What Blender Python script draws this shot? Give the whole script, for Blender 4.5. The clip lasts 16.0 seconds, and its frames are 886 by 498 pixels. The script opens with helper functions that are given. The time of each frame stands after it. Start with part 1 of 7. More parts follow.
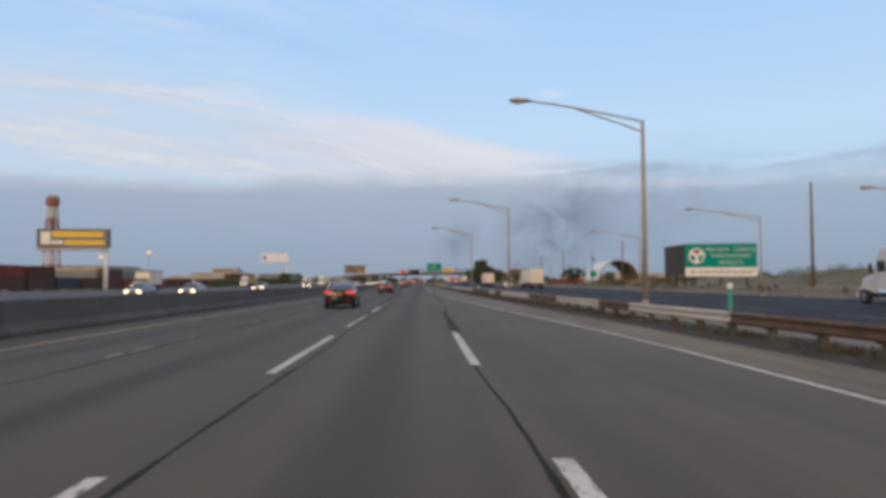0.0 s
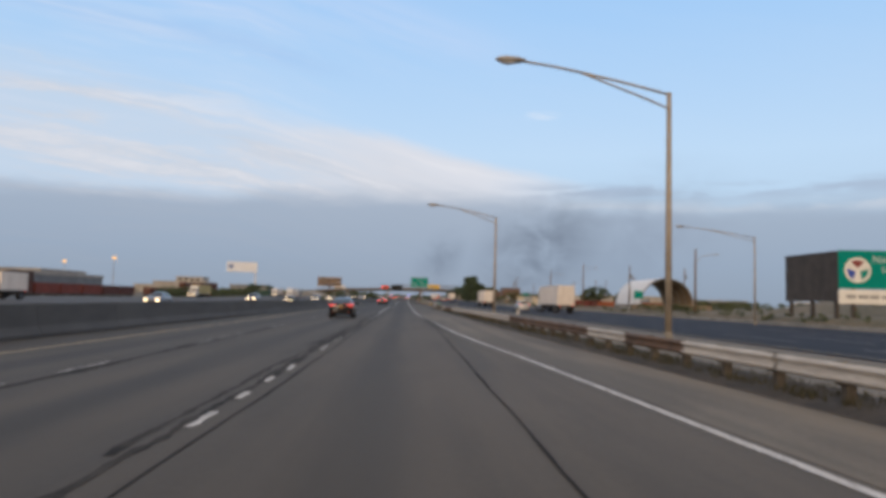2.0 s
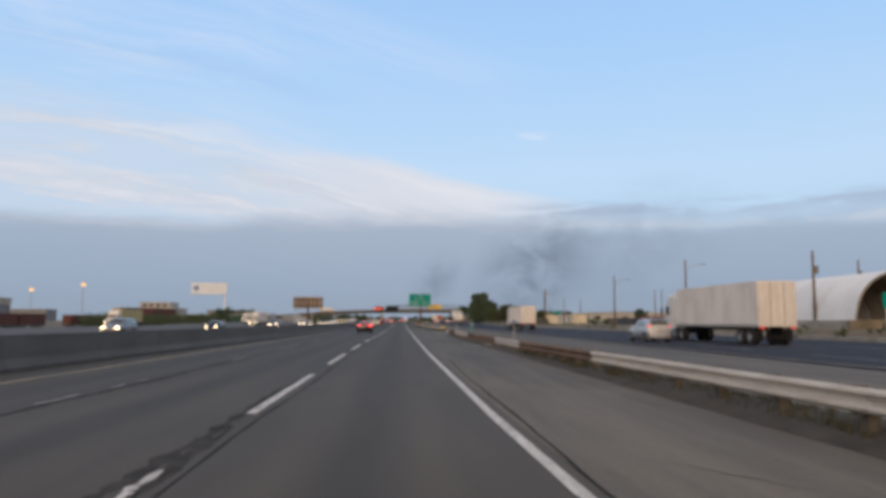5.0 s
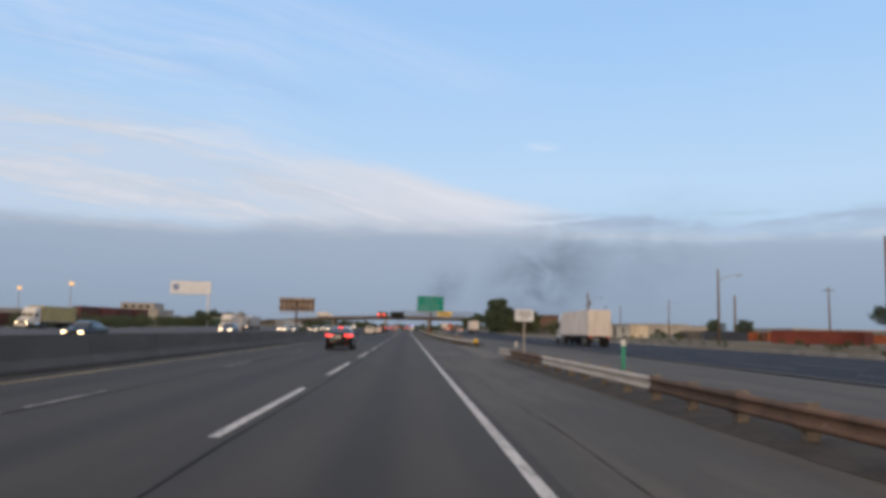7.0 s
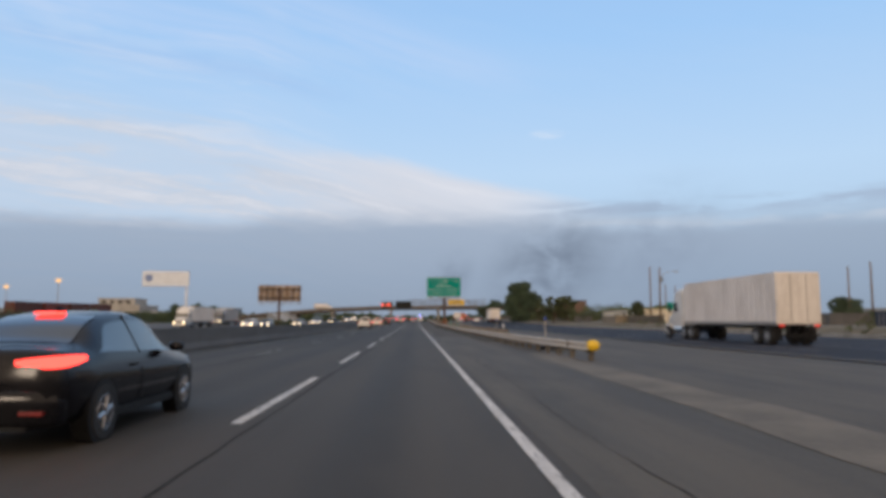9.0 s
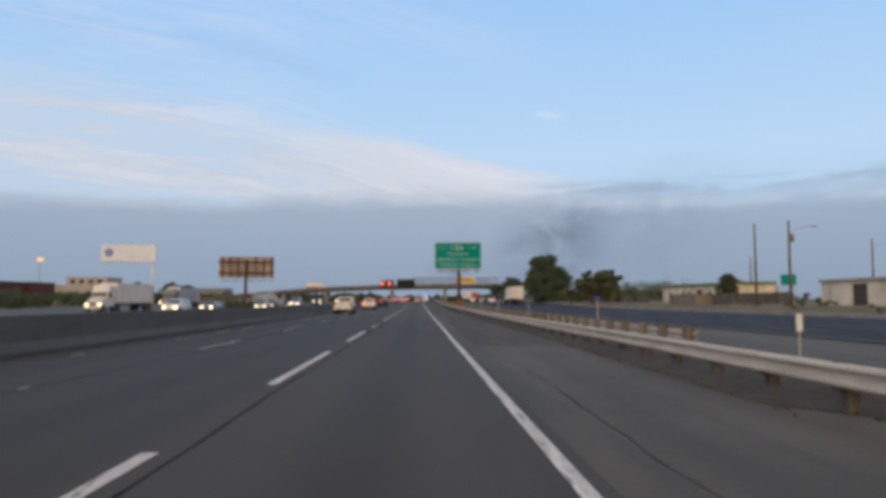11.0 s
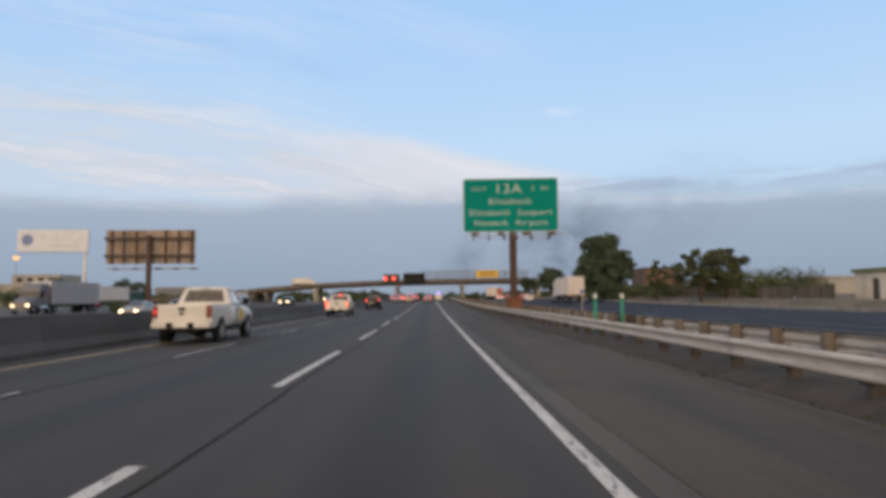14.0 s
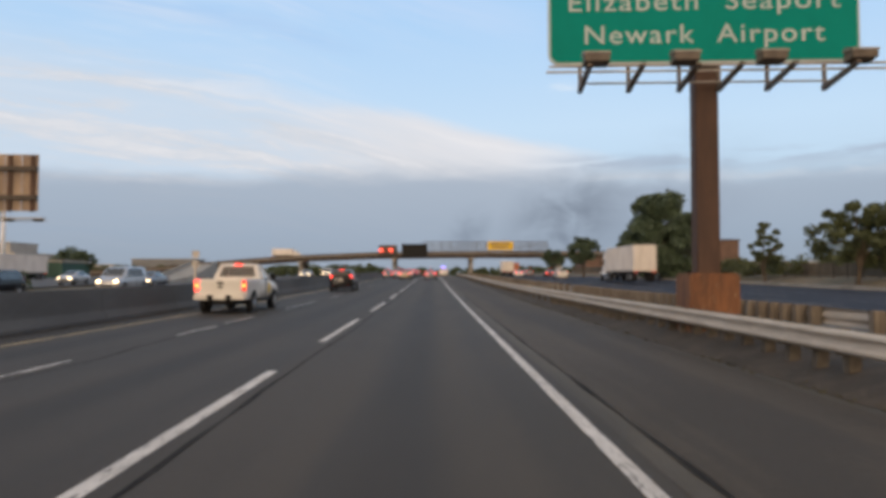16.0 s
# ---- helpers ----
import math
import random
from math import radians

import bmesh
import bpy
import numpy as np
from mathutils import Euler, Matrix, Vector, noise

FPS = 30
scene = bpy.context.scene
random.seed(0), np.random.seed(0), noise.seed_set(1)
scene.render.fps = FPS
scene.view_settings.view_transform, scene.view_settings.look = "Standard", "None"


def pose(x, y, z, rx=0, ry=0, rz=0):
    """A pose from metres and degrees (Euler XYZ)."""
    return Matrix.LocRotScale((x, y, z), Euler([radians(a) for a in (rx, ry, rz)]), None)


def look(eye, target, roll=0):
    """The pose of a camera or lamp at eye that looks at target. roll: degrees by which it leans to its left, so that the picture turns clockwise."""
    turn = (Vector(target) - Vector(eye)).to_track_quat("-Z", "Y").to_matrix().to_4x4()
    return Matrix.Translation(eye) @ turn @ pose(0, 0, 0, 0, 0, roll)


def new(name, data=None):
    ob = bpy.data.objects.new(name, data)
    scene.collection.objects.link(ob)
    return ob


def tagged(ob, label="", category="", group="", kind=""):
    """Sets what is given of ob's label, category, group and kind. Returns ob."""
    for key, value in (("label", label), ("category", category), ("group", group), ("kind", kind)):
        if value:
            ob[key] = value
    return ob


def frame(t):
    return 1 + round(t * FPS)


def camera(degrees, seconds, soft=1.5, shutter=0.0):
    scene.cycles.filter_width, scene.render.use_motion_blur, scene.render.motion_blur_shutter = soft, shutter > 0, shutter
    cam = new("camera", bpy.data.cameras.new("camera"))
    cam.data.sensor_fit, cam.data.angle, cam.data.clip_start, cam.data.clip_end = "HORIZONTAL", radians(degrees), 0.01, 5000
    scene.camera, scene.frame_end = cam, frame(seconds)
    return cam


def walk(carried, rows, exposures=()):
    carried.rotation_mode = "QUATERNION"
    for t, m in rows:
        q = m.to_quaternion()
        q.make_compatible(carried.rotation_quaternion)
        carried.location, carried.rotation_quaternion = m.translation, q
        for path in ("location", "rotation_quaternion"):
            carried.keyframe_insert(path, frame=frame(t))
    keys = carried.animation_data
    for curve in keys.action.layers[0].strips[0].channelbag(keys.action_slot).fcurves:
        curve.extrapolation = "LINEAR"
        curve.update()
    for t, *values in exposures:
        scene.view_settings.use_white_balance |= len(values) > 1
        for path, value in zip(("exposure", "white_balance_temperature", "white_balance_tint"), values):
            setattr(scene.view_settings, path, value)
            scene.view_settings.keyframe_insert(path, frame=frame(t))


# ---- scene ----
cam = camera(65.5, 16.0, soft=4.2)

PATH = [
    (0, (0.755, -3.385, 1.536), (0.817, -1.388, 1.631), -0.2),
    (0.5, (0.775, 6.409, 1.514), (0.829, 8.405, 1.628), 0.5),
    (1, (0.69, 16.313, 1.474), (0.753, 18.309, 1.586), 1.0),
    (1.5, (0.555, 26.343, 1.505), (0.645, 28.335, 1.657), 1.9),
    (2, (0.629, 36.254, 1.554), (0.736, 38.245, 1.7), 1.6),
    (2.5, (0.57, 45.78, 1.56), (0.673, 47.767, 1.761), 1.1),
    (3, (0.42, 55.203, 1.44), (0.536, 57.191, 1.628), 0.5),
    (3.5, (0.492, 64.848, 1.464), (0.621, 66.835, 1.648), 0.2),
    (4, (0.596, 74.456, 1.429), (0.736, 76.442, 1.622), -0.4),
    (6.5, (0.511, 123.107, 1.514), (0.595, 125.092, 1.74), 1.4),
    (7, (0.526, 132.872, 1.442), (0.624, 134.856, 1.676), 1.4),
    (7.5, (0.555, 142.589, 1.401), (0.652, 144.576, 1.61), 0.5),
    (8, (0.567, 152.171, 1.368), (0.657, 154.158, 1.577), 0.1),
    (10.5, (0.61, 198.855, 1.388), (0.68, 200.846, 1.564), 0.1),
    (11, (0.638, 207.852, 1.39), (0.708, 209.845, 1.541), -0.1),
    (11.5, (0.691, 216.637, 1.369), (0.753, 218.629, 1.537), 0.1),
    (12, (0.652, 225.294, 1.355), (0.707, 227.288, 1.503), -0.1),
    (12.5, (0.593, 233.875, 1.346), (0.641, 235.869, 1.494), 0.3),
    (13, (0.629, 242.425, 1.365), (0.675, 244.417, 1.528), 0.1),
    (13.5, (0.616, 250.945, 1.362), (0.66, 252.939, 1.505), -0.3),
    (14, (0.564, 259.379, 1.342), (0.603, 261.373, 1.489), -0.6),
    (14.5, (0.455, 267.831, 1.361), (0.501, 269.826, 1.503), -0.7),
    (15, (0.429, 276.259, 1.359), (0.464, 278.254, 1.496), -0.2),
    (15.5, (0.428, 284.671, 1.427), (0.435, 286.668, 1.538), 0.3),
    (16, (0.415, 292.947, 1.455), (0.446, 294.946, 1.531), -0.0),
]
walk(cam, [(t, look(eye, target, roll)) for t, eye, target, roll in PATH], ((0.0, 0.03, 6620, 10), (1.0, 0.03, 6640, 10), (3.0, 0.06, 6690, 10), (4.0, 0.07, 6680, 10), (6.5, 0.0, 6550, 10), (8.0, -0.01, 6530, 10), (10.5, -0.02, 6500, 10), (13.0, -0.03, 6520, 10), (13.5, 0.02, 6600, 10), (14.0, 0.05, 6680, 10), (15.5, 0.10, 6700, 10), (16.0, 0.11, 6950, 10)))

# ---- sky and sun ----


class Nodes:
    """Short hand for shader graphs."""

    def __init__(self, tree):
        self.t = tree
        self.t.nodes.clear()

    def add(self, kind, **props):
        n = self.t.nodes.new(kind)
        for key, value in props.items():
            if key == "operation":
                n.operation = value
            elif key == "blend_type":
                n.blend_type = value
        return n

    def put(self, sock, value):
        if isinstance(value, bpy.types.NodeSocket):
            self.t.links.new(value, sock)
        elif isinstance(value, (tuple, list)):
            sock.default_value = (*value, 1.0) if len(value) == 3 and len(sock.default_value) == 4 else value
        else:
            sock.default_value = value

    def math(self, op, a, b=0.0, c=0.0):
        n = self.add("ShaderNodeMath", operation=op)
        for s, v in zip(n.inputs, (a, b, c)):
            self.put(s, v)
        return n.outputs[0]

    def mix(self, fac, a, b, how="MIX"):
        n = self.t.nodes.new("ShaderNodeMix")
        n.data_type, n.blend_type = "RGBA", how
        self.put(n.inputs[0], fac)
        self.put(n.inputs[6], a)
        self.put(n.inputs[7], b)
        return n.outputs[2]

    def noise(self, vec, scale, detail=4.0, rough=0.55, warp=0.0):
        n = self.add("ShaderNodeTexNoise")
        self.put(n.inputs["Vector"], vec)
        n.inputs["Scale"].default_value, n.inputs["Detail"].default_value = scale, detail
        n.inputs["Roughness"].default_value, n.inputs["Distortion"].default_value = rough, warp
        return n.outputs["Fac"]

    def step(self, v, lo, hi, to0=0.0, to1=1.0):
        n = self.add("ShaderNodeMapRange")
        n.interpolation_type = "SMOOTHSTEP"
        for s, x in zip(n.inputs, (v, lo, hi, to0, to1)):
            self.put(s, x)
        return n.outputs[0]

    def ramp(self, v, stops):
        n = self.add("ShaderNodeValToRGB")
        self.put(n.inputs[0], v)
        els = n.color_ramp.elements
        while len(els) < len(stops):
            els.new(0.5)
        for e, (p, c) in zip(els, stops):
            e.position, e.color = p, (*c, 1)
        return n.outputs[0]

    def vec(self, x, y, z):
        n = self.add("ShaderNodeCombineXYZ")
        for s, v in zip(n.inputs, (x, y, z)):
            self.put(s, v)
        return n.outputs[0]

    def scaled(self, v, k):
        n = self.add("ShaderNodeMapping")
        self.put(n.inputs["Vector"], v)
        n.inputs["Scale"].default_value = k
        return n.outputs[0]


SUN_ELEVATION, SUN_BEARING = radians(14), radians(198)  # low, behind the traffic, slightly from the west side


def build_sky():
    world = bpy.data.worlds.new("dusk_sky")
    scene.world = world
    world.use_nodes = True
    g = Nodes(world.node_tree)
    tc = g.add("ShaderNodeTexCoord").outputs["Generated"]
    sep = g.add("ShaderNodeSeparateXYZ")
    g.put(sep.inputs[0], tc)
    x, y, z = sep.outputs
    deg = 180 / math.pi
    az = g.math("MULTIPLY", g.math("ARCTAN2", x, y), deg)
    el = g.math("MULTIPLY", g.math("ARCSINE", z), deg)
    sky = g.add("ShaderNodeTexSky")
    sky.sky_type = "NISHITA"
    sky.sun_disc = False
    sky.sun_elevation, sky.sun_rotation = SUN_ELEVATION, SUN_BEARING
    air = g.mix(1.0, sky.outputs[0], (0.10, 0.10, 0.10), "MULTIPLY")
    clear = g.ramp(g.math("DIVIDE", el, 60.0), [(0.0, (0.42, 0.55, 0.72)), (0.2, (0.53, 0.73, 0.98)), (0.38, (0.395, 0.655, 1.02)), (0.6, (0.33, 0.56, 0.95)), (1.0, (0.22, 0.42, 0.80))])
    base = g.mix(0.15, clear, air)
    # streaked cirrus, drawn out along the bearing and sinking to the right
    sink = g.math("ADD", g.math("MULTIPLY", az, 0.03), g.math("MULTIPLY", g.math("MAXIMUM", g.math("ADD", az, 14.0), 0.0), 0.21))
    tilt = g.math("ADD", el, sink)
    flow = g.vec(g.math("MULTIPLY", az, 0.035), g.math("MULTIPLY", tilt, 0.19), 0.0)
    streak = g.noise(flow, 1.6, 7.0, 0.62, 0.6)
    fine = g.noise(flow, 5.5, 6.0, 0.6, 0.3)
    thread = g.noise(g.vec(g.math("MULTIPLY", az, 0.05), g.math("MULTIPLY", tilt, 0.75), 4.0), 1.3, 6.0, 0.62, 0.5)
    both = g.math("ADD", g.math("MULTIPLY", streak, 0.6), g.math("ADD", g.math("MULTIPLY", fine, 0.2), g.math("MULTIPLY", thread, 0.2)))
    warped = g.math("ADD", tilt, g.math("MULTIPLY", g.math("SUBTRACT", both, 0.5), 4.5))

    def belt(v, mid, half):
        """1 on a line of the sky, falling to 0 at half to either side."""
        return g.step(g.math("ABSOLUTE", g.math("SUBTRACT", v, mid)), half, 0.0)

    veil = g.math("MAXIMUM", g.math("MULTIPLY", belt(warped, 22.0, 2.2), g.step(az, -4.0, -17.0)), g.math("MULTIPLY", belt(warped, 25.3, 2.6), g.step(az, 14.0, 2.0, 0.0, 0.85)))
    veil = g.math("MULTIPLY", veil, g.step(thread, 0.30, 0.62, 0.45, 1.0))
    sky1 = g.mix(g.math("MULTIPLY", veil, 0.58), base, (0.51, 0.66, 0.92))
    gap = g.math("MULTIPLY", belt(warped, 19.4, 1.2), g.step(az, -3.0, -12.0))
    sky1 = g.mix(g.math("MULTIPLY", gap, 0.36), sky1, (0.34, 0.53, 0.85))
    haze = g.math("MULTIPLY", g.step(both, 0.42, 0.62), g.math("MULTIPLY", g.step(az, -30.0, 12.0, 1.0, 0.15), g.step(el, 50.0, 16.0)))
    sky1 = g.mix(g.math("MULTIPLY", haze, 0.36), sky1, (0.58, 0.70, 0.89))
    wisp = g.math("MULTIPLY", g.step(thread, 0.52, 0.68), g.math("MULTIPLY", g.step(az, 0.0, -16.0), g.step(tilt, 26.0, 17.0)))
    sky1 = g.mix(g.math("MULTIPLY", wisp, 0.30), sky1, (0.64, 0.74, 0.90))
    # wedge of pale cloud, deep and feathered on the left, crisp where it thins out to the right
    soft_side = g.step(az, -2.0, -22.0)
    edge = g.math("ADD", tilt, g.math("MULTIPLY", g.math("SUBTRACT", both, 0.5), g.math("ADD", 3.2, g.math("MULTIPLY", soft_side, 5.5))))
    edge = g.math("ADD", edge, g.math("MULTIPLY", belt(az, -12.0, 12.0), 1.0))
    upper = g.math("ADD", 16.4, g.math("MULTIPLY", soft_side, 0.6))
    wedge = g.math("MULTIPLY", g.step(edge, upper, g.math("SUBTRACT", 15.2, g.math("MULTIPLY", soft_side, 2.6))), g.step(az, 19.0, 5.0, 0.12, 1.0))
    shade = g.noise(flow, 3.0, 5.0, 0.6, 0.5)
    rim = g.math("MULTIPLY", g.step(edge, 11.6, 15.0), g.step(az, -22.0, -7.0, 0.15, 1.0))
    lump = g.math("ADD", g.math("MULTIPLY", g.step(shade, 0.32, 0.68), 0.62), g.math("MULTIPLY", g.step(thread, 0.34, 0.64), 0.38))
    pale = g.mix(lump, (0.575, 0.615, 0.70), (0.675, 0.695, 0.765))
    pale = g.mix(g.math("MULTIPLY", rim, 0.75), pale, (0.725, 0.745, 0.82))
    # filaments: long thin layers, blue between and warm white along them
    layer = g.noise(g.vec(g.math("MULTIPLY", az, 0.045), g.math("MULTIPLY", g.math("ADD", tilt, g.math("MULTIPLY", streak, 3.0)), 0.55), 11.0), 1.6, 7.0, 0.66, 0.4)
    between_layers = g.step(layer, 0.60, 0.40)
    pale = g.mix(g.math("MULTIPLY", g.step(az, 2.0, -20.0, 0.10, 0.85), between_layers), pale, (0.535, 0.645, 0.80))
    pale = g.mix(g.step(layer, 0.52, 0.66, 0.0, 0.65), pale, (0.745, 0.762, 0.828))
    sky2 = g.mix(g.math("MULTIPLY", wedge, g.math("SUBTRACT", 0.94, g.math("MULTIPLY", soft_side, g.math("ADD", 0.05, g.math("MULTIPLY", between_layers, 0.25))))), sky1, pale)
    # slate bank along the horizon, streaked where it breaks up on the right
    ragged = g.vec(g.math("MULTIPLY", az, 0.06), g.math("MULTIPLY", el, 0.30), 3.0)
    rough_top = g.math("SUBTRACT", g.noise(ragged, 1.8, 6.0, 0.6), 0.5)
    top = g.math("ADD", el, g.math("MULTIPLY", rough_top, 2.6))
    lower = g.math("MULTIPLY", soft_side, 0.9)
    bank = g.step(top, g.math("SUBTRACT", 9.5, lower), g.math("SUBTRACT", g.math("SUBTRACT", 7.3, lower), g.step(az, 4.0, 16.0, 0.0, 0.8)))
    slate = g.ramp(g.math("DIVIDE", el, 9.0), [(0.0, (0.262, 0.33, 0.432)), (0.35, (0.292, 0.373, 0.498)), (1.0, (0.365, 0.445, 0.570))])
    sky3 = g.mix(g.math("MULTIPLY", bank, 0.93), sky2, slate)
    broken = g.noise(g.vec(g.math("MULTIPLY", az, 0.07), g.math("MULTIPLY", el, 0.55), 9.0), 1.7, 6.0, 0.6, 0.4)
    level = g.math("ADD", el, g.math("MULTIPLY", rough_top, 0.7))
    east = g.step(az, 6.0, 13.0)
    dark_streak = g.math("MULTIPLY", belt(level, 9.0, 1.1), g.math("MULTIPLY", east, g.step(broken, 0.40, 0.60)))
    sky4 = g.mix(g.math("MULTIPLY", dark_streak, 0.62), sky3, (0.345, 0.42, 0.56))
    slot = g.math("MULTIPLY", belt(level, 7.75, 0.75), g.math("MULTIPLY", g.step(az, 9.0, 17.0), g.step(broken, 0.62, 0.44)))
    sky4 = g.mix(g.math("MULTIPLY", slot, 0.60), sky4, (0.57, 0.63, 0.73))
    # drifting dark smoke far ahead
    puff = g.vec(g.math("MULTIPLY", az, 0.22), g.math("MULTIPLY", el, 0.26), 7.0)
    grain = g.noise(puff, 1.5, 5.0, 0.55, 0.35)

    def plume(a, e, wa, we):
        da = g.math("DIVIDE", g.math("SUBTRACT", az, g.math("ADD", a, g.math("MULTIPLY", el, 0.35))), wa)
        de = g.math("DIVIDE", g.math("SUBTRACT", el, e), we)
        r = g.math("SQRT", g.math("ADD", g.math("MULTIPLY", da, da), g.math("MULTIPLY", de, de)))
        return g.math("MULTIPLY", g.step(r, 1.0, 0.0), g.step(grain, 0.22, 0.68))

    smoke = g.math("MAXIMUM", plume(9.6, 4.4, 6.4, 6.2), g.math("MULTIPLY", plume(1.6, 3.2, 2.6, 3.4), 0.7))
    # a lone small cloud high over the road
    wa, we = g.math("DIVIDE", g.math("SUBTRACT", az, 11.0), 2.0), g.math("DIVIDE", g.math("SUBTRACT", el, 15.2), 0.5)
    lone = g.math("MULTIPLY", g.step(g.math("ADD", g.math("MULTIPLY", wa, wa), g.math("MULTIPLY", we, we)), 1.0, 0.0, 0.0, 0.38), g.step(fine, 0.38, 0.62))
    sky4 = g.mix(lone, sky4, (0.80, 0.84, 0.92))
    sky5 = g.mix(g.math("MULTIPLY", smoke, 0.72), sky4, (0.13, 0.165, 0.23))
    wide = g.math("MULTIPLY", plume(17.5, 6.0, 8.0, 7.5), 0.34)
    sky5 = g.mix(wide, sky5, (0.22, 0.27, 0.37))
    # below the horizon: the dull bounce of flat land
    sky6 = g.mix(g.step(el, -0.2, -3.0), sky5, (0.10, 0.10, 0.10))
    # overhead thin cloud, and the warm glow of the low sun behind
    sky6 = g.mix(g.step(el, 34.0, 58.0, 0.0, 0.85), sky6, (0.62, 0.62, 0.64))
    glow_side = g.math("MULTIPLY", g.step(y, 0.15, -0.55), g.step(el, -1.0, 3.0))
    sky6 = g.mix(g.math("MULTIPLY", glow_side, 0.9), sky6, (1.05, 0.78, 0.56))
    bg = g.add("ShaderNodeBackground")
    g.put(bg.inputs[0], sky6)
    bg.inputs[1].default_value = 1.0
    out = g.add("ShaderNodeOutputWorld")
    g.t.links.new(bg.outputs[0], out.inputs[0])


build_sky()
sun = new("sun", bpy.data.lights.new("sun", "SUN"))
sun.data.energy, sun.data.angle, sun.data.color = 0.9, radians(14), (1.0, 0.80, 0.62)
sun_from = Vector((math.sin(SUN_BEARING) * math.cos(SUN_ELEVATION), math.cos(SUN_BEARING) * math.cos(SUN_ELEVATION), math.sin(SUN_ELEVATION)))
sun.matrix_world = look(sun_from * 100, (0, 0, 0))

# ---- materials ----


def surf(name, c, c2=None, rough=0.6, metal=0.0, scale=1.0, fine=14.0, bump=0.15, rand=0.0, coat=0.0, stretch=(1, 1, 1), spots=None, spec=0.5):
    """A surface of two tones mixed at two scales, with fine relief. rand: how far pieces differ. spots: colour and share of stains."""
    m = bpy.data.materials.new(name)
    m.use_nodes = True
    g = Nodes(m.node_tree)
    co = g.scaled(g.add("ShaderNodeTexCoord").outputs["Object"], stretch)
    info = g.add("ShaderNodeObjectInfo").outputs["Random"]
    shift = g.add("ShaderNodeVectorMath", operation="ADD")
    g.put(shift.inputs[0], co)
    g.put(shift.inputs[1], g.vec(g.math("MULTIPLY", info, 31.0 if rand else 0.0), g.math("MULTIPLY", info, 17.0 if rand else 0.0), 0.0))
    co = shift.outputs[0]
    big = g.noise(co, scale, 5.0, 0.6, 0.4)
    small = g.noise(co, fine, 3.0, 0.6)
    c2 = c2 or tuple(v * 0.7 for v in c)
    f = g.step(g.math("ADD", g.math("MULTIPLY", big, 0.7), g.math("MULTIPLY", small, 0.3)), 0.36, 0.64)
    col = g.mix(f, c2, c)
    if spots:
        stain = g.noise(co, scale * 2.3, 6.0, 0.7, 1.0)
        col = g.mix(g.step(stain, 0.95 - spots[1], 1.05 - spots[1], 0.0, 0.9), col, spots[0])
    if rand:
        hue = g.math("ADD", 1 - rand, g.math("MULTIPLY", info, 2 * rand))
        col = g.mix(1.0, col, g.vec(hue, hue, hue), "MULTIPLY")
    p = g.add("ShaderNodeBsdfPrincipled")
    g.put(p.inputs["Base Color"], col)
    g.put(p.inputs["Roughness"], g.math("ADD", rough - 0.08, g.math("MULTIPLY", small, 0.16)))
    p.inputs["Metallic"].default_value = metal
    p.inputs["Coat Weight"].default_value = coat
    p.inputs["Specular IOR Level"].default_value = spec
    if bump:
        b = g.add("ShaderNodeBump")
        b.inputs["Strength"].default_value, b.inputs["Distance"].default_value = bump, 0.02
        g.put(b.inputs["Height"], small)
        g.t.links.new(b.outputs[0], p.inputs["Normal"])
    out = g.add("ShaderNodeOutputMaterial")
    g.t.links.new(p.outputs[0], out.inputs[0])
    return m


def glow(name, c, strength):
    m = bpy.data.materials.new(name)
    m.use_nodes = True
    g = Nodes(m.node_tree)
    e = g.add("ShaderNodeEmission")
    g.put(e.inputs[0], c)
    e.inputs[1].default_value = strength
    out = g.add("ShaderNodeOutputMaterial")
    g.t.links.new(e.outputs[0], out.inputs[0])
    return m


def pane(name, tint, gloss=0.1):
    """Tinted window glass: lets light through and mirrors at grazing angles."""
    m = bpy.data.materials.new(name)
    m.use_nodes = True
    g = Nodes(m.node_tree)
    clear = g.add("ShaderNodeBsdfTransparent")
    g.put(clear.inputs[0], tint)
    shine = g.add("ShaderNodeBsdfGlossy")
    shine.inputs["Roughness"].default_value = 0.04
    fr = g.add("ShaderNodeFresnel")
    fr.inputs[0].default_value = 1.5
    mixer = g.add("ShaderNodeMixShader")
    g.put(mixer.inputs[0], g.math("ADD", g.math("MULTIPLY", fr.outputs[0], 0.9), gloss))
    g.t.links.new(clear.outputs[0], mixer.inputs[1])
    g.t.links.new(shine.outputs[0], mixer.inputs[2])
    out = g.add("ShaderNodeOutputMaterial")
    g.t.links.new(mixer.outputs[0], out.inputs[0])
    return m


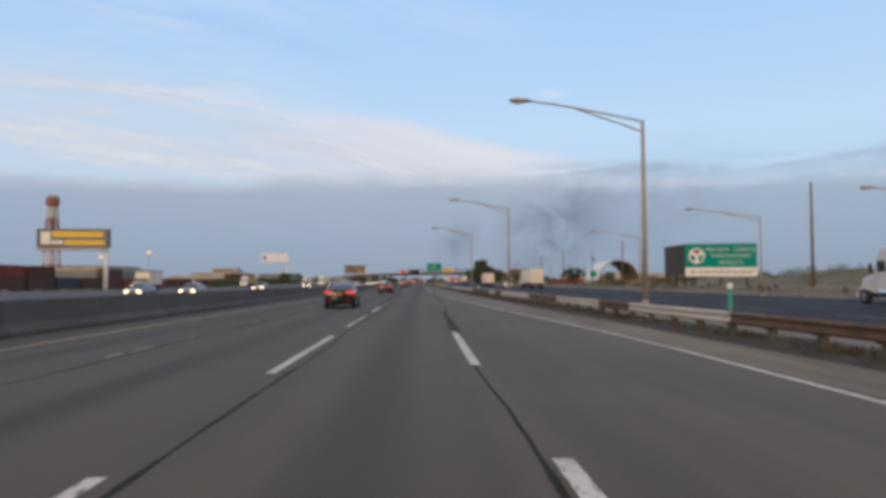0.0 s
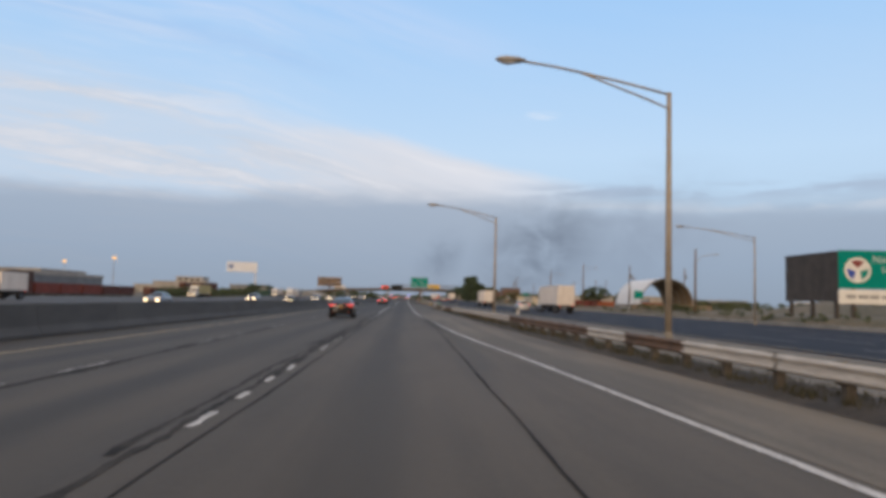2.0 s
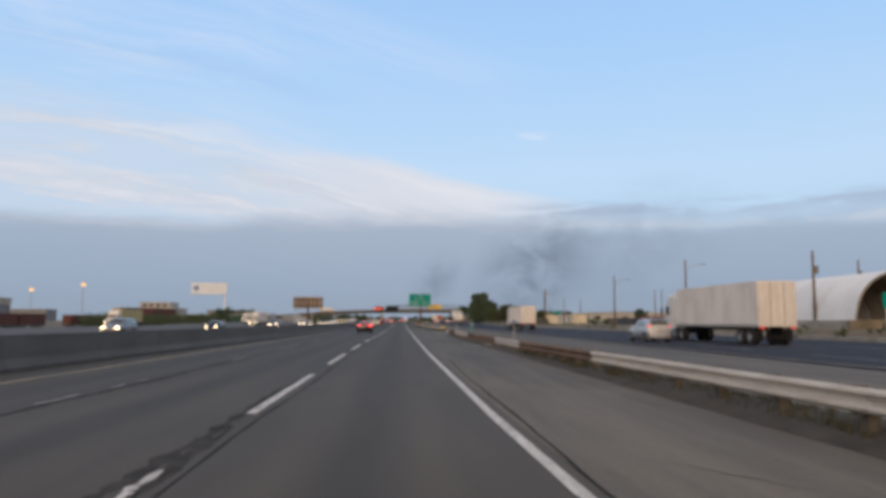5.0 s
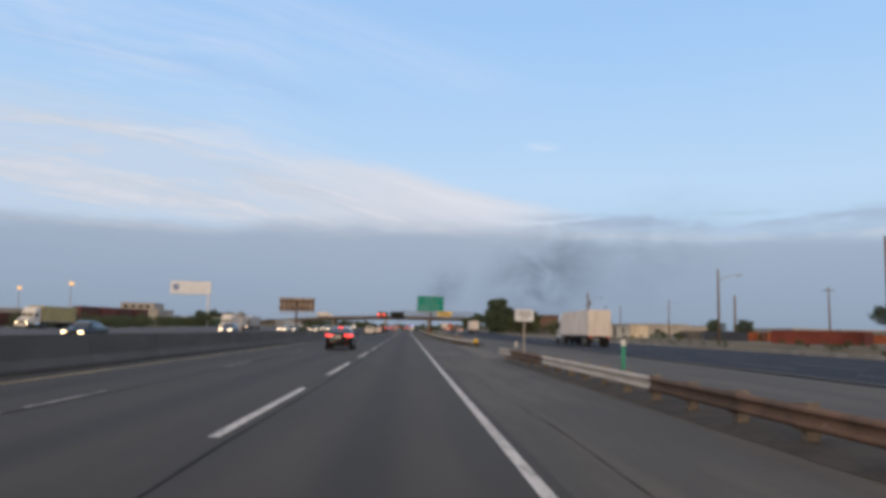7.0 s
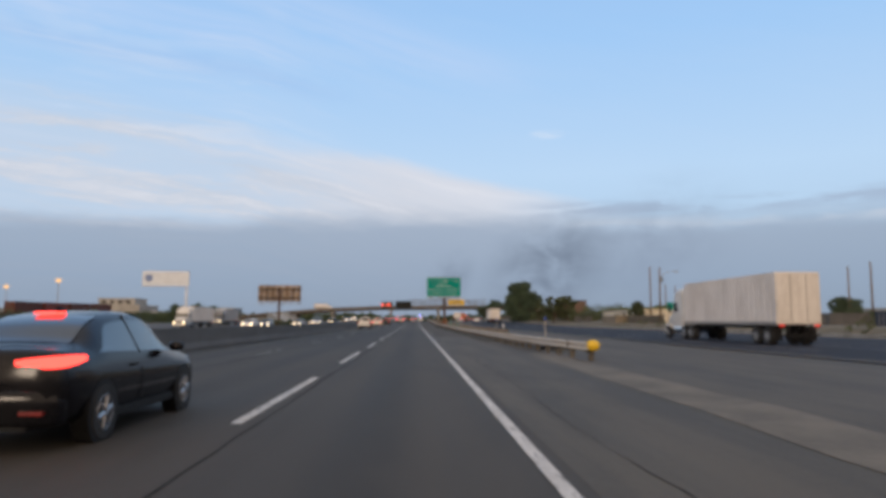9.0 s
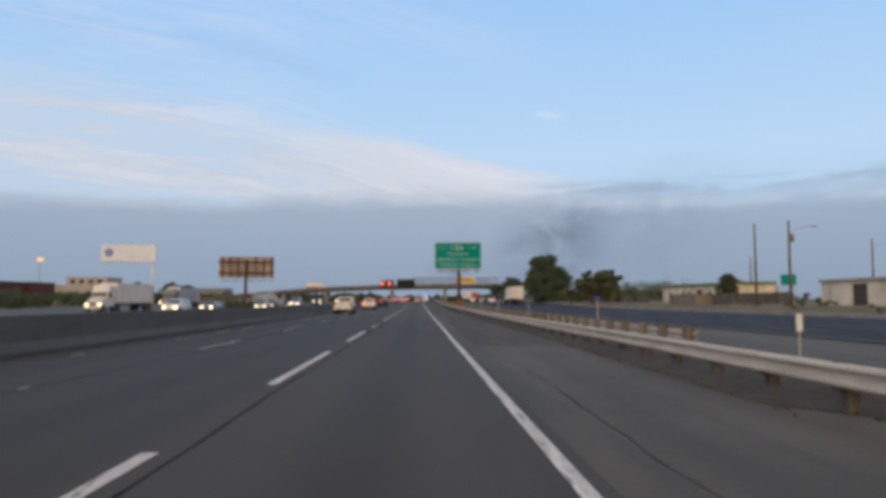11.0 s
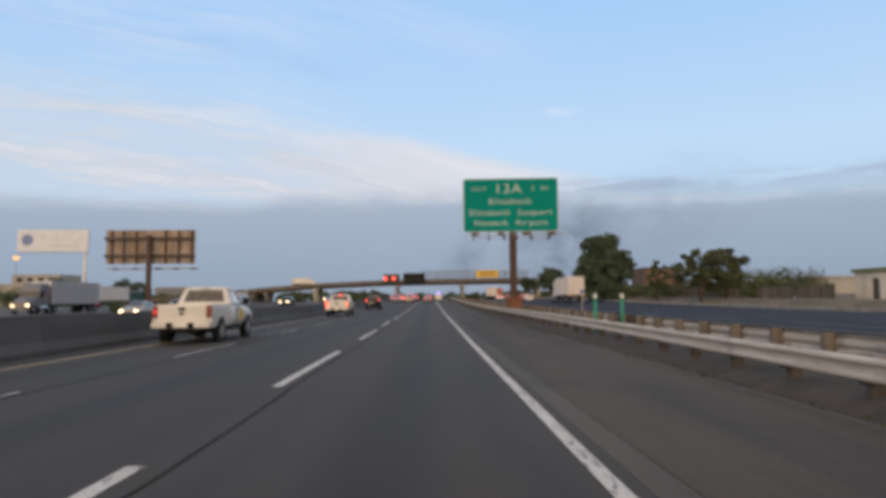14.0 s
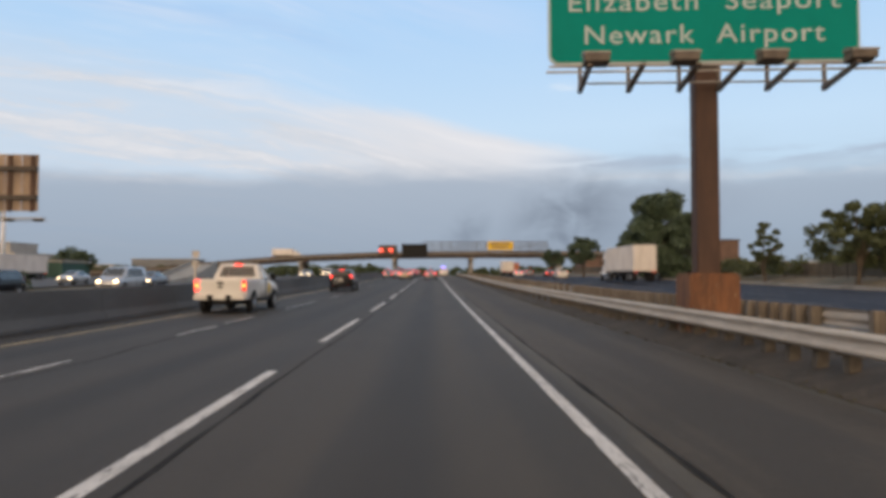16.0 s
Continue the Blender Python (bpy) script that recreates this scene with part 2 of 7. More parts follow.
def road_surface(name, c, worn, lanes=(), rough=0.82, y_tones=(), side=(), dark=(), spec=0.45):
    """Asphalt lying along y: aggregate grain, long wear streaks, an oil-darkened band down the middle of each lane and
    pale wheel tracks beside it. y_tones: (y, tone) of brightness along the road, partly pale windscreen haze put into
    the colour; side: (x, tone) of brightness across the lanes; dark: (x, y0, y1, tone) of an older, blacker stretch
    west of x.
    """
    m = bpy.data.materials.new(name)
    m.use_nodes = True
    g = Nodes(m.node_tree)
    co = g.add("ShaderNodeTexCoord").outputs["Object"]
    sep = g.add("ShaderNodeSeparateXYZ")
    g.put(sep.inputs[0], co)
    x = sep.outputs[0]
    long = g.noise(g.scaled(co, (1.0, 0.05, 1.0)), 0.9, 5.0, 0.6, 0.3)
    blot = g.noise(g.scaled(co, (1.0, 0.35, 1.0)), 0.35, 5.0, 0.6, 0.6)
    grain = g.noise(co, 60.0, 2.0, 0.7)
    pebble = g.noise(co, 9.0, 4.0, 0.7)
    f = g.math("ADD", g.math("MULTIPLY", long, 0.5), g.math("ADD", g.math("MULTIPLY", blot, 0.35), g.math("MULTIPLY", pebble, 0.15)))
    col = g.mix(g.step(f, 0.41, 0.59), c, worn)
    for mid in lanes:
        off = g.math("ABSOLUTE", g.math("SUBTRACT", x, mid))
        oil = g.math("MULTIPLY", g.step(off, 0.65, 0.1), g.step(blot, 0.36, 0.62, 0.30, 0.75))
        col = g.mix(oil, col, tuple(v * 0.45 for v in c))
        track = g.step(g.math("ABSOLUTE", g.math("SUBTRACT", off, 0.85)), 0.38, 0.1, 0.0, 0.22)
        col = g.mix(track, col, tuple(v * 1.25 for v in worn))
    col = g.mix(g.step(grain, 0.3, 0.7, 0.0, 0.22), col, tuple(v * 1.5 for v in worn))
    if y_tones:
        tone = g.ramp(g.math("DIVIDE", g.math("ADD", sep.outputs[1], 100.0), 600.0), [((y + 100) / 600, (v, v, v)) for y, v in y_tones])
        col = g.mix(1.0, col, tone, "MULTIPLY")
    if side:
        tone = g.ramp(g.math("DIVIDE", g.math("ADD", x, 12.0), 24.0), [((v + 12) / 24, (k, k, k)) for v, k in side])
        col = g.mix(1.0, col, tone, "MULTIPLY")
    for x0, y0, y1, tone in dark:
        reach = g.math("ADD", sep.outputs[1], g.math("MULTIPLY", g.math("SUBTRACT", blot, 0.5), 16.0))
        mask = g.math("MULTIPLY", g.step(x, x0 + 0.2, x0 - 0.5), g.math("MULTIPLY", g.step(reach, y0, y0 + 12.0), g.step(reach, y1 + 12.0, y1)))
        col = g.mix(g.math("MULTIPLY", mask, 1.0 - tone), col, tuple(v * 0.25 for v in c))
    p = g.add("ShaderNodeBsdfPrincipled")
    p.inputs["Specular IOR Level"].default_value = spec
    g.put(p.inputs["Base Color"], col)
    g.put(p.inputs["Roughness"], g.math("ADD", rough - 0.16, g.math("MULTIPLY", long, 0.12)))
    b = g.add("ShaderNodeBump")
    b.inputs["Strength"].default_value, b.inputs["Distance"].default_value = 0.25, 0.01
    g.put(b.inputs["Height"], grain)
    g.t.links.new(b.outputs[0], p.inputs["Normal"])
    out = g.add("ShaderNodeOutputMaterial")
    g.t.links.new(p.outputs[0], out.inputs[0])
    return m


# the tones along y of lanes and shoulder also hold pale windscreen haze
ASPHALT = road_surface("asphalt_lanes", (0.051, 0.0420, 0.0312), (0.079, 0.0652, 0.0490), (0.1, -3.75, -7.2), 0.86, ((0, 1.10), (60, 1.08), (96, 1.0), (124, 0.68), (190, 0.64), (224, 0.58), (240, 0.46), (264, 0.54), (290, 0.66)), ((-9, 0.76), (-3, 0.88), (0.5, 1.05), (4, 1.22)), ((-1.9, 204.0, 254.0, 0.62),), spec=0.42)
SHOULDER = road_surface("asphalt_shoulder", (0.062, 0.0515, 0.0375), (0.126, 0.106, 0.078), (), 0.86, ((0, 1.5), (96, 1.3), (124, 0.82), (190, 0.68), (224, 0.66), (236, 0.66), (300, 0.70)))
WEST_ASPHALT = road_surface("asphalt_oncoming", (0.042, 0.040, 0.037), (0.060, 0.056, 0.051), (-12.8, -16.5, -20.2, -23.9))
DARK_SHOULDER = road_surface("asphalt_shoulder_relaid", (0.039, 0.0314, 0.0230), (0.075, 0.0610, 0.0448), (), 0.88, spec=0.30)
BLUE_ASPHALT = road_surface("asphalt_fresh", (0.0135, 0.0165, 0.027), (0.022, 0.026, 0.040), (17.4, 21.2, 25.0), 0.95, spec=0.22)
TAR = surf("tar_sealant", (0.014, 0.0135, 0.013), (0.030, 0.029, 0.027), 0.9, 0, 1.5, 20, 0.1, spec=0.15)
PAINT = surf("road_paint_white", (0.62, 0.60, 0.57), (0.44, 0.42, 0.39), 0.7, 0, 1.6, 14, 0.1, stretch=(3, 0.6, 1), spots=((0.13, 0.12, 0.11), 0.42))
PAINT_WORN = surf("road_paint_worn", (0.42, 0.40, 0.38), (0.26, 0.25, 0.235), 0.75, 0, 1.3, 9, 0.1, stretch=(3, 0.8, 1), spots=((0.11, 0.105, 0.10), 0.47))
PAINT_YELLOW = surf("road_paint_yellow", (0.47, 0.37, 0.195), (0.30, 0.24, 0.135), 0.75, 0, 0.8, 9, 0.1, stretch=(3, 0.5, 1), spots=((0.12, 0.11, 0.095), 0.42))
CONCRETE_DARK = surf("barrier_concrete", (0.090, 0.091, 0.092), (0.064, 0.064, 0.065), 0.85, 0, 0.5, 9, 0.3, rand=0.04, stretch=(1, 0.5, 2))
CONCRETE = surf("weathered_concrete", (0.36, 0.34, 0.30), (0.22, 0.205, 0.18), 0.85, 0, 0.6, 9, 0.3, rand=0.08)
EARTH = surf("verge_earth", (0.165, 0.135, 0.092), (0.09, 0.085, 0.055), 0.95, 0, 0.25, 3, 0.4)
PALE_PATCH = surf("worn_concrete_patch", (0.165, 0.145, 0.115), (0.10, 0.09, 0.074), 0.9, 0, 0.7, 9, 0.3)
GRASS = surf("rough_grass", (0.078, 0.070, 0.036), (0.036, 0.037, 0.020), 0.9, 0, 0.6, 8, 0.4, rand=0.15)
SCRUB = surf("scrub_leaf", (0.085, 0.115, 0.050), (0.045, 0.065, 0.030), 0.7, 0, 0.5, 3, 0.0)
# green with a little distance haze mixed in, hence bluer and lighter
LEAF = surf("tree_leaf_hazed", (0.090, 0.130, 0.075), (0.050, 0.078, 0.044), 0.6, 0, 0.35, 2, 0.0)
LEAF_DRY = surf("tree_leaf_olive", (0.105, 0.125, 0.050), (0.052, 0.066, 0.028), 0.65, 0, 0.35, 2, 0.0)
BARK = surf("bark", (0.11, 0.085, 0.06), (0.06, 0.045, 0.032), 0.9, 0, 3, 20, 0.5, stretch=(3, 3, 0.5))
STEEL = surf("galvanised_steel", (0.54, 0.50, 0.44), (0.39, 0.35, 0.30), 0.75, 0.05, 2.4, 14, 0.05, rand=0.05, stretch=(1, 0.5, 5), spots=((0.17, 0.125, 0.085), 0.30))
RUST = surf("rusted_steel", (0.155, 0.090, 0.055), (0.085, 0.055, 0.038), 0.9, 0.0, 1.5, 14, 0.2, rand=0.18, spots=((0.30, 0.26, 0.21), 0.30))
POST_RUST = surf("weathered_post", (0.122, 0.105, 0.084), (0.070, 0.060, 0.048), 0.9, 0.0, 3, 16, 0.2, rand=0.22)
POST_PALE = surf("greyed_timber_post", (0.21, 0.18, 0.145), (0.13, 0.11, 0.088), 0.9, 0.0, 3, 16, 0.2, rand=0.2, stretch=(3, 3, 0.5))
CORTEN = surf("brown_weathering_steel", (0.098, 0.055, 0.038), (0.062, 0.036, 0.027), 0.75, 0.1, 1.5, 10, 0.1, stretch=(2, 2, 0.4))
GIRDER = surf("dark_bridge_steel", (0.060, 0.042, 0.034), (0.036, 0.027, 0.023), 0.8, 0.1, 0.4, 5, 0.1)
PIER_RUST = surf("rust_stained_concrete", (0.24, 0.105, 0.048), (0.11, 0.055, 0.034), 0.9, 0, 1.6, 12, 0.3, stretch=(3, 3, 0.5), spots=((0.30, 0.22, 0.14), 0.36))
SOIL = surf("gritty_soil", (0.066, 0.053, 0.040), (0.030, 0.025, 0.019), 0.95, 0, 1.4, 14, 0.5, spots=((0.13, 0.11, 0.085), 0.34))
CRACKED = surf("broken_asphalt", (0.058, 0.053, 0.047), (0.018, 0.017, 0.0155), 0.92, 0, 2.2, 12, 0.3, stretch=(1, 0.5, 1), spec=0.2)
POLE_STEEL = surf("lamp_pole_steel", (0.40, 0.35, 0.285), (0.28, 0.24, 0.195), 0.65, 0.2, 1.2, 9, 0.05)
WOOD_POLE = surf("utility_pole_wood", (0.205, 0.150, 0.105), (0.12, 0.088, 0.062), 0.9, 0, 1.5, 12, 0.3, stretch=(4, 4, 0.4))
SIGN_GREEN = surf("sign_green_sheet", (0.0, 0.250, 0.208), (0.0, 0.225, 0.186), 0.7, 0, 0.5, 4, 0.02, spec=0.08)
SIGN_WHITE = surf("sign_white_sheet", (0.78, 0.78, 0.75), (0.66, 0.66, 0.63), 0.5, 0, 0.8, 6, 0.02)
LETTER_WHITE = surf("sign_letter_sheet", (0.50, 0.58, 0.59), (0.42, 0.49, 0.50), 0.6, 0, 0.8, 6, 0.02)
LETTER_DIM = surf("sign_letter_worn", (0.34, 0.47, 0.45), (0.28, 0.40, 0.38), 0.6, 0, 0.8, 6, 0.02)
SIGN_YELLOW = surf("sign_yellow_sheet", (0.80, 0.52, 0.02), (0.70, 0.44, 0.02), 0.5, 0, 0.8, 6, 0.02)
SIGN_BLUE = surf("sign_blue_sheet", (0.03, 0.08, 0.42), (0.025, 0.065, 0.34), 0.5, 0, 0.8, 6, 0.02)
ALU = surf("sign_aluminium", (0.42, 0.40, 0.37), (0.30, 0.28, 0.26), 0.5, 0.4, 1.5, 8, 0.05)
LAMP_LIT_TOP = surf("floodlight_lit_top", (0.34, 0.31, 0.28), (0.24, 0.215, 0.19), 0.7, 0.1, 3, 14, 0.1)
LUMINAIRE = surf("sign_light_housing", (0.20, 0.165, 0.135), (0.12, 0.10, 0.085), 0.7, 0.1, 3, 14, 0.1)
PLY = surf("board_back_plywood", (0.36, 0.275, 0.20), (0.22, 0.165, 0.125), 0.8, 0, 0.8, 6, 0.1, rand=0.12, stretch=(2, 2, 0.6))
DARK_BROWN = surf("dark_brown_steel", (0.085, 0.070, 0.058), (0.055, 0.046, 0.039), 0.7, 0.1, 1, 8, 0.1)
BLACK = surf("black_plastic", (0.010, 0.010, 0.011), (0.016, 0.016, 0.016), 0.6, 0, 4, 20, 0.05, spec=0.2)
RUBBER = surf("tyre_rubber", (0.016, 0.016, 0.016), (0.028, 0.027, 0.026), 0.85, 0, 4, 30, 0.2)
RIM = surf("alloy_rim", (0.42, 0.42, 0.43), (0.30, 0.30, 0.31), 0.35, 0.8, 3, 20, 0.0)
CHROME = surf("chrome", (0.72, 0.72, 0.72), (0.6, 0.6, 0.6), 0.15, 1.0, 3, 20, 0.0)
BLACK_PAINT = surf("car_paint_black", (0.006, 0.006, 0.008), (0.009, 0.009, 0.011), 0.14, 0.0, 2, 30, 0.0, spec=0.28)
WHITE_PAINT = surf("car_paint_white", (0.70, 0.68, 0.64), (0.60, 0.58, 0.54), 0.4, 0.0, 0.8, 20, 0.0, coat=0.5)
TRUCK_WHITE = surf("trailer_white", (0.74, 0.70, 0.66), (0.60, 0.56, 0.52), 0.5, 0.0, 0.5, 6, 0.03, stretch=(1, 1, 0.4))
TAN_PAINT = surf("car_paint_tan", (0.40, 0.34, 0.25), (0.34, 0.29, 0.21), 0.35, 0.3, 2, 30, 0.0, coat=0.7)
GREY_PAINT = surf("car_paint_grey", (0.17, 0.175, 0.19), (0.13, 0.135, 0.15), 0.35, 0.3, 2, 30, 0.0, coat=0.8)
SILVER_PAINT = surf("car_paint_silver", (0.46, 0.47, 0.49), (0.38, 0.39, 0.41), 0.35, 0.4, 2, 30, 0.0, coat=0.7)
BLUE_PAINT = surf("car_paint_blue", (0.05, 0.07, 0.14), (0.04, 0.055, 0.11), 0.35, 0.2, 2, 30, 0.0, coat=0.8)
RED_PAINT = surf("car_paint_red", (0.20, 0.03, 0.025), (0.15, 0.024, 0.02), 0.35, 0.1, 2, 30, 0.0, coat=0.8)
GLASS_DARK = surf("car_glass_dark", (0.012, 0.014, 0.016), (0.016, 0.018, 0.02), 0.06, 0, 2, 20, 0.0, coat=0.5, spec=0.8)
GLASS = pane("car_glass", (0.20, 0.23, 0.25), 0.12)
TAIL_ON = glow("tail_light_lit", (1.0, 0.085, 0.06), 1.35)
TRAILER_ON = glow("trailer_light_lit", (1.0, 0.085, 0.06), 0.8)
BRAKE_ON = glow("brake_light_lit", (1.0, 0.062, 0.046), 4.0)
SIGNAL_ON = glow("turn_signal_lit", (1.0, 0.35, 0.08), 3.0)
BLUE_ON = glow("blue_beacon_lit", (0.25, 0.22, 1.0), 5.0)
HEAD_ON = glow("headlight_lit", (1.0, 0.74, 0.42), 7.0)
MAST_ON = glow("mast_lamp_lit", (1.0, 0.56, 0.22), 1.3)
RED_SIGNAL = glow("lane_signal_lit", (1.0, 0.10, 0.06), 2.6)
REFLECTOR = surf("red_reflector", (0.22, 0.012, 0.012), (0.16, 0.01, 0.01), 0.3, 0, 5, 30, 0.0, coat=0.6)
LAMP_OFF = surf("white_lens", (0.6, 0.58, 0.55), (0.5, 0.48, 0.46), 0.25, 0, 5, 30, 0.0, coat=0.6)
PLATE_YELLOW = surf("plate_yellow", (0.46, 0.23, 0.04), (0.40, 0.20, 0.035), 0.5, 0, 5, 30, 0.0)
BAR_PLATE = surf("print_brown", (0.22, 0.13, 0.04), (0.18, 0.11, 0.04), 0.5, 0, 5, 30, 0.0)
BAR_FAINT = surf("print_faint_grey", (0.56, 0.58, 0.62), (0.50, 0.52, 0.56), 0.6, 0, 2, 9, 0.0)
BAR_GREY = surf("print_grey", (0.30, 0.30, 0.31), (0.26, 0.26, 0.27), 0.5, 0, 5, 30, 0.0)
POST_GREEN = surf("delineator_green", (0.02, 0.26, 0.155), (0.018, 0.21, 0.13), 0.5, 0, 4, 20, 0.0)
CREAM_WALL = surf("cream_render", (0.74, 0.67, 0.54), (0.50, 0.44, 0.34), 0.9, 0, 0.4, 5, 0.2, stretch=(1, 1, 0.6))
PARAPET = surf("stained_parapet", (0.125, 0.095, 0.072), (0.078, 0.061, 0.049), 0.9, 0, 0.3, 4, 0.2)
TAN_WALL = surf("tan_block_wall", (0.235, 0.195, 0.145), (0.165, 0.135, 0.10), 0.9, 0, 0.5, 5, 0.3)
BRICK_WALL = surf("brown_brick_wall", (0.165, 0.105, 0.082), (0.115, 0.074, 0.06), 0.9, 0, 0.8, 6, 0.3)
GREY_WALL = surf("grey_sheet_wall", (0.20, 0.215, 0.235), (0.15, 0.16, 0.175), 0.7, 0.1, 0.3, 4, 0.1)
PALE_WALL = surf("pale_wall", (0.40, 0.385, 0.36), (0.29, 0.28, 0.26), 0.8, 0, 0.2, 3, 0.1)
ROOF_GREEN = surf("mossy_roof_edge", (0.17, 0.20, 0.075), (0.11, 0.13, 0.05), 0.9, 0, 1, 6, 0.2)
BOARD_WHITE = surf("board_white_sheet", (0.74, 0.78, 0.84), (0.64, 0.68, 0.74), 0.6, 0, 0.4, 4, 0.02)
EMBLEM_BLUE = surf("print_pale_blue", (0.20, 0.28, 0.50), (0.16, 0.22, 0.42), 0.6, 0, 2, 9, 0.0)
FABRIC_WHITE = surf("white_fabric_cover", (0.80, 0.80, 0.79), (0.68, 0.68, 0.67), 0.7, 0, 0.3, 3, 0.05)
FABRIC_LIT_TAN = surf("lit_tan_fabric_inside", (0.42, 0.31, 0.20), (0.27, 0.195, 0.125), 0.8, 0, 0.4, 3, 0.1)

# ---- shape helpers ----


class Shape:
    """Vertices and faces of one part, gathered piece by piece."""

    def __init__(self):
        self.v, self.f = [], []

    def face(self, *pts):
        n = len(self.v)
        self.v += [tuple(p) for p in pts]
        self.f.append(tuple(range(n, n + len(pts))))
        return self

    def loft(self, rings, closed=True, caps=True):
        n, k = len(self.v), len(rings[0])
        for r in rings:
            self.v += [tuple(p) for p in r]
        for a in range(len(rings) - 1):
            for b in range(k if closed else k - 1):
                c = (b + 1) % k
                self.f.append((n + a * k + b, n + a * k + c, n + (a + 1) * k + c, n + (a + 1) * k + b))
        if caps and closed:
            self.f.append(tuple(n + b for b in reversed(range(k))))
            self.f.append(tuple(n + (len(rings) - 1) * k + b for b in range(k)))
        return self

    def box(self, x0, x1, y0, y1, z0, z1):
        return self.loft([[(x0, y0, z), (x1, y0, z), (x1, y1, z), (x0, y1, z)] for z in (z0, z1)])

    def tube(self, p, q, r0, r1=None, n=10):
        p, q, r1 = Vector(p), Vector(q), r0 if r1 is None else r1
        d = (q - p).normalized()
        u = d.cross(Vector((0, 0, 1)) if abs(d.z) < 0.95 else Vector((1, 0, 0))).normalized()
        w = d.cross(u)
        turn = [(math.cos(2 * math.pi * i / n), math.sin(2 * math.pi * i / n)) for i in range(n)]
        return self.loft([[o + (u * c + w * s) * r for c, s in turn] for o, r in ((p, r0), (q, r1))])

    def pipe(self, pts, r, n=8):
        for a, b in zip(pts, pts[1:]):
            self.tube(a, b, r, r, n)
        return self

    def prism_y(self, outline, y0, y1):
        """An outline of (x, z) drawn out along y."""
        return self.loft([[(x, y, z) for x, z in outline] for y in (y0, y1)])

    def prism_x(self, outline, x0, x1):
        """An outline of (y, z) drawn out along x."""
        return self.loft([[(x, y, z) for y, z in outline] for x in (x0, x1)])

    def lathe_x(self, outline, n=24, at=(0, 0, 0)):
        """An outline of (x, radius) turned round the x axis through a point."""
        ax, ay, az = at
        rings = [[(ax + x, ay + r * math.cos(2 * math.pi * i / n), az + r * math.sin(2 * math.pi * i / n)) for i in range(n)] for x, r in outline]
        return self.loft(rings)

    def blob(self, at, size, n=10, rings=6):
        ax, ay, az = at
        sx, sy, sz = size
        out = []
        for j in range(1, rings):
            t = math.pi * j / rings
            out.append([(ax + sx * math.sin(t) * math.cos(2 * math.pi * i / n), ay + sy * math.sin(t) * math.sin(2 * math.pi * i / n), az - sz * math.cos(t)) for i in range(n)])
        return self.loft(out)

    def mesh(self, name, bevel=0.0, smooth=False, segments=2):
        me = bpy.data.meshes.new(name)
        me.from_pydata(self.v, [], self.f)
        bm = bmesh.new()
        bm.from_mesh(me)
        bmesh.ops.remove_doubles(bm, verts=bm.verts, dist=0.0004)
        bmesh.ops.recalc_face_normals(bm, faces=bm.faces)
        if bevel:
            sharp = [e for e in bm.edges if len(e.link_faces) == 2 and e.calc_face_angle(0) > 0.5]
            bmesh.ops.bevel(bm, geom=sharp, offset=bevel, segments=segments, affect="EDGES", clamp_overlap=True)
        bm.to_mesh(me)
        bm.free()
        if smooth:
            for poly in me.polygons:
                poly.use_smooth = True
        return me


def part(name, shape, material, parent, label="", bevel=0.0, smooth=False, at=None):
    """Links a shape as one mesh object under a thing or a part."""
    me = shape if isinstance(shape, bpy.types.Mesh) else shape.mesh(name, bevel, smooth)
    if not me.materials:
        me.materials.append(material)
    ob = new(name, me)
    if parent:
        ob.parent = parent
    if at is not None:
        ob.matrix_basis = at
    if label:
        tagged(ob, label)
    return ob


def thing(name, label, category, at=None, group="", kind=""):
    ob = tagged(new(name), label, category, group, kind)
    if at is not None:
        ob.matrix_basis = at
    return ob


def solid(name, shape, material, label, category, group="", kind="", bevel=0.0, smooth=False, at=None):
    """A thing that is one mesh."""
    ob = part(name, shape, material, None, "", bevel, smooth, at)
    return tagged(ob, label, category, group, kind)


def lettering(text, size, material, parent, at, bold=0.012, name="lettering", label="", wide=1.0):
    """Raised letters, centred, as a mesh standing upright in the plane y = 0 of its pose."""
    cu = bpy.data.curves.new(name, "FONT")
    cu.body, cu.size, cu.align_x, cu.align_y = text, size, "CENTER", "CENTER"
    cu.offset, cu.extrude, cu.space_character = bold, 0.006, 1.14
    tmp = new("letters", cu)
    bpy.context.view_layer.update()
    me = bpy.data.meshes.new_from_object(tmp.evaluated_get(bpy.context.evaluated_depsgraph_get()))
    bpy.data.objects.remove(tmp)
    bpy.data.curves.remove(cu)
    me.transform(Matrix.Rotation(radians(90), 4, "X") @ Matrix.Diagonal((wide, 1, 1, 1)))
    me.materials.clear()
    me.materials.append(material)
    ob = new(name, me)
    ob.parent, ob.matrix_basis = parent, at
    if label:
        tagged(ob, label)
    return ob


def ease(u):
    u = min(1.0, max(0.0, u))
    return u * u * (3 - 2 * u)


def rise(y):
    """Height of the carriageways: level, then a slow climb towards the overpass."""
    return 1.15 * ease((y - 305) / 155)


def between(v, knots):
    """Straight interpolation through (at, value) pairs."""
    if v <= knots[0][0]:
        return knots[0][1]
    for (a, p), (b, q) in zip(knots, knots[1:]):
        if v <= b:
            return p + (q - p) * (v - a) / (b - a)
    return knots[-1][1]


def land(x, y):
    """Height of the ground beside the roads."""
    if x > 0:
        return rise(y) - 0.25 + 1.15 * ease((x - 34.5) / 4.5)
    return rise(y) - 0.25 - 0.30 * ease((-x - 78) / 8)


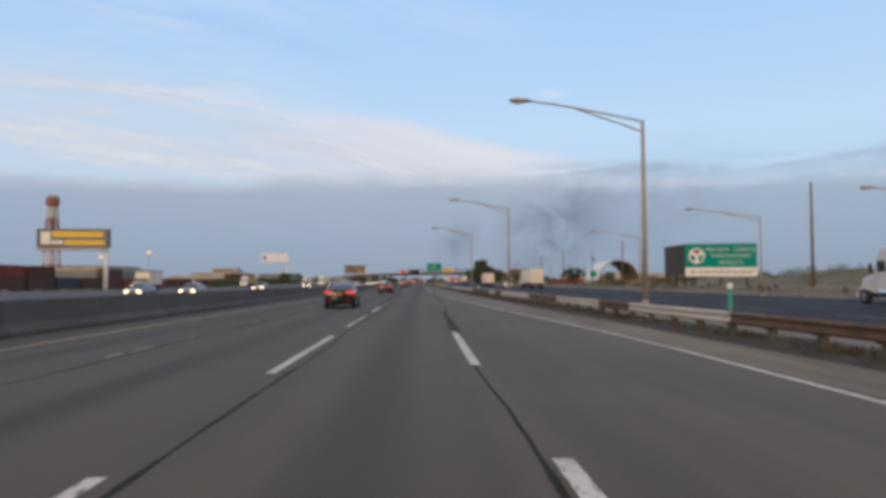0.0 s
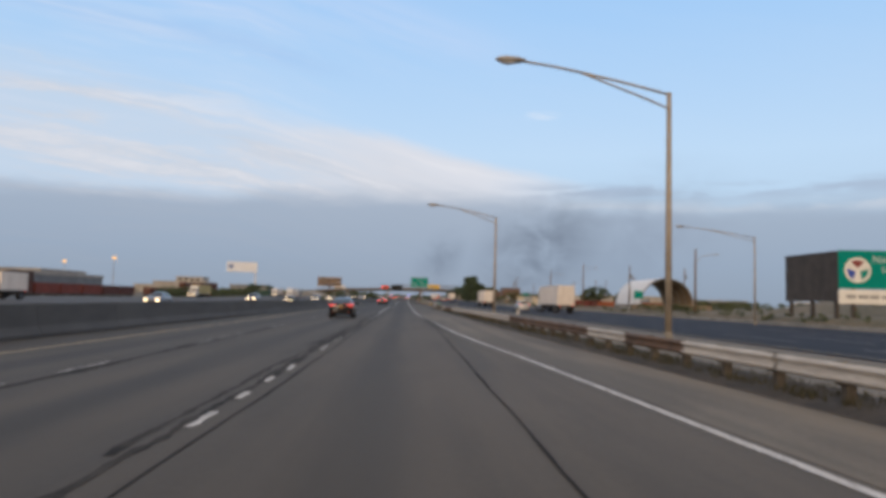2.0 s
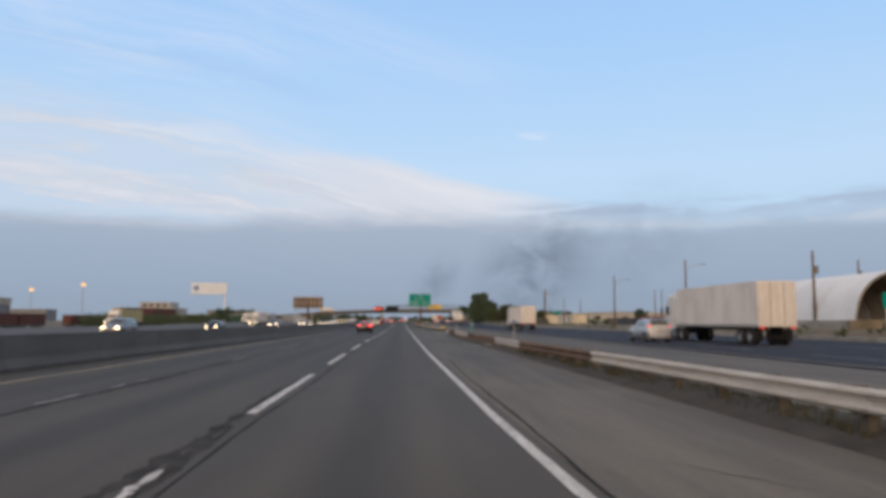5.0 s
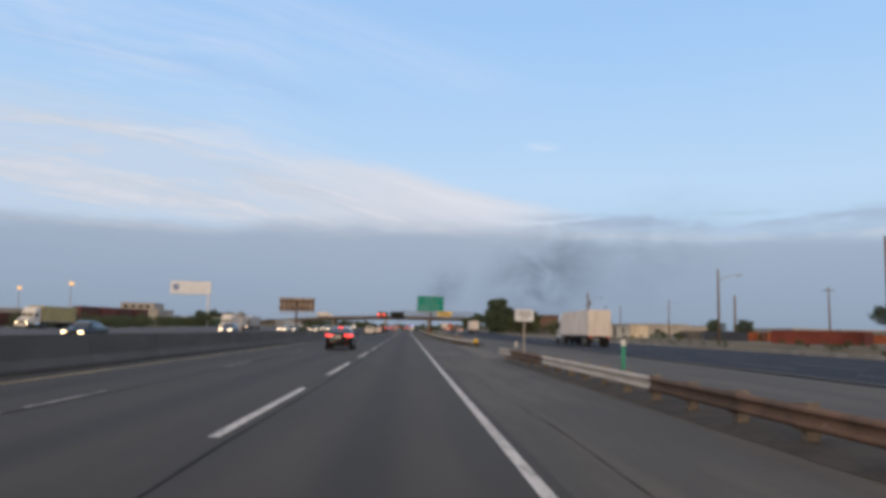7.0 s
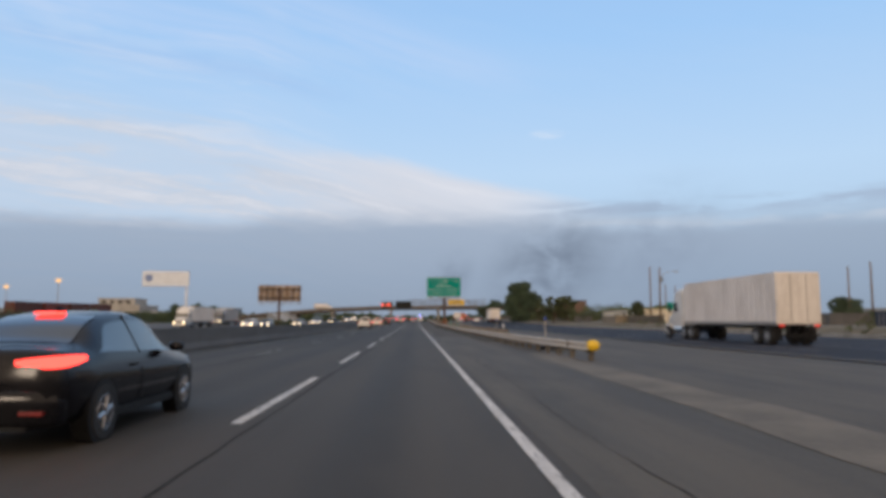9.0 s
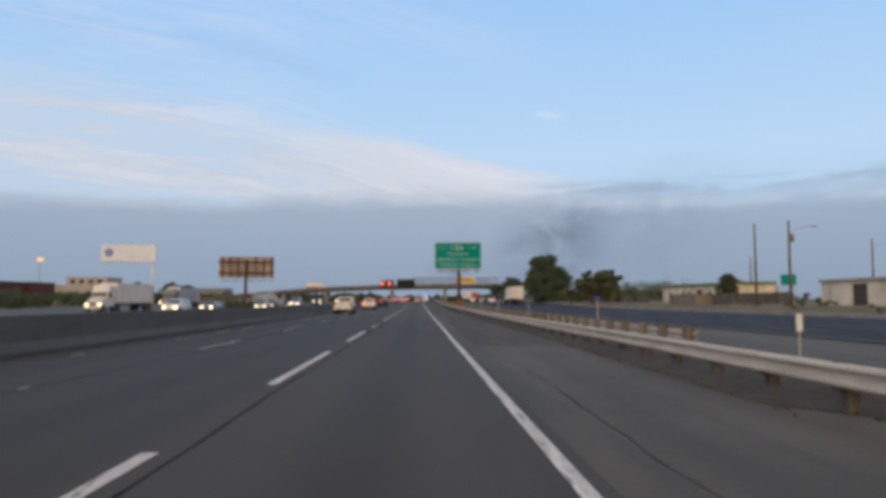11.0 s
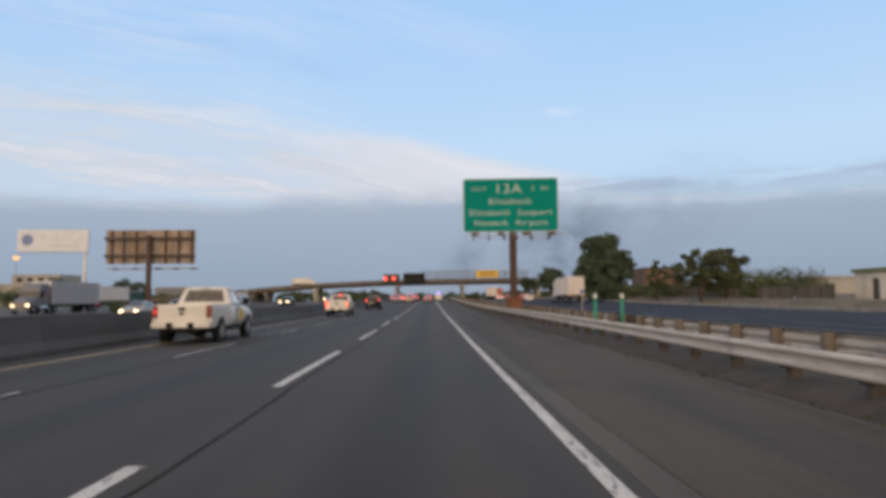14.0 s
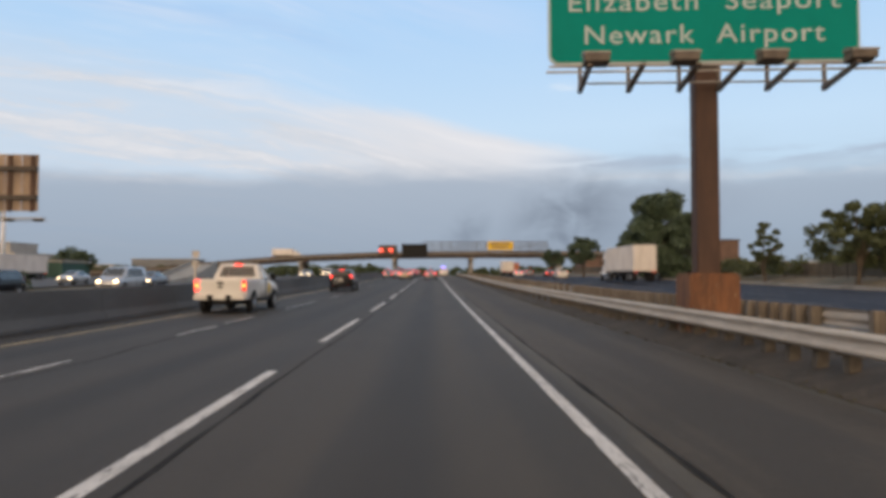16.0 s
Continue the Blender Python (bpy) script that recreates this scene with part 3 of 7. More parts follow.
RAIL_LINE = [(-60, 10.4), (-10, 9.6), (25, 8.3), (56, 7.1), (88, 6.3), (120, 5.9), (150, 5.75), (172, 5.6)]
EDGE_LINE = [(-60, 6.9), (0, 6.55), (14, 6.5), (22, 5.98), (33, 5.16), (44, 4.57), (51, 4.22), (56, 3.92), (61, 3.50), (66, 3.20), (70, 3.02), (80, 2.67), (92, 2.3), (105, 2.0), (125, 1.83), (160, 1.80), (200, 1.85), (215, 1.86), (234, 1.85), (246, 1.88), (262, 1.87), (280, 1.835), (298, 1.89), (312, 1.92), (900, 1.92)]
SPAN = [-80 + 6 * i for i in range(64)] + [304 + 4 * i for i in range(39)] + [470, 480, 500, 540, 600, 700, 800, 900]


MEDIAN_LINE = [(-80, -11.6), (60, -11.5), (86, -11.4), (150, -10.3), (225, -10.05), (285, -10.2), (900, -10.3)]
YELLOW_LINE = [(-80, -9.1), (16, -8.9), (86, -8.65), (150, -8.55), (225, -8.35), (284, -8.2), (312, -8.4), (900, -8.5)]


def strip(ys, left, right, lift=0.0, step=6.0):
    """A ribbon that follows the road's climb. left and right: x, or a function of y."""
    s = Shape()
    edge = [l if callable(l) else (lambda y, l=l: l) for l in (left, right)]
    rows = [[(e(y), y, rise(y) + lift) for e in edge] for y in ys]
    n = len(s.v)
    for r in rows:
        s.v += r
    for i in range(len(rows) - 1):
        s.f.append((n + 2 * i, n + 2 * i + 1, n + 2 * i + 3, n + 2 * i + 2))
    return s


def marks(y0, y1):
    """Stations of a painted stretch, closer where the road climbs."""
    n = max(1, int((y1 - y0) / 4))
    return [y0 + (y1 - y0) * i / n for i in range(n + 1)]


def ragged(x, width, seed, lo=0.3, wander=0.06):
    """Left and right edges of a crack or seam that wavers about a line."""
    def wave(y):
        return (x(y) if callable(x) else x) + wander * (noise.noise((y * 0.13, seed, 0)) * 2 + 0.5 * noise.noise((y * 0.9, seed, 2)))

    def half(y):
        n = 1.2 * abs(noise.noise((y * 0.31, seed, 4.0))) + 0.9 * abs(noise.noise((y * 1.7, seed, 6.0))) + 0.8 * abs(noise.noise((y * 5.3, seed, 8.0)))
        return width * (lo + (1 - lo) * n) / 2
    return (lambda y: wave(y) - half(y)), (lambda y: wave(y) + half(y))

# ---- ground and carriageways ----

XS = [-4000, -2200, -1200, -600, -300, -150, -90, -60, -78, -70, -46, -36, -30, -20, -10, 0, 7, 13, 20, 30, 34.5, 35.5, 36.5, 38, 39.5, 44, 60, 90, 150, 300, 600, 1200, 2200, 4000]
YS = [-600, -200] + [-80 + 20 * i for i in range(19)] + [300 + 8 * i for i in range(15)] + [430, 470, 520, 600, 750, 1000, 1500, 2300, 4500]
ground = Shape()
for gy in YS:
    ground.v += [(gx, gy, land(gx, gy) + (0.12 * noise.noise((gx * 0.06, gy * 0.06, 1)) if abs(gx) > 37 else 0)) for gx in XS]
for a in range(len(YS) - 1):
    for b in range(len(XS) - 1):
        k = a * len(XS) + b
        ground.f.append((k, k + 1, k + len(XS) + 1, k + len(XS)))
solid("ground", ground, EARTH, "flat brown earth and scrub land round the roads", "ground", kind="structure")

road = solid("road", strip(SPAN, lambda y: between(y, MEDIAN_LINE), lambda y: between(y, RAIL_LINE) + 0.1 if y < 172 else 5.6), ASPHALT, "worn grey asphalt motorway carriageway", "road", kind="structure")
# right shoulder, lighter and browner than the lanes, laid over the base course
solid("road_shoulder", strip(SPAN, lambda y: between(y, EDGE_LINE) + 0.22, lambda y: between(y, RAIL_LINE) + 0.35 if y < 172 else 6.4, 0.004), SHOULDER, "brownish worn asphalt shoulder beside the lanes", "road", kind="structure")
solid("median_strip", strip(SPAN, lambda y: between(y, RAIL_LINE) + 0.35 if y < 172 else 6.4, 15.3, -0.01), SHOULDER, "worn brown-grey asphalt strip between the two carriageways", "median", kind="structure")
road_east = solid("road_east", strip(SPAN, 15.3, 35.2, 0.02), BLUE_ASPHALT, "dark blue-grey fresh asphalt of the neighbouring carriageway", "road", kind="structure")
road_west = solid("road_west", strip(SPAN, -30.5, lambda y: between(y, MEDIAN_LINE), 0.0), WEST_ASPHALT, "grey asphalt of the oncoming carriageway", "road", kind="structure")
solid("road_west_outer", strip(SPAN, -74.0, -38.0, -0.06), WEST_ASPHALT, "grey asphalt of the outer oncoming truck lanes", "road", kind="structure")
kerb = Shape()
for y0, y1 in zip(SPAN, SPAN[1:]):
    a, b = rise(y0), rise(y1)
    kerb.loft([[(35.2, y0, a - 0.2), (35.5, y0, a - 0.2), (35.5, y0, a + 0.34), (35.2, y0, a + 0.34)], [(35.2, y1, b - 0.2), (35.5, y1, b - 0.2), (35.5, y1, b + 0.34), (35.2, y1, b + 0.34)]])
solid("kerb_east", kerb, CONCRETE, "low stained concrete kerb along the far verge", "kerb", kind="structure")

# lane paint: ends of the strokes along the line beside the camera's lane
STROKE_ENDS = [(-3, -22.0), (-1, 2.2), (0, 16.4), (1, 27.5), (3, 52.1), (11, 149.6), (12, 161.8), (16, 214.4), (21, 277.9), (22, 291.0), (23, 303.5), (24, 315.6), (60, 760.0)]


def lane_x(y):
    return between(y, [(0, -1.8), (100, -1.75), (132, -1.97), (145, -1.9), (165, -1.78), (230, -1.84), (290, -1.88), (302, -2.0), (400, -2.0)])


def flakes(y0, y1, x, half, seed, keep):
    """What is left of a worn stroke: ragged chips of paint along it."""
    pick, s, y = random.Random(seed * 7 + 1), Shape(), y0
    while y < y1:
        ln = min(pick.uniform(0.15, 1.1), y1 - y + 0.05)
        if pick.random() < keep:
            mid = x(y) + pick.uniform(-0.03, 0.03)
            n = 5
            left = [(mid - half * pick.uniform(0.35, 1.0), y + ln * i / n, rise(y) + 0.0075) for i in range(n + 1)]
            right = [(mid + half * pick.uniform(0.35, 1.0), y + ln * i / n, rise(y) + 0.0075) for i in range(n + 1)]
            k0 = len(s.v)
            for a, b in zip(left, right):
                s.v += [a, b]
            s.f += [(k0 + 2 * i, k0 + 2 * i + 1, k0 + 2 * i + 3, k0 + 2 * i + 2) for i in range(n)]
        y += ln
    return s


def crazing(x, y0, y1, width, seed):
    """Broken asphalt along a line: many small ragged chips and gaps."""
    pick, s = random.Random(seed), Shape()
    y = y0
    while y < y1:
        fade = min(1.0, (y - y0) * 0.8 + 0.2, (y1 - y) * 0.8 + 0.2) * (0.45 + 0.9 * abs(noise.noise((y * 0.6, seed, 2))))
        for _ in range(2):
            mx, my = x(y) + pick.gauss(0, width * 0.28), y + pick.uniform(-0.12, 0.12)
            hx, hy = fade * width * pick.uniform(0.05, 0.24), pick.uniform(0.04, 0.20)
            n, k0 = 7, len(s.v)
            z = rise(my) + 0.0070 + len(s.v) * 0.0000004
            s.v += [(mx + hx * pick.uniform(0.5, 1.1) * math.cos(6.283 * i / n), my + hy * pick.uniform(0.5, 1.1) * math.sin(6.283 * i / n), z) for i in range(n)]
            s.f.append(tuple(range(k0, k0 + n)))
        y += pick.uniform(0.05, 0.16)
    return s


for k in range(-6, 50):
    end = between(k, STROKE_ENDS)
    worn_here = 20 < end < 30 or 45 < end < 106 or 244 < end < 262
    if worn_here:
        part("lane_stroke", flakes(end - 7.6, end, lane_x, 0.07, k, 0.85 if end < 30 else 0.36 if end < 100 else 0.5), PAINT, road)
    else:
        part("lane_stroke", strip(marks(end - (8.0 if end < 120 else 7.5), end), lambda y: lane_x(y) - 0.08, lambda y: lane_x(y) + 0.08, 0.006), PAINT, road)
    off = end + between(end, [(0, 0.4), (150, -1.7), (214, 5.0), (240, 6.4), (280, 4.0), (303, 1.3)])
    part("lane_stroke", flakes(off - (5.5 if off < 290 else 7.2), off, lambda y: -5.74, 0.06, k + 100, 0.62 if off < 226 else 0.9), PAINT_WORN if off < 226 else PAINT, road)
part("lane_stroke", strip(marks(244.7, 247.4), lambda y: lane_x(y) - 0.08, lambda y: lane_x(y) + 0.08, 0.0085), PAINT, road)
for end in (-12.0, 2.6, 17.7):
    x = 1.74 if end > 10 else 1.96
    part("lane_stroke", strip(marks(end - 8.4, end), x - 0.095, x + 0.095, 0.0135), PAINT, road)
for y0, y1 in ((-80, 76.0), (77.0, 80.0), (90.5, 95.8), (96.6, 880)):
    part("edge_line", strip(marks(y0, y1), lambda y: between(y, EDGE_LINE) - 0.075, lambda y: between(y, EDGE_LINE) + 0.075, 0.008), PAINT, road, "solid white edge line tapering in towards the lane")
part("edge_line", flakes(80.0, 90.5, lambda y: between(y, EDGE_LINE), 0.085, 77, 0.62), PAINT, road, "broken worn stretch of the edge line")
l, r = ragged(lambda y: between(y, EDGE_LINE) - 0.12, 0.34, 71, 0.15, 0.08)
part("crack_patch", strip([72 + 0.35 * i for i in range(62)], l, r, 0.0065), TAR, road)
part("crack_patch", crazing(lambda y: between(y, EDGE_LINE) - 0.30, 66, 93, 0.24, 61), CRACKED, road)
# relaid dark shoulder with a brown strip left beside the line
solid("road_shoulder_relaid", strip([229 + 6 * i for i in range(12)] + [y for y in SPAN if y > 300], lambda y: between(y, EDGE_LINE) + 0.52 + 0.06 * noise.noise((y * 0.4, 5, 1)), 5.05, 0.009), DARK_SHOULDER, "dark relaid asphalt of the shoulder beside the guard rail", "road", kind="structure")
for pts, w in ((((-0.75, 245.0), (-0.62, 247.2), (-0.9, 248.6), (-0.7, 251.0), (-0.78, 254.0)), 0.10), (((-1.45, 243.5), (-1.38, 246.0), (-1.55, 249.5), (-1.42, 253.5), (-1.5, 259.0)), 0.12)):
    path = lambda y, pts=pts: between(y, [(b, a) for a, b in pts])
    part("crack_patch", crazing(path, pts[0][1], pts[-1][1], w * 1.6, 30 + len(pts) + int(w * 100)), CRACKED, road)
for x, y0, y1, w, seed in ((-1.6, 246, 263, 0.22, 3), (-2.25, 248, 262, 0.26, 4)):
    part("crack_patch", crazing(lambda y, x=x: x + 0.1 * noise.noise((y * 0.5, x, 0)), y0, y1, w, seed), CRACKED, road)
for y0, y1 in ((-80, 196), (262, 880)):
    part("median_line", strip(marks(y0, y1), lambda y: between(y, YELLOW_LINE) - 0.075, lambda y: between(y, YELLOW_LINE) + 0.075, 0.006), PAINT_YELLOW, road, "faded yellow line beside the barrier")
part("median_line", flakes(196, 262, lambda y: between(y, YELLOW_LINE), 0.07, 55, 0.25), PAINT_YELLOW, road, "last flakes of the yellow line")
for x in (19.0, 22.8):
    for k in range(36):
        part("lane_stroke", strip(marks(-30 + 12.2 * k, -22.4 + 12.2 * k), x - 0.07, x + 0.07, 0.026), PAINT_WORN, road_east)
part("edge_line", strip(marks(-80, 700), 15.9, 16.02, 0.026), PAINT_YELLOW, road_east)
part("edge_line", strip(marks(-80, 700), 27.0, 27.14, 0.026), PAINT_WORN, road_east)
# sealed joints and cracks
l, r = ragged(lambda y: lane_x(y) + 0.29, 0.08, 2.0)
part("sealed_joint", strip([-60 + 0.9 * i for i in range(520)], l, r, 0.004), TAR, road)
l, r = ragged(lambda y: between(y, [(-40, 1.78), (20, 1.72), (27, 1.85), (37, 2.1), (60, 2.3), (120, 2.35)]), 0.07, 5.0, 0.25, 0.06)
part("sealed_joint", strip([-40 + 0.7 * i for i in range(230)], l, r, 0.012), TAR, road)
part("crack_patch", crazing(lambda y: between(y, [(14, 1.72), (20, 1.72), (27, 1.85), (37, 2.1)]), 15, 36, 0.16, 11), CRACKED, road)


def stain(x, y, a, b, seed):
    """A dark blotch of old sealant with a ragged outline."""
    pick, s, n = random.Random(seed), Shape(), 26
    reach = [0.72 + 0.5 * noise.noise((math.cos(6.283 * i / n) * 1.3, math.sin(6.283 * i / n) * 1.3, seed)) + pick.uniform(-0.08, 0.08) for i in range(n)]
    s.v += [(x + a * q * math.cos(6.283 * i / n), y + b * q * math.sin(6.283 * i / n), rise(y) + 0.0138) for i, q in enumerate(reach)]
    s.f.append(tuple(range(n)))
    return s


for i, (x, y, a, b) in enumerate(((1.90, 24.4, 0.15, 1.5), (1.88, 22.4, 0.17, 1.5), (1.83, 20.6, 0.22, 1.5), (1.80, 18.6, 0.18, 1.6), (1.83, 26.8, 0.08, 1.6))):
    part("tar_patch", stain(x, y, a, b, 40 + i), CRACKED, road)
l, r = ragged(-5.55, 0.12, 9.0, 0.1, 0.15)
part("sealed_joint", strip([-60 + 1.1 * i for i in range(420)], l, r, 0.0042), TAR, road)
l, r = ragged(2.75, 0.032, 12.0, 0.1, 0.16)
part("sealed_joint", strip([112 + 0.35 * i for i in range(320)], l, r, 0.010), CRACKED, road)
for i, (x0, y0, x1, y1, w) in enumerate(((3.25, 23.75, 3.95, 23.7, 0.10), (3.8, 23.55, 4.9, 23.6, 0.16), (3.50, 22.8, 3.42, 21.6, 0.07), (4.0, 23.2, 4.2, 22.3, 0.08))):
    l, r = ragged(lambda u: 0.0, w, 90 + i, 0.35, 0.05)
    gash = Shape()
    for k in range(25):
        u = k / 24
        x, y, taper = x0 + (x1 - x0) * u, y0 + (y1 - y0) * u, math.sin(math.pi * min(max(u, 0.05), 0.95)) ** 0.5
        along = abs(x1 - x0) > abs(y1 - y0)
        for e in (l, r):
            off = e(u * 6) * taper
            gash.v.append((x + (0 if along else off), y + (off * 2.2 if along else 0), rise(y) + 0.0125))
    gash.f += [(2 * k, 2 * k + 1, 2 * k + 3, 2 * k + 2) for k in range(24)]
    part("crack_patch", gash, CRACKED, road)
l, r = ragged(lambda y: between(y, EDGE_LINE) + between(y, [(292, 0.50), (304, 0.46), (330, 0.52)]), 0.07, 14.0, 0.25, 0.03)
part("sealed_joint", strip([292 + 0.5 * i for i in range(90)], l, r, 0.0115), TAR, road)
crack_rnd = random.Random(77)
for k in range(30):
    x, y = crack_rnd.uniform(2.3, 5.2), crack_rnd.uniform(64, 172)
    if x < between(y, EDGE_LINE) + 0.5:
        continue
    a, ln, w = crack_rnd.uniform(-1.2, 1.2), crack_rnd.uniform(0.8, 3.2), crack_rnd.uniform(0.008, 0.020)
    crack, n = Shape(), 14
    for i in range(n + 1):
        u = i / n
        cx = x + math.sin(a) * ln * u + 0.16 * noise.noise((u * 5, k, 0))
        cy = y + math.cos(a) * ln * u
        h = w * (0.25 + abs(noise.noise((u * 9, k, 3))) * 2) * math.sin(math.pi * min(max(u, 0.03), 0.97)) ** 0.4
        crack.v += [(cx - h, cy - h * 0.6, rise(cy) + 0.0105 + k * 0.00002), (cx + h, cy + h * 0.6, rise(cy) + 0.0105 + k * 0.00002)]
    crack.f += [(2 * i, 2 * i + 1, 2 * i + 3, 2 * i + 2) for i in range(n)]
    part("crack_patch", crack, CRACKED, road)
for y0, y1, x, w, seed in ((40, 66, -1.9, 0.28, 21), (43, 70, -2.12, 0.16, 22), (24, 38, -2.05, 0.12, 23), (60, 112, -1.95, 0.42, 24), (62, 104, -1.66, 0.2, 25), (58, 96, -2.26, 0.16, 26), (232, 262, -5.6, 0.3, 30), (238, 262, -1.85, 0.34, 33), (240, 258, -1.6, 0.12, 34), (20, 70, -5.55, 0.3, 37), (100, 130, -5.5, 0.25, 38), (16, 32, 1.82, 0.24, 51)):
    l, r = ragged(x, w, seed, 0.12, 0.12)
    part("crack_patch", strip([y0 + 0.16 * i for i in range(int((y1 - y0) * 6.25))], l, r, 0.004 + 0.0003 * (seed % 5)), CRACKED, road)
rnd = random.Random(4)
for y, x in ((136.5, 4.4), (242.6, -0.1), (244.2, 0.1), (138.0, 4.9)):
    spot = Shape()
    ring = [(x + (0.12 + 0.30 * rnd.random()) * math.cos(a) * (1.0 if y > 200 else 1.9), y + (0.10 + 0.25 * rnd.random()) * math.sin(a), 0.014) for a in [i * 0.314 for i in range(20)]]
    spot.face(*ring)
    part("tar_patch", spot, CRACKED, road)
part("gore_patch", strip([170 + 2 * i for i in range(16)], lambda y: 4.7 + 0.25 * noise.noise((y * 0.3, 8, 0)) + 0.02 * (y - 170), lambda y: 6.3 + 0.3 * noise.noise((y * 0.25, 2, 0)), 0.012), PALE_PATCH, road, "pale worn concrete patch in the gore")
for x0, x1, y0, y1, lean in ((4.28, 5.3, 134.8, 136.8, 0.5), (5.66, 6.95, 134.9, 135.25, 0.0), (6.15, 7.15, 133.8, 134.15, 0.0)):
    frame_pts = [(x0, y1), (x1 - lean * 0.4, y1 - 0.1), (x1, y0), (x0 + lean * 0.5, y0 + 0.15)]
    if lean:
        mx, my = sum(p[0] for p in frame_pts) / 4, sum(p[1] for p in frame_pts) / 4
        ring = Shape()
        for (ax, ay), (bx, by) in zip(frame_pts, frame_pts[1:] + frame_pts[:1]):
            ring.face((ax, ay, 0.016), (bx, by, 0.016), (mx + (bx - mx) * 0.55, my + (by - my) * 0.55, 0.016), (mx + (ax - mx) * 0.55, my + (ay - my) * 0.55, 0.016))
        part("drain_frame", ring, CONCRETE, road, "pale concrete frame round a drain in the shoulder")
    else:
        part("drain_frame", Shape().box(x0, x1, y0, y1, 0.0, 0.15), CONCRETE, road, "pale concrete sill behind the guard rail")

# darker strip along the foot of the barrier
gutter = strip([-80 + 2.5 * i for i in range(380)], lambda y: between(y, MEDIAN_LINE) + 0.25, lambda y: between(y, MEDIAN_LINE) + 0.78 + 0.16 * noise.noise((y * 0.4, 3, 1)), 0.005)
part("gutter_dirt", gutter, CRACKED, road, "dark strip along the foot of the barrier")

# soil under the guard rails


def soil(name, label, ys, x0, x1, hump):
    """A low uneven bank of dirt between two lines."""
    s, n = Shape(), 7
    for y in ys:
        a, b = x0(y), x1(y)
        for i in range(n):
            u = i / (n - 1)
            s.v.append((a + (b - a) * u + 0.10 * noise.noise((y * 0.7, i, 5)), y, rise(y) + 0.011 + math.sin(math.pi * u) * (hump(y) if callable(hump) else hump) * (0.8 + 0.7 * noise.noise((y * 0.45, u * 2.5, 9)))))
    for j in range(len(ys) - 1):
        for i in range(n - 1):
            k = j * n + i
            s.f.append((k, k + 1, k + n + 1, k + n))
    solid(name, s, SOIL, label, "ground", kind="structure", smooth=True)


soil("verge_old_rail", "dark gritty soil under the old guard rail", [-60 + 1.0 * i for i in range(228)], lambda y: between(y, RAIL_LINE) - 0.40, lambda y: between(y, RAIL_LINE) + 1.5, lambda y: between(y, [(-60, 0.20), (110, 0.20), (130, 0.12), (168, 0.10)]))
soil("verge_new_rail", "dark gritty soil between the two guard rails", [204 + 1.0 * i for i in range(236)], lambda y: 5.25 if y > 216 else 6.0, lambda y: 8.9, lambda y: between(y, [(204, 0.24), (280, 0.26), (292, 0.36), (330, 0.36), (345, 0.24)]))

# ---- concrete barrier between the directions ----
barrier = thing("median_barrier", "long dark grey concrete safety barrier in sections", "barrier", kind="structure")
profile = [(-0.36, -0.05), (0.36, -0.05), (0.36, 0.08), (0.20, 0.33), (0.11, 1.03), (-0.11, 1.03), (-0.20, 0.33), (-0.36, 0.08)]
section = Shape().prism_y(profile, 0.004, 6.076).mesh("barrier_section", 0.008)
for k in range(105):
    y = -62 + 6.08 * k
    tilt = math.degrees(math.atan2(rise(y + 6.08) - rise(y), 6.08))
    part("barrier_section", section, CONCRETE_DARK, barrier, at=pose(between(y, MEDIAN_LINE), y, rise(y), tilt, 0, math.degrees(math.atan2(between(y, MEDIAN_LINE) - between(y + 6.08, MEDIAN_LINE), 6.08))))

# ---- guard rails ----


def beam_mesh(length, name):
    """A corrugated steel beam: two humps, drawn out along y, its face towards -x."""
    half = [(0.0, 0.155), (-0.02, 0.150), (-0.075, 0.115), (-0.080, 0.085), (-0.025, 0.045), (-0.012, 0.0)]
    outline = half + [(x, -z) for x, z in reversed(half[:-1])]
    back = [(x + 0.012, z) for x, z in reversed(outline)]
    return Shape().prism_y(outline + back, -0.04, length + 0.04).mesh(name)


BEAM = 3.81
beam_steel, beam_rust = beam_mesh(BEAM, "beam_steel"), beam_mesh(BEAM, "beam_rust")
beam_steel.materials.append(STEEL)
beam_rust.materials.append(RUST)
post_mesh = Shape().box(-0.085, 0.085, -0.075, 0.075, -0.3, 0.66).mesh("rail_post", 0.006)
post_mesh.materials.append(POST_RUST)
pale_mesh = Shape().box(-0.10, 0.10, -0.08, 0.08, -0.3, 0.70).mesh("timber_post", 0.012)
pale_mesh.materials.append(POST_PALE)
block_mesh = Shape().box(-0.12, 0.02, -0.075, 0.075, -0.18, 0.18).mesh("rail_block", 0.01)
block_mesh.materials.append(POST_RUST)


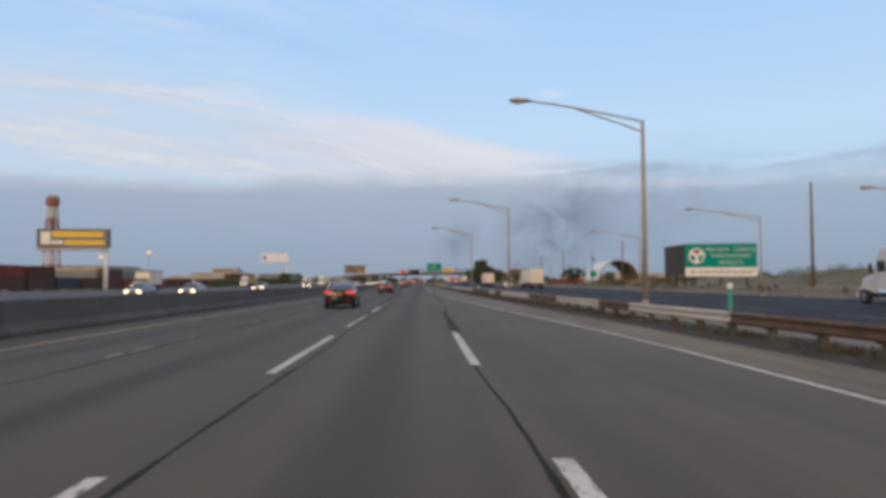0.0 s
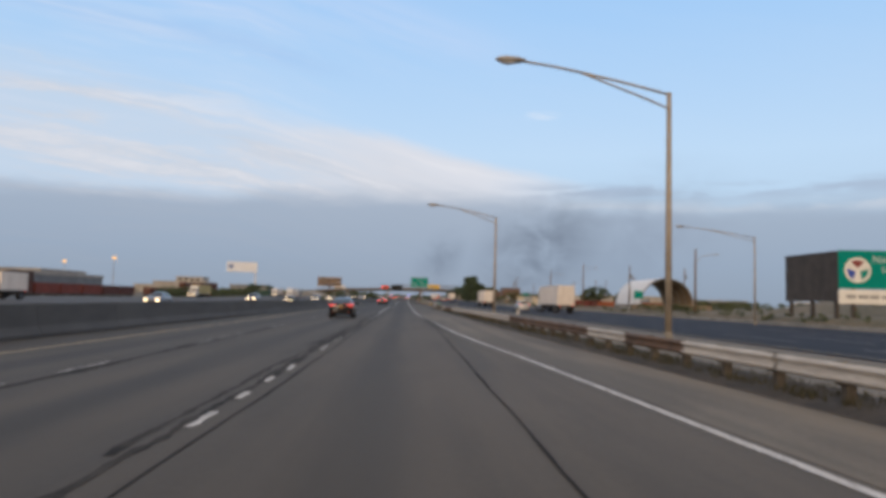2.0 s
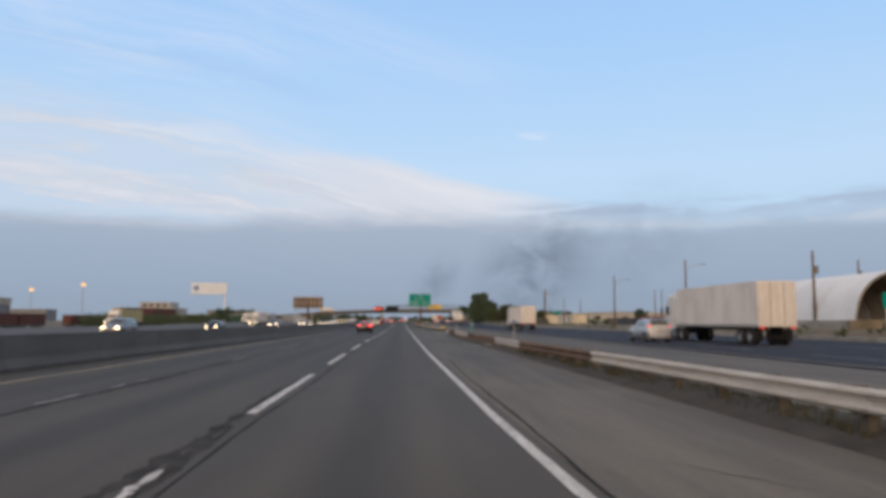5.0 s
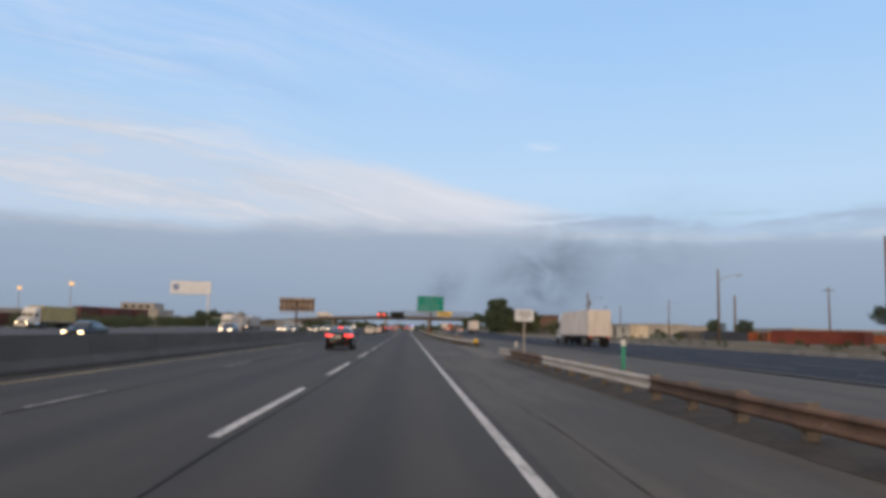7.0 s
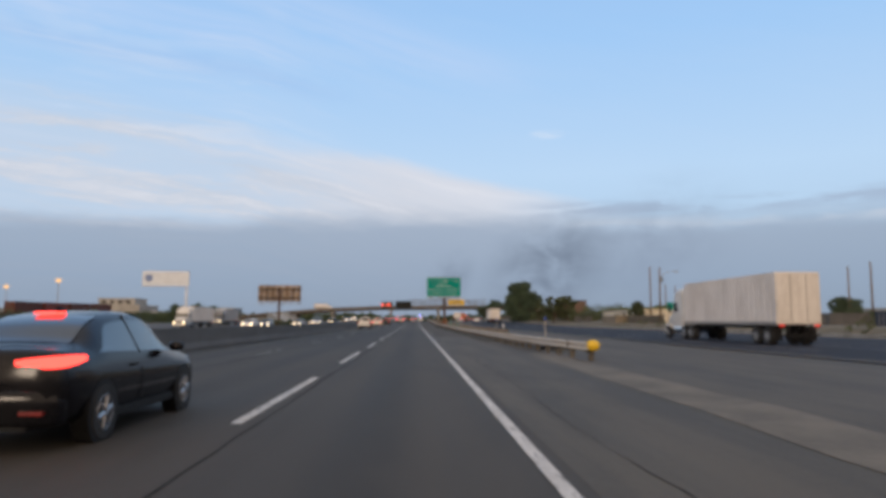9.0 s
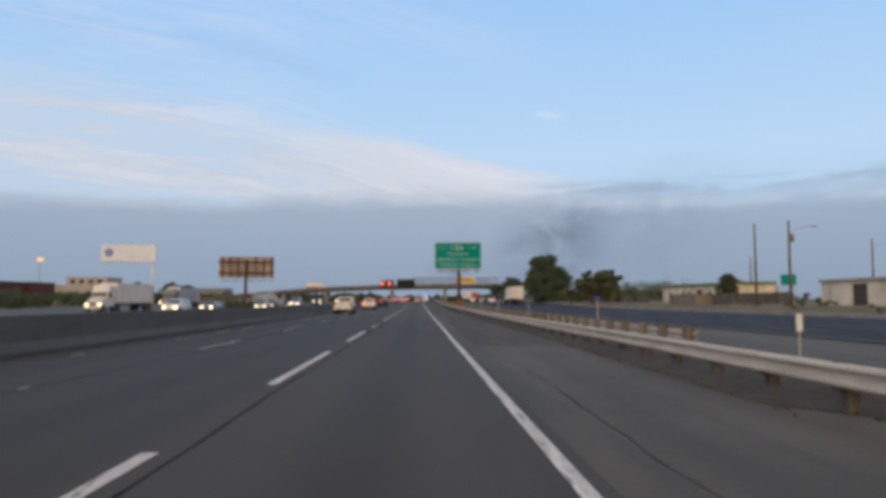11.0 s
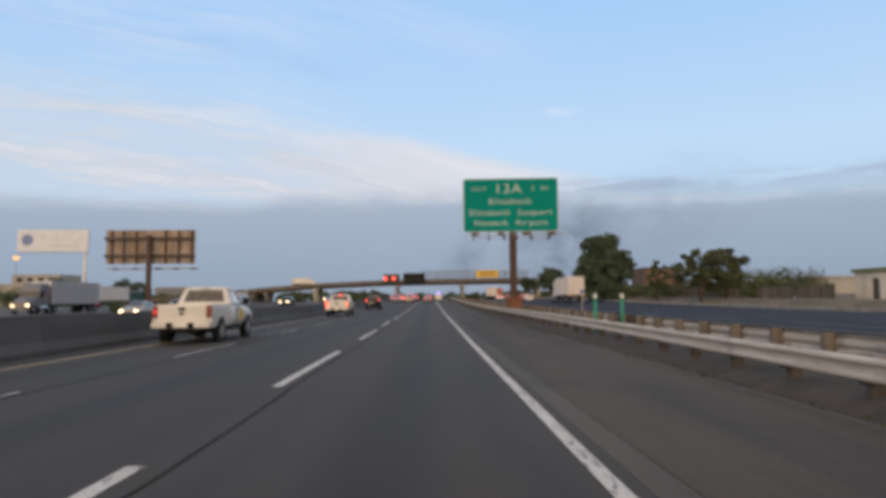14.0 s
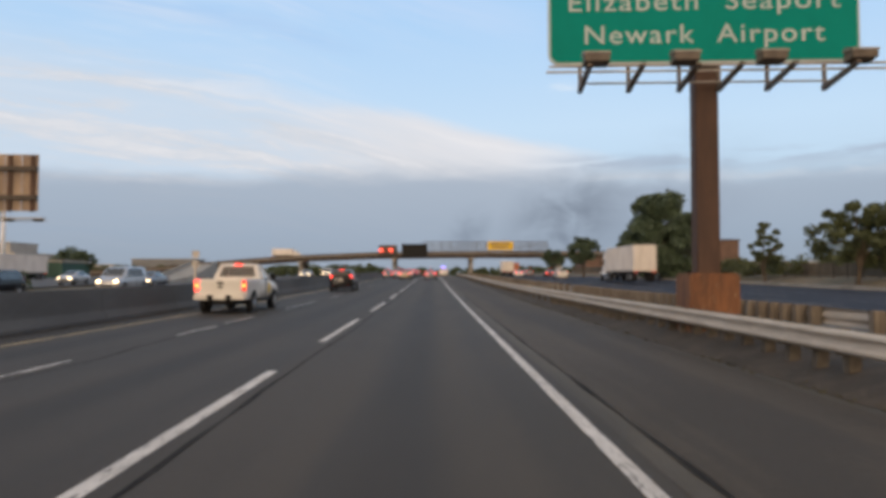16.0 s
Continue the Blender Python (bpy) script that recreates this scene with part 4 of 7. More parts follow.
def guard_rail(label, line, y0, y1, top, rusty, flip=False, dense=None, timber=None):
    """Beams, spacer blocks and posts along a line x(y). top: height of the beam's upper edge; rusty: tells which beams are rusted."""
    rail = thing("guard_rail", label, "guard rail")
    y = y0
    while y < y1:
        x, x2, z, z2 = line(y), line(y + BEAM), rise(y) + top(y) - 0.155, rise(y + BEAM) + top(y + BEAM) - 0.155
        turn = math.degrees(math.atan2(x - x2, BEAM))
        tilt = math.degrees(math.atan2(z2 - z, BEAM))
        me = beam_rust if rusty(y) else beam_steel
        if flip:
            part("beam", me, None, rail, at=Matrix.Translation((x + 0.22, y + BEAM, z2)) @ pose(0, 0, 0, -tilt, 0, 180 + turn))
        else:
            part("beam", me, None, rail, at=Matrix.Translation((x, y, z)) @ pose(0, 0, 0, tilt, 0, turn))
        close = dense and dense[0] < y < dense[1]
        count = (7 if flip else 5) if close else 2
        for j in range(count):
            yy = y + 0.3 + j * BEAM / count
            px = line(yy) + 0.11
            lean = rnd.uniform(-1.5, 1.5)
            part("post", pale_mesh if flip or timber and timber[0] < yy < timber[1] else post_mesh, None, rail, at=pose(px + (0.0 if flip else 0.09), yy, rise(yy) + top(yy) - 0.68, 0, lean, turn))
            part("spacer_block", block_mesh, None, rail, at=pose(px - 0.11 + (0.24 if flip else 0.125), yy, rise(yy) + top(yy) - 0.165, 0, lean, turn))
        y += BEAM
    return rail


def rail_top(y):
    return between(y, [(-60, 0.74), (90, 0.74), (125, 0.58), (172, 0.56), (200, 0.64), (222, 0.63), (240, 0.60), (264, 0.60), (286, 0.70), (304, 0.75), (330, 0.75)])


old_rail = guard_rail("old guard rail with rust-brown and pale galvanised beams", lambda y: between(y, RAIL_LINE), -46.8, 168.0, rail_top,
                      lambda y: not (13 < y < 18 or 25 < y < 31 or 40 < y < 52 or 55 < y < 58 or 74 < y < 113 or 124 < y < 131 or 147 < y < 158 or y > 165), timber=(112, 172))
second_line = [(194, 6.75), (197, 6.35), (204, 6.0), (216, 5.75), (300, 5.75), (900, 5.8)]
new_rail = guard_rail("long dirty galvanised guard rail on brown posts", lambda y: between(y, second_line), 195.0, 440.0, rail_top, lambda y: False, False, (300, 322))
back_rail = guard_rail("galvanised guard rail seen from behind on brown posts", lambda y: between(y, [(212, 7.4), (222, 7.75), (900, 7.8)]), 226.0, 440.0, lambda y: rail_top(y) + between(y, [(230, 0.03), (290, 0.0), (304, 0.09)]), lambda y: int(y / BEAM) % 9 == 2, True, (303.5, 326))
tip = Shape().lathe_x([(-0.22, 0.02), (-0.2, 0.12), (-0.08, 0.19), (0.08, 0.19), (0.2, 0.12), (0.22, 0.02)], 16)
part("end_terminal", tip, SIGN_YELLOW, new_rail, "rounded yellow terminal at the rail's end", smooth=True, at=pose(6.75, 194.9, 0.52))

# ---- street lamps ----


def street_lamp(label, at, height, reach, group):
    """Tapered pole with a double-pipe bracket arm reaching to -x and a flat lamp head."""
    lamp = thing("street_lamp", label, "street lamp", at, group)
    part("base_flange", Shape().box(-0.2, 0.2, -0.2, 0.2, 0, 0.05).tube((0, 0, 0.05), (0, 0, 0.3), 0.15, 0.13, 12), CONCRETE, lamp)
    part("pole", Shape().tube((0, 0, 0.05), (0, 0, height), 0.105, 0.07, 14), POLE_STEEL, lamp, smooth=True)
    up = [(-reach * u, 0, height - 0.05 + 0.80 * (1 - (1 - u) ** 1.25)) for u in (0, 0.2, 0.4, 0.6, 0.8, 1.0)]
    low = [(-reach * u, 0, height - 0.48 + (0.43 + 0.80 * (1 - 0.38 ** 1.25)) * (u / 0.62) ** 0.95) for u in (0, 0.15, 0.3, 0.45, 0.6)]
    low.append((-reach * 0.62, 0, height - 0.05 + 0.80 * (1 - 0.38 ** 1.25)))
    part("arm", Shape().pipe(up, 0.038), POLE_STEEL, lamp, smooth=True)
    part("brace", Shape().pipe(low, 0.032), POLE_STEEL, lamp, smooth=True)
    hx, hz = -reach, height + 0.75
    head = Shape().loft([[(hx + dx, w * math.cos(a), hz + 0.03 + h * math.sin(a)) for a in [i * math.pi / 5 for i in range(10)]] for dx, w, h in ((0.1, 0.05, 0.04), (-0.1, 0.15, 0.09), (-0.5, 0.19, 0.11), (-0.72, 0.12, 0.07), (-0.8, 0.03, 0.02))])
    hood = part("lamp_head", head, ALU, lamp, "grey cobra-head luminaire", smooth=True)
    part("lens", Shape().blob((hx - 0.42, 0, hz - 0.05), (0.24, 0.13, 0.06)), LAMP_OFF, hood, smooth=True)
    return lamp


street_lamp("tall grey-brown steel street lamp behind the guard rail", pose(9.65, 23.8, 0.5), 7.5, 4.6, "median street lamps")
street_lamp("tall grey-brown steel street lamp behind the guard rail", pose(8.27, 55.9, 0.5), 7.35, 4.4, "median street lamps")
street_lamp("tall grey-brown steel street lamp behind the guard rail", pose(7.33, 87.6, 0.5), 7.35, 4.4, "median street lamps")
street_lamp("slim street lamp on the far verge", pose(33.7, 62.5, 0.02), 7.7, 6.6, "verge street lamps")
street_lamp("slim street lamp on the far verge", pose(33.8, 100.0, 0.02), 8.3, 6.9, "verge street lamps")
street_lamp("slim street lamp on the far verge", pose(33.2, 36.0, 0.0), 6.2, 6.0, "verge street lamps")


def delineator(x, y, green, tall=1.15, plate=0.32):
    if green:
        d = thing("delineator_post", "green flexible delineator post with a white reflective cap", "delineator", pose(x, y, rise(y)), "delineators")
        part("stem", Shape().tube((0, 0, 0), (0, 0, tall - 0.16), 0.065, 0.06, 12), POST_GREEN, d, smooth=True)
        part("cap", Shape().tube((0, 0, tall - 0.16), (0, 0, tall), 0.075, 0.07, 12), SIGN_WHITE, d)
    else:
        d = thing("delineator_post", "short white reflector marker on a thin stem", "delineator", pose(x, y, rise(y)), "delineators")
        part("stem", Shape().tube((0, 0, 0), (0, 0, tall - plate + 0.02), 0.02, 0.02, 8), ALU, d)
        part("reflector", Shape().box(-0.035 - plate * 0.11, 0.035 + plate * 0.11, -0.02, 0.02, tall - plate, tall), SIGN_WHITE, d, bevel=0.02)


delineator(9.3, 15.5, True, 1.48)
delineator(6.45, 151.6, True, 1.3)
delineator(6.4, 283.7, True, 1.5)
delineator(7.6, 284.6, True, 1.5)
delineator(6.4, 243.9, False, 1.2, 0.14)
delineator(7.4, 77.2, False, 1.1)
delineator(6.7, 218.7, False, 1.2)
delineator(6.9, 173.0, False, 0.9)

# ---- utility poles ----


def utility_pole(x, y, top, lamp=False, box=False, arm=False):
    z = land(x, y)
    p = thing("utility_pole", "weathered brown wooden utility pole" + (" with a curved lamp arm" if lamp else ""), "utility pole", pose(x, y, z - 0.1), "utility poles")
    h = top - z + 0.1
    part("pole", Shape().tube((0, 0, 0), (0.05, 0, h), 0.17, 0.11, 12), WOOD_POLE, p, smooth=True)
    if lamp:
        part("lamp_arm", Shape().pipe([(0.1, 0, h - 1.5), (0.9, 0, h - 0.9), (1.9, 0, h - 0.65), (2.5, 0, h - 0.62)], 0.035), ALU, p, smooth=True)
        part("lamp_head", Shape().blob((2.75, 0, h - 0.62), (0.36, 0.14, 0.09)), ALU, p, smooth=True)
    if box:
        part("transformer", Shape().tube((0.32, -0.1, h - 2.3), (0.32, -0.1, h - 1.5), 0.2, 0.2, 12), GREY_WALL, p)
    if arm:
        part("cross_arm", Shape().box(-1.0, 1.0, -0.06, 0.06, h - 0.6, h - 0.48), WOOD_POLE, p)
    return p


for spec in ((37.8, 122.8, 8.9, True, False), (39.1, 216.8, 9.8, True), (42.2, 291.5, 10.9), (38.9, 277.6, 9.7, True, True), (67.5, 307.0, 10.5, True), (70.6, 244.4, 10.1, False, False, True), (64.9, 265.7, 9.7), (65.0, 339.4, 9.9), (40.4, 65.3, 11.6), (60.0, 180.0, 9.6, False, True), (41.5, 160.0, 8.6, False, True), (74.1, 285.1, 10.6), (40.3, 188.1, 10.2, True), (52.5, 312.1, 8.9)):
    utility_pole(*spec)

# ---- exit sign on its single post ----


def rounded(w, h, r, n=6):
    """Outline of a board with rounded corners, centred, as (x, z)."""
    out = []
    for cx, cz, a0 in ((w / 2 - r, h / 2 - r, 0), (-w / 2 + r, h / 2 - r, 90), (-w / 2 + r, -h / 2 + r, 180), (w / 2 - r, -h / 2 + r, 270)):
        out += [(cx + r * math.cos(radians(a0 + 90 * i / n)), cz + r * math.sin(radians(a0 + 90 * i / n))) for i in range(n + 1)]
    return out


exit_sign = thing("exit_sign", "large green motorway exit sign on a brown steel post", "road sign", pose(6.33, 307.75, 0.0, 0, 0, -3.5))
board = part("sign_board", Shape().prism_y(rounded(6.72, 3.82, 0.24), 0.0, 0.06), LETTER_WHITE, exit_sign, "white-edged sign board", at=pose(0, 0, 8.0))
part("green_face", Shape().prism_y(rounded(6.62, 3.72, 0.20), -0.012, 0.0), SIGN_GREEN, board)
for text, size, x, z in (("EXIT", 0.42, -2.22, 1.14), ("13A", 0.96, -0.17, 1.14), ("2  MI", 0.42, 2.08, 1.16), ("Elizabeth", 0.58, -0.03, 0.25), ("Elizabeth  Seaport", 0.58, 0.0, -0.55), ("Newark  Airport", 0.58, 0.0, -1.28)):
    wide = {"Elizabeth  Seaport": 1.20, "Elizabeth": 1.28, "Newark  Airport": 1.14, "13A": 1.13, "2  MI": 1.32}.get(text, 1.18)
    lettering(text, size, LETTER_DIM if size < 0.5 else LETTER_WHITE, board, pose(x, -0.016, z), 0.001, wide=wide)
for z in (-1.2, -0.1, 1.1):
    part("back_rail", Shape().box(-3.1, 3.1, 0.07, 0.16, z - 0.05, z + 0.05), ALU, exit_sign, at=pose(0, 0, 8.04))
part("post", Shape().box(-0.11, 0.39, 0.20, 0.62, 1.45, 9.2), CORTEN, exit_sign, "rust-brown weathering steel post", bevel=0.02)
part("pier", Shape().box(-0.38, 0.68, -0.15, 0.95, -0.1, 1.5), PIER_RUST, exit_sign, "rust-stained concrete pier", bevel=0.05)
part("walkway_rail", Shape().box(-3.45, 3.9, -0.98, -0.94, 5.74, 5.78), ALU, exit_sign)
part("walkway_rail", Shape().box(-3.45, 3.9, -0.42, -0.38, 5.79, 5.83), ALU, exit_sign)
part("conduit", Shape().tube((-2.7, -0.1, 5.64), (2.8, -0.1, 5.64), 0.022), ALU, exit_sign)
for x in (-2.66, -1.60, -0.50, 0.36, 1.40, 2.62):
    arm = Shape().tube((x, 0.08, 6.15), (x, 0.08, 5.52), 0.045, 0.045, 6)
    arm.loft([[(x - 0.05, y, z), (x + 0.05, y, z), (x + 0.05, y, z + h), (x - 0.05, y, z + h)] for y, z, h in ((0.13, 5.48, 0.11), (-1.30, 5.66, 0.06))])
    part("bracket", arm, LUMINAIRE, exit_sign, "steel bracket arm under the board")
for x in (-2.52, -0.74, 0.98, 2.72):
    lum = part("sign_light", Shape().prism_x([(-1.34, 5.76), (-1.36, 5.90), (-1.00, 5.95), (-0.96, 5.72)], x - 0.25, x + 0.25), LUMINAIRE, exit_sign, "boxy brown sign floodlight with its lit top coloured pale", bevel=0.015)
    # paler slab: the skylight on the housing's top, put into its colour
    part("lid", Shape().prism_x([(-1.38, 5.895), (-1.36, 5.95), (-1.10, 6.03), (-0.98, 6.00), (-0.98, 5.945)], x - 0.27, x + 0.27), LAMP_LIT_TOP, lum, bevel=0.012)
    part("light_glass", Shape().box(x - 0.2, x + 0.2, -1.0, -0.95, 5.80, 5.97), LAMP_OFF, lum)

# ---- small signs ----
board_small = thing("shoulder_sign", "small white sign with dark print on a steel post", "road sign", pose(6.55, 168.2, 0.0, 0, 0, 4))
part("panel", Shape().prism_y(rounded(0.98, 0.60, 0.05), 0, 0.03), BOARD_WHITE, board_small, at=pose(0, 0, 2.3))
part("post", Shape().box(-0.04, 0.04, 0.03, 0.09, 0, 2.55), ALU, board_small)
for z, w in ((0.16, 0.66), (0.02, 0.70), (-0.14, 0.40)):
    part("print_bar", Shape().box(-w / 2, w / 2, -0.006, 0.0, z - 0.035, z + 0.035), BAR_GREY, board_small, at=pose(0, 0, 2.3))
for x, y, top in ((8.5, 142.3, 1.6), (8.5, 212.9, 1.6), (8.5, 238.0, 1.6), (6.6, 259.8, 1.6), (8.5, 295.3, 1.8)):
    blue = thing("marker_sign", "little blue marker plate on a thin steel post", "road sign", pose(x, y, 0), "blue markers")
    part("post", Shape().box(-0.03, 0.03, -0.02, 0.02, 0, top), ALU, blue)
    part("plate", Shape().prism_y(rounded(0.17, 0.17, 0.04), -0.03, -0.02), SIGN_BLUE, blue, at=pose(0, 0, top - 0.1))
for y, z in ((145.4, 1.0), (178.2, 1.0), (324.0, 1.05)):
    mark = thing("barrier_sign", "small sign seen from behind on the barrier top", "road sign", pose(between(y, MEDIAN_LINE), y, rise(y) + z), "barrier signs")
    part("post", Shape().box(-0.05, 0.05, -0.03, 0.03, 0, 1.1), ALU, mark)
    for h in ((0.85, 1.3) if y > 300 else (1.15,)):
        part("plate", Shape().prism_y(rounded(0.32, 0.32, 0.06), 0.03, 0.05), ALU if y > 300 else GREY_WALL, mark, at=pose(0, 0, h))

for x, y, w, h, zc, where in ((45.5, 290.0, 1.9, 1.3, 3.0, "behind the fence"), (37.7, 144.0, 1.4, 1.2, 2.5, "on the far verge")):
    yard_sign = thing("yard_sign", "small green road sign on two steel posts " + where, "road sign", pose(x, y, land(x, y)), "small green signs")
    part("panel", Shape().prism_y(rounded(w, h, 0.08), 0, 0.05), SIGN_GREEN, yard_sign, at=pose(0, 0, zc))
    for px in (-w / 3, w / 3):
        part("post", Shape().box(px - 0.05, px + 0.05, 0.05, 0.13, 0, zc + h * 0.4), ALU, yard_sign)

# ---- airport sign, a board in a V with its brown back ----
airport = thing("airport_sign", "wide green airport sign with a round emblem and white lower panel", "road sign", pose(43.8, 94.4, 0.6, 0, 0, -9))
part("green_board", Shape().prism_y(rounded(9.9, 3.4, 0.12), 0, 0.08), SIGN_GREEN, airport, at=pose(0, 0, 4.6))
part("white_panel", Shape().prism_y(rounded(9.9, 1.25, 0.06), 0, 0.08), SIGN_WHITE, airport, at=pose(0, 0, 2.2))
for text, z in (("Newark  Liberty", 5.5), ("International", 4.6), ("Airport", 3.65)):
    lettering(text, 0.85, LETTER_WHITE, airport, pose(1.35, -0.01, z), 0.010, wide=1.06)
for i in range(9):
    part("print_bar", Shape().box(-4.3 + i * 0.98, -3.55 + i * 0.98 + 0.1 * (i % 2), -0.012, 0.0, 2.05, 2.35), BAR_GREY, airport)
emblem = part("emblem", Shape().prism_y([(1.12 * math.cos(i * 0.2618), 1.12 * math.sin(i * 0.2618)) for i in range(24)], -0.014, 0.0), SIGN_WHITE, airport, "round white emblem with red, blue and green wedges", at=pose(-3.35, 0, 4.55))
for a, m in ((90, REFLECTOR), (210, SIGN_BLUE), (330, SIGN_GREEN)):
    part("wedge", Shape().prism_y([(0.2 * math.cos(radians(a)), 0.2 * math.sin(radians(a)))] + [(0.9 * math.cos(radians(a + d)), 0.9 * math.sin(radians(a + d))) for d in (-38, -19, 0, 19, 38)], -0.02, -0.015), m, emblem)
for x in (-3.6, 0, 3.6):
    part("support", Shape().box(x - 0.15, x + 0.15, 0.12, 0.42, 0, 6.0), DARK_BROWN, airport)
back = thing("sign_back_panel", "dark brown steel back panel of a large sign", "sign board", pose(38.95, 95.3, 0.6))
for i in range(7):
    part("panel", Shape().box(-0.05, 0.05, i * 1.2 + 0.01, i * 1.2 + 1.19, 1.75, 6.1), DARK_BROWN, back)
for y in (0.6, 4.2, 7.8):
    part("support", Shape().box(0.05, 0.35, y - 0.15, y + 0.15, 0, 6.0), DARK_BROWN, back)
part("top_rail", Shape().box(-0.08, 0.2, 0, 8.5, 6.1, 6.25), DARK_BROWN, back)

# ---- billboards beyond the oncoming carriageway ----


def billboard_frame(label, at, w, h, low, post_x, post_w, material, post_material=None):
    b = thing("billboard", label, "billboard", at, "billboards")
    part("post", Shape().tube((post_x, 0.5, 0), (post_x, 0.5, low + h * 0.6), post_w, post_w, 16), post_material or ALU, b, smooth=True)
    part("frame", Shape().box(-w / 2, w / 2, 0.0, 0.7, low, low + h), material, b, bevel=0.04)
    return b


adv = billboard_frame("billboard with a yellow-lettered dark poster on a pale post", pose(-82.1, 163.0, -0.5, 0, 0, 8), 16.2, 4.4, 10.5, 7.2, 0.5, DARK_BROWN, BOARD_WHITE)
part("catwalk", Shape().box(-7.9, 7.9, -0.9, -0.1, 9.75, 10.3), PALE_WALL, adv)
poster = part("poster", Shape().box(-7.6, 7.6, -0.03, 0.0, 10.8, 14.6), GREY_WALL, adv)
for x0, x1, z0, z1, m in ((-4.9, 6.6, 13.0, 14.3, SIGN_YELLOW), (-2.0, 6.9, 11.1, 12.2, SIGN_YELLOW), (-7.2, -5.2, 11.3, 14.2, SIGN_WHITE), (-5.0, -2.3, 11.4, 12.1, SIGN_WHITE)):
    part("print_bar", Shape().box(x0, x1, -0.05, -0.03, z0, z1), m, poster)
car_ad = billboard_frame("white billboard with a round blue emblem, held at one end", pose(-90.7, 427.5, 0.6, 0, 0, 4), 16.5, 5.3, 13.4, 7.4, 0.45, BOARD_WHITE, BOARD_WHITE)
part("emblem", Shape().prism_y([(-5.9 + 1.35 * math.cos(i * 0.2618), 16.2 + 1.35 * math.sin(i * 0.2618)) for i in range(24)], -0.03, 0.0), EMBLEM_BLUE, car_ad, "round blue emblem")
part("print_bar", Shape().box(-1.0, 5.8, -0.03, 0.0, 14.5, 14.75), BAR_FAINT, car_ad)
part("catwalk", Shape().box(-8.2, 8.2, -0.9, -0.1, 13.0, 13.1), ALU, car_ad)

rear = thing("billboard", "billboard seen from behind, tan plywood on a brown post", "billboard", pose(-32.45, 341.4, 0.0, 0, 0, 3), "billboards")
for i in range(9):
    x = -5.15 + i * 1.145
    part("panel", Shape().box(x + 0.02, x + 1.12, 0.0, 0.05, 5.95, 9.95), PLY, rear)
for x in (-4.43, -3.05, -1.6, 1.75, 3.25, 4.78):
    part("batten", Shape().box(x - 0.13, x + 0.13, -0.14, 0.0, 5.9, 9.9), CORTEN, rear)
for z in (6.72, 8.76):
    part("beam", Shape().box(-5.25, 5.2, -0.35, -0.14, z, z + 0.32), DARK_BROWN, rear)
part("post", Shape().box(-0.25, 0.25, -0.85, -0.35, 0.4, 9.3), CORTEN, rear, "thick brown steel post", bevel=0.02)
part("pier", Shape().box(-0.75, 0.75, -1.2, 0.1, -0.1, 1.0), PIER_RUST, rear, bevel=0.05)
part("catwalk", Shape().box(-5.3, 5.3, 0.3, 0.9, 5.45, 5.52).box(-5.3, 5.3, 0.9, 0.95, 5.3, 5.36), ALU, rear)
for x in (-4.4, -2.2, 0.6, 2.6, 4.6):
    part("floodlight", Shape().box(x - 0.3, x + 0.3, 0.95, 1.35, 5.3, 5.55), DARK_BROWN, rear, bevel=0.03)

# ---- overpass ----
over = thing("overpass", "long steel-girder road overpass with a railing", "bridge", kind="structure")


def deck_z(x):
    return between(x, [(-120, 0.6), (-85, 1.6), (-60, 3.8), (-40, 5.3), (-15, 6.25), (10, 6.5), (60, 6.6), (90, 5.6)])


def deck_y(x):
    return 487 + 0.0012 * (x + 10) ** 2 * (1 if x < -10 else 0.3)


cuts = [-120 + 7 * i for i in range(26)]
deck, girder, parapet = Shape(), Shape(), Shape()
for a, b in zip(cuts, cuts[1:]):
    for s, y0, y1, z0, z1 in ((deck, 0, 11, 0.85, 1.15), (girder, 0.25, 0.65, -0.25, 0.85), (girder, 5, 5.4, 0, 0.85), (girder, 10, 10.4, 0, 0.85), (parapet, -0.05, 0.3, 1.15, 1.7), (parapet, 10.7, 11.05, 1.15, 1.9)):
        s.loft([[(x, deck_y(x) + y0, deck_z(x) + z0), (x, deck_y(x) + y1, deck_z(x) + z0), (x, deck_y(x) + y1, deck_z(x) + z1), (x, deck_y(x) + y0, deck_z(x) + z1)] for x in (a, b)])
part("deck", deck, CONCRETE, over)
part("girder", girder, GIRDER, over, "rust-brown steel girders")
part("parapet", parapet, PARAPET, over, "stained brown concrete parapet")
for x in (-54, -37, -10.4, 11.5, 37):
    z = deck_z(x)
    part("pier_cap", Shape().box(x - 0.6, x + 0.6, deck_y(x) + 0.2, deck_y(x) + 10.8, z - 0.9, z), CONCRETE, over)
    for y in (1.6, 5.5, 9.4):
        part("column", Shape().tube((x, deck_y(x) + y, 0), (x, deck_y(x) + y, z - 0.9), 0.5, 0.5, 14), CONCRETE, over, smooth=True)
for i in range(15):
    x = -2 + i * 2.5
    part("fence_post", Shape().box(x - 0.06, x + 0.06, deck_y(x) - 0.02, deck_y(x) + 0.1, 8.0, 11.0), DARK_BROWN, over)
for z in (8.6, 9.4, 10.2, 10.95):
    part("fence_rail", Shape().box(-2, 33.2, 487.0, 487.1, z - 0.04, z + 0.04), DARK_BROWN, over)
slats = Shape()
for i in range(88):
    slats.box(-2 + i * 0.4, -1.88 + i * 0.4, 487.02, 487.07, 8.0, 10.9)
tagged(part("fence_mesh", slats, GREY_WALL, over), kind="stuff")
matrix_sign = thing("message_sign", "black electronic message sign mounted on the overpass", "road sign", pose(-4.6, 486.97, 6.6))
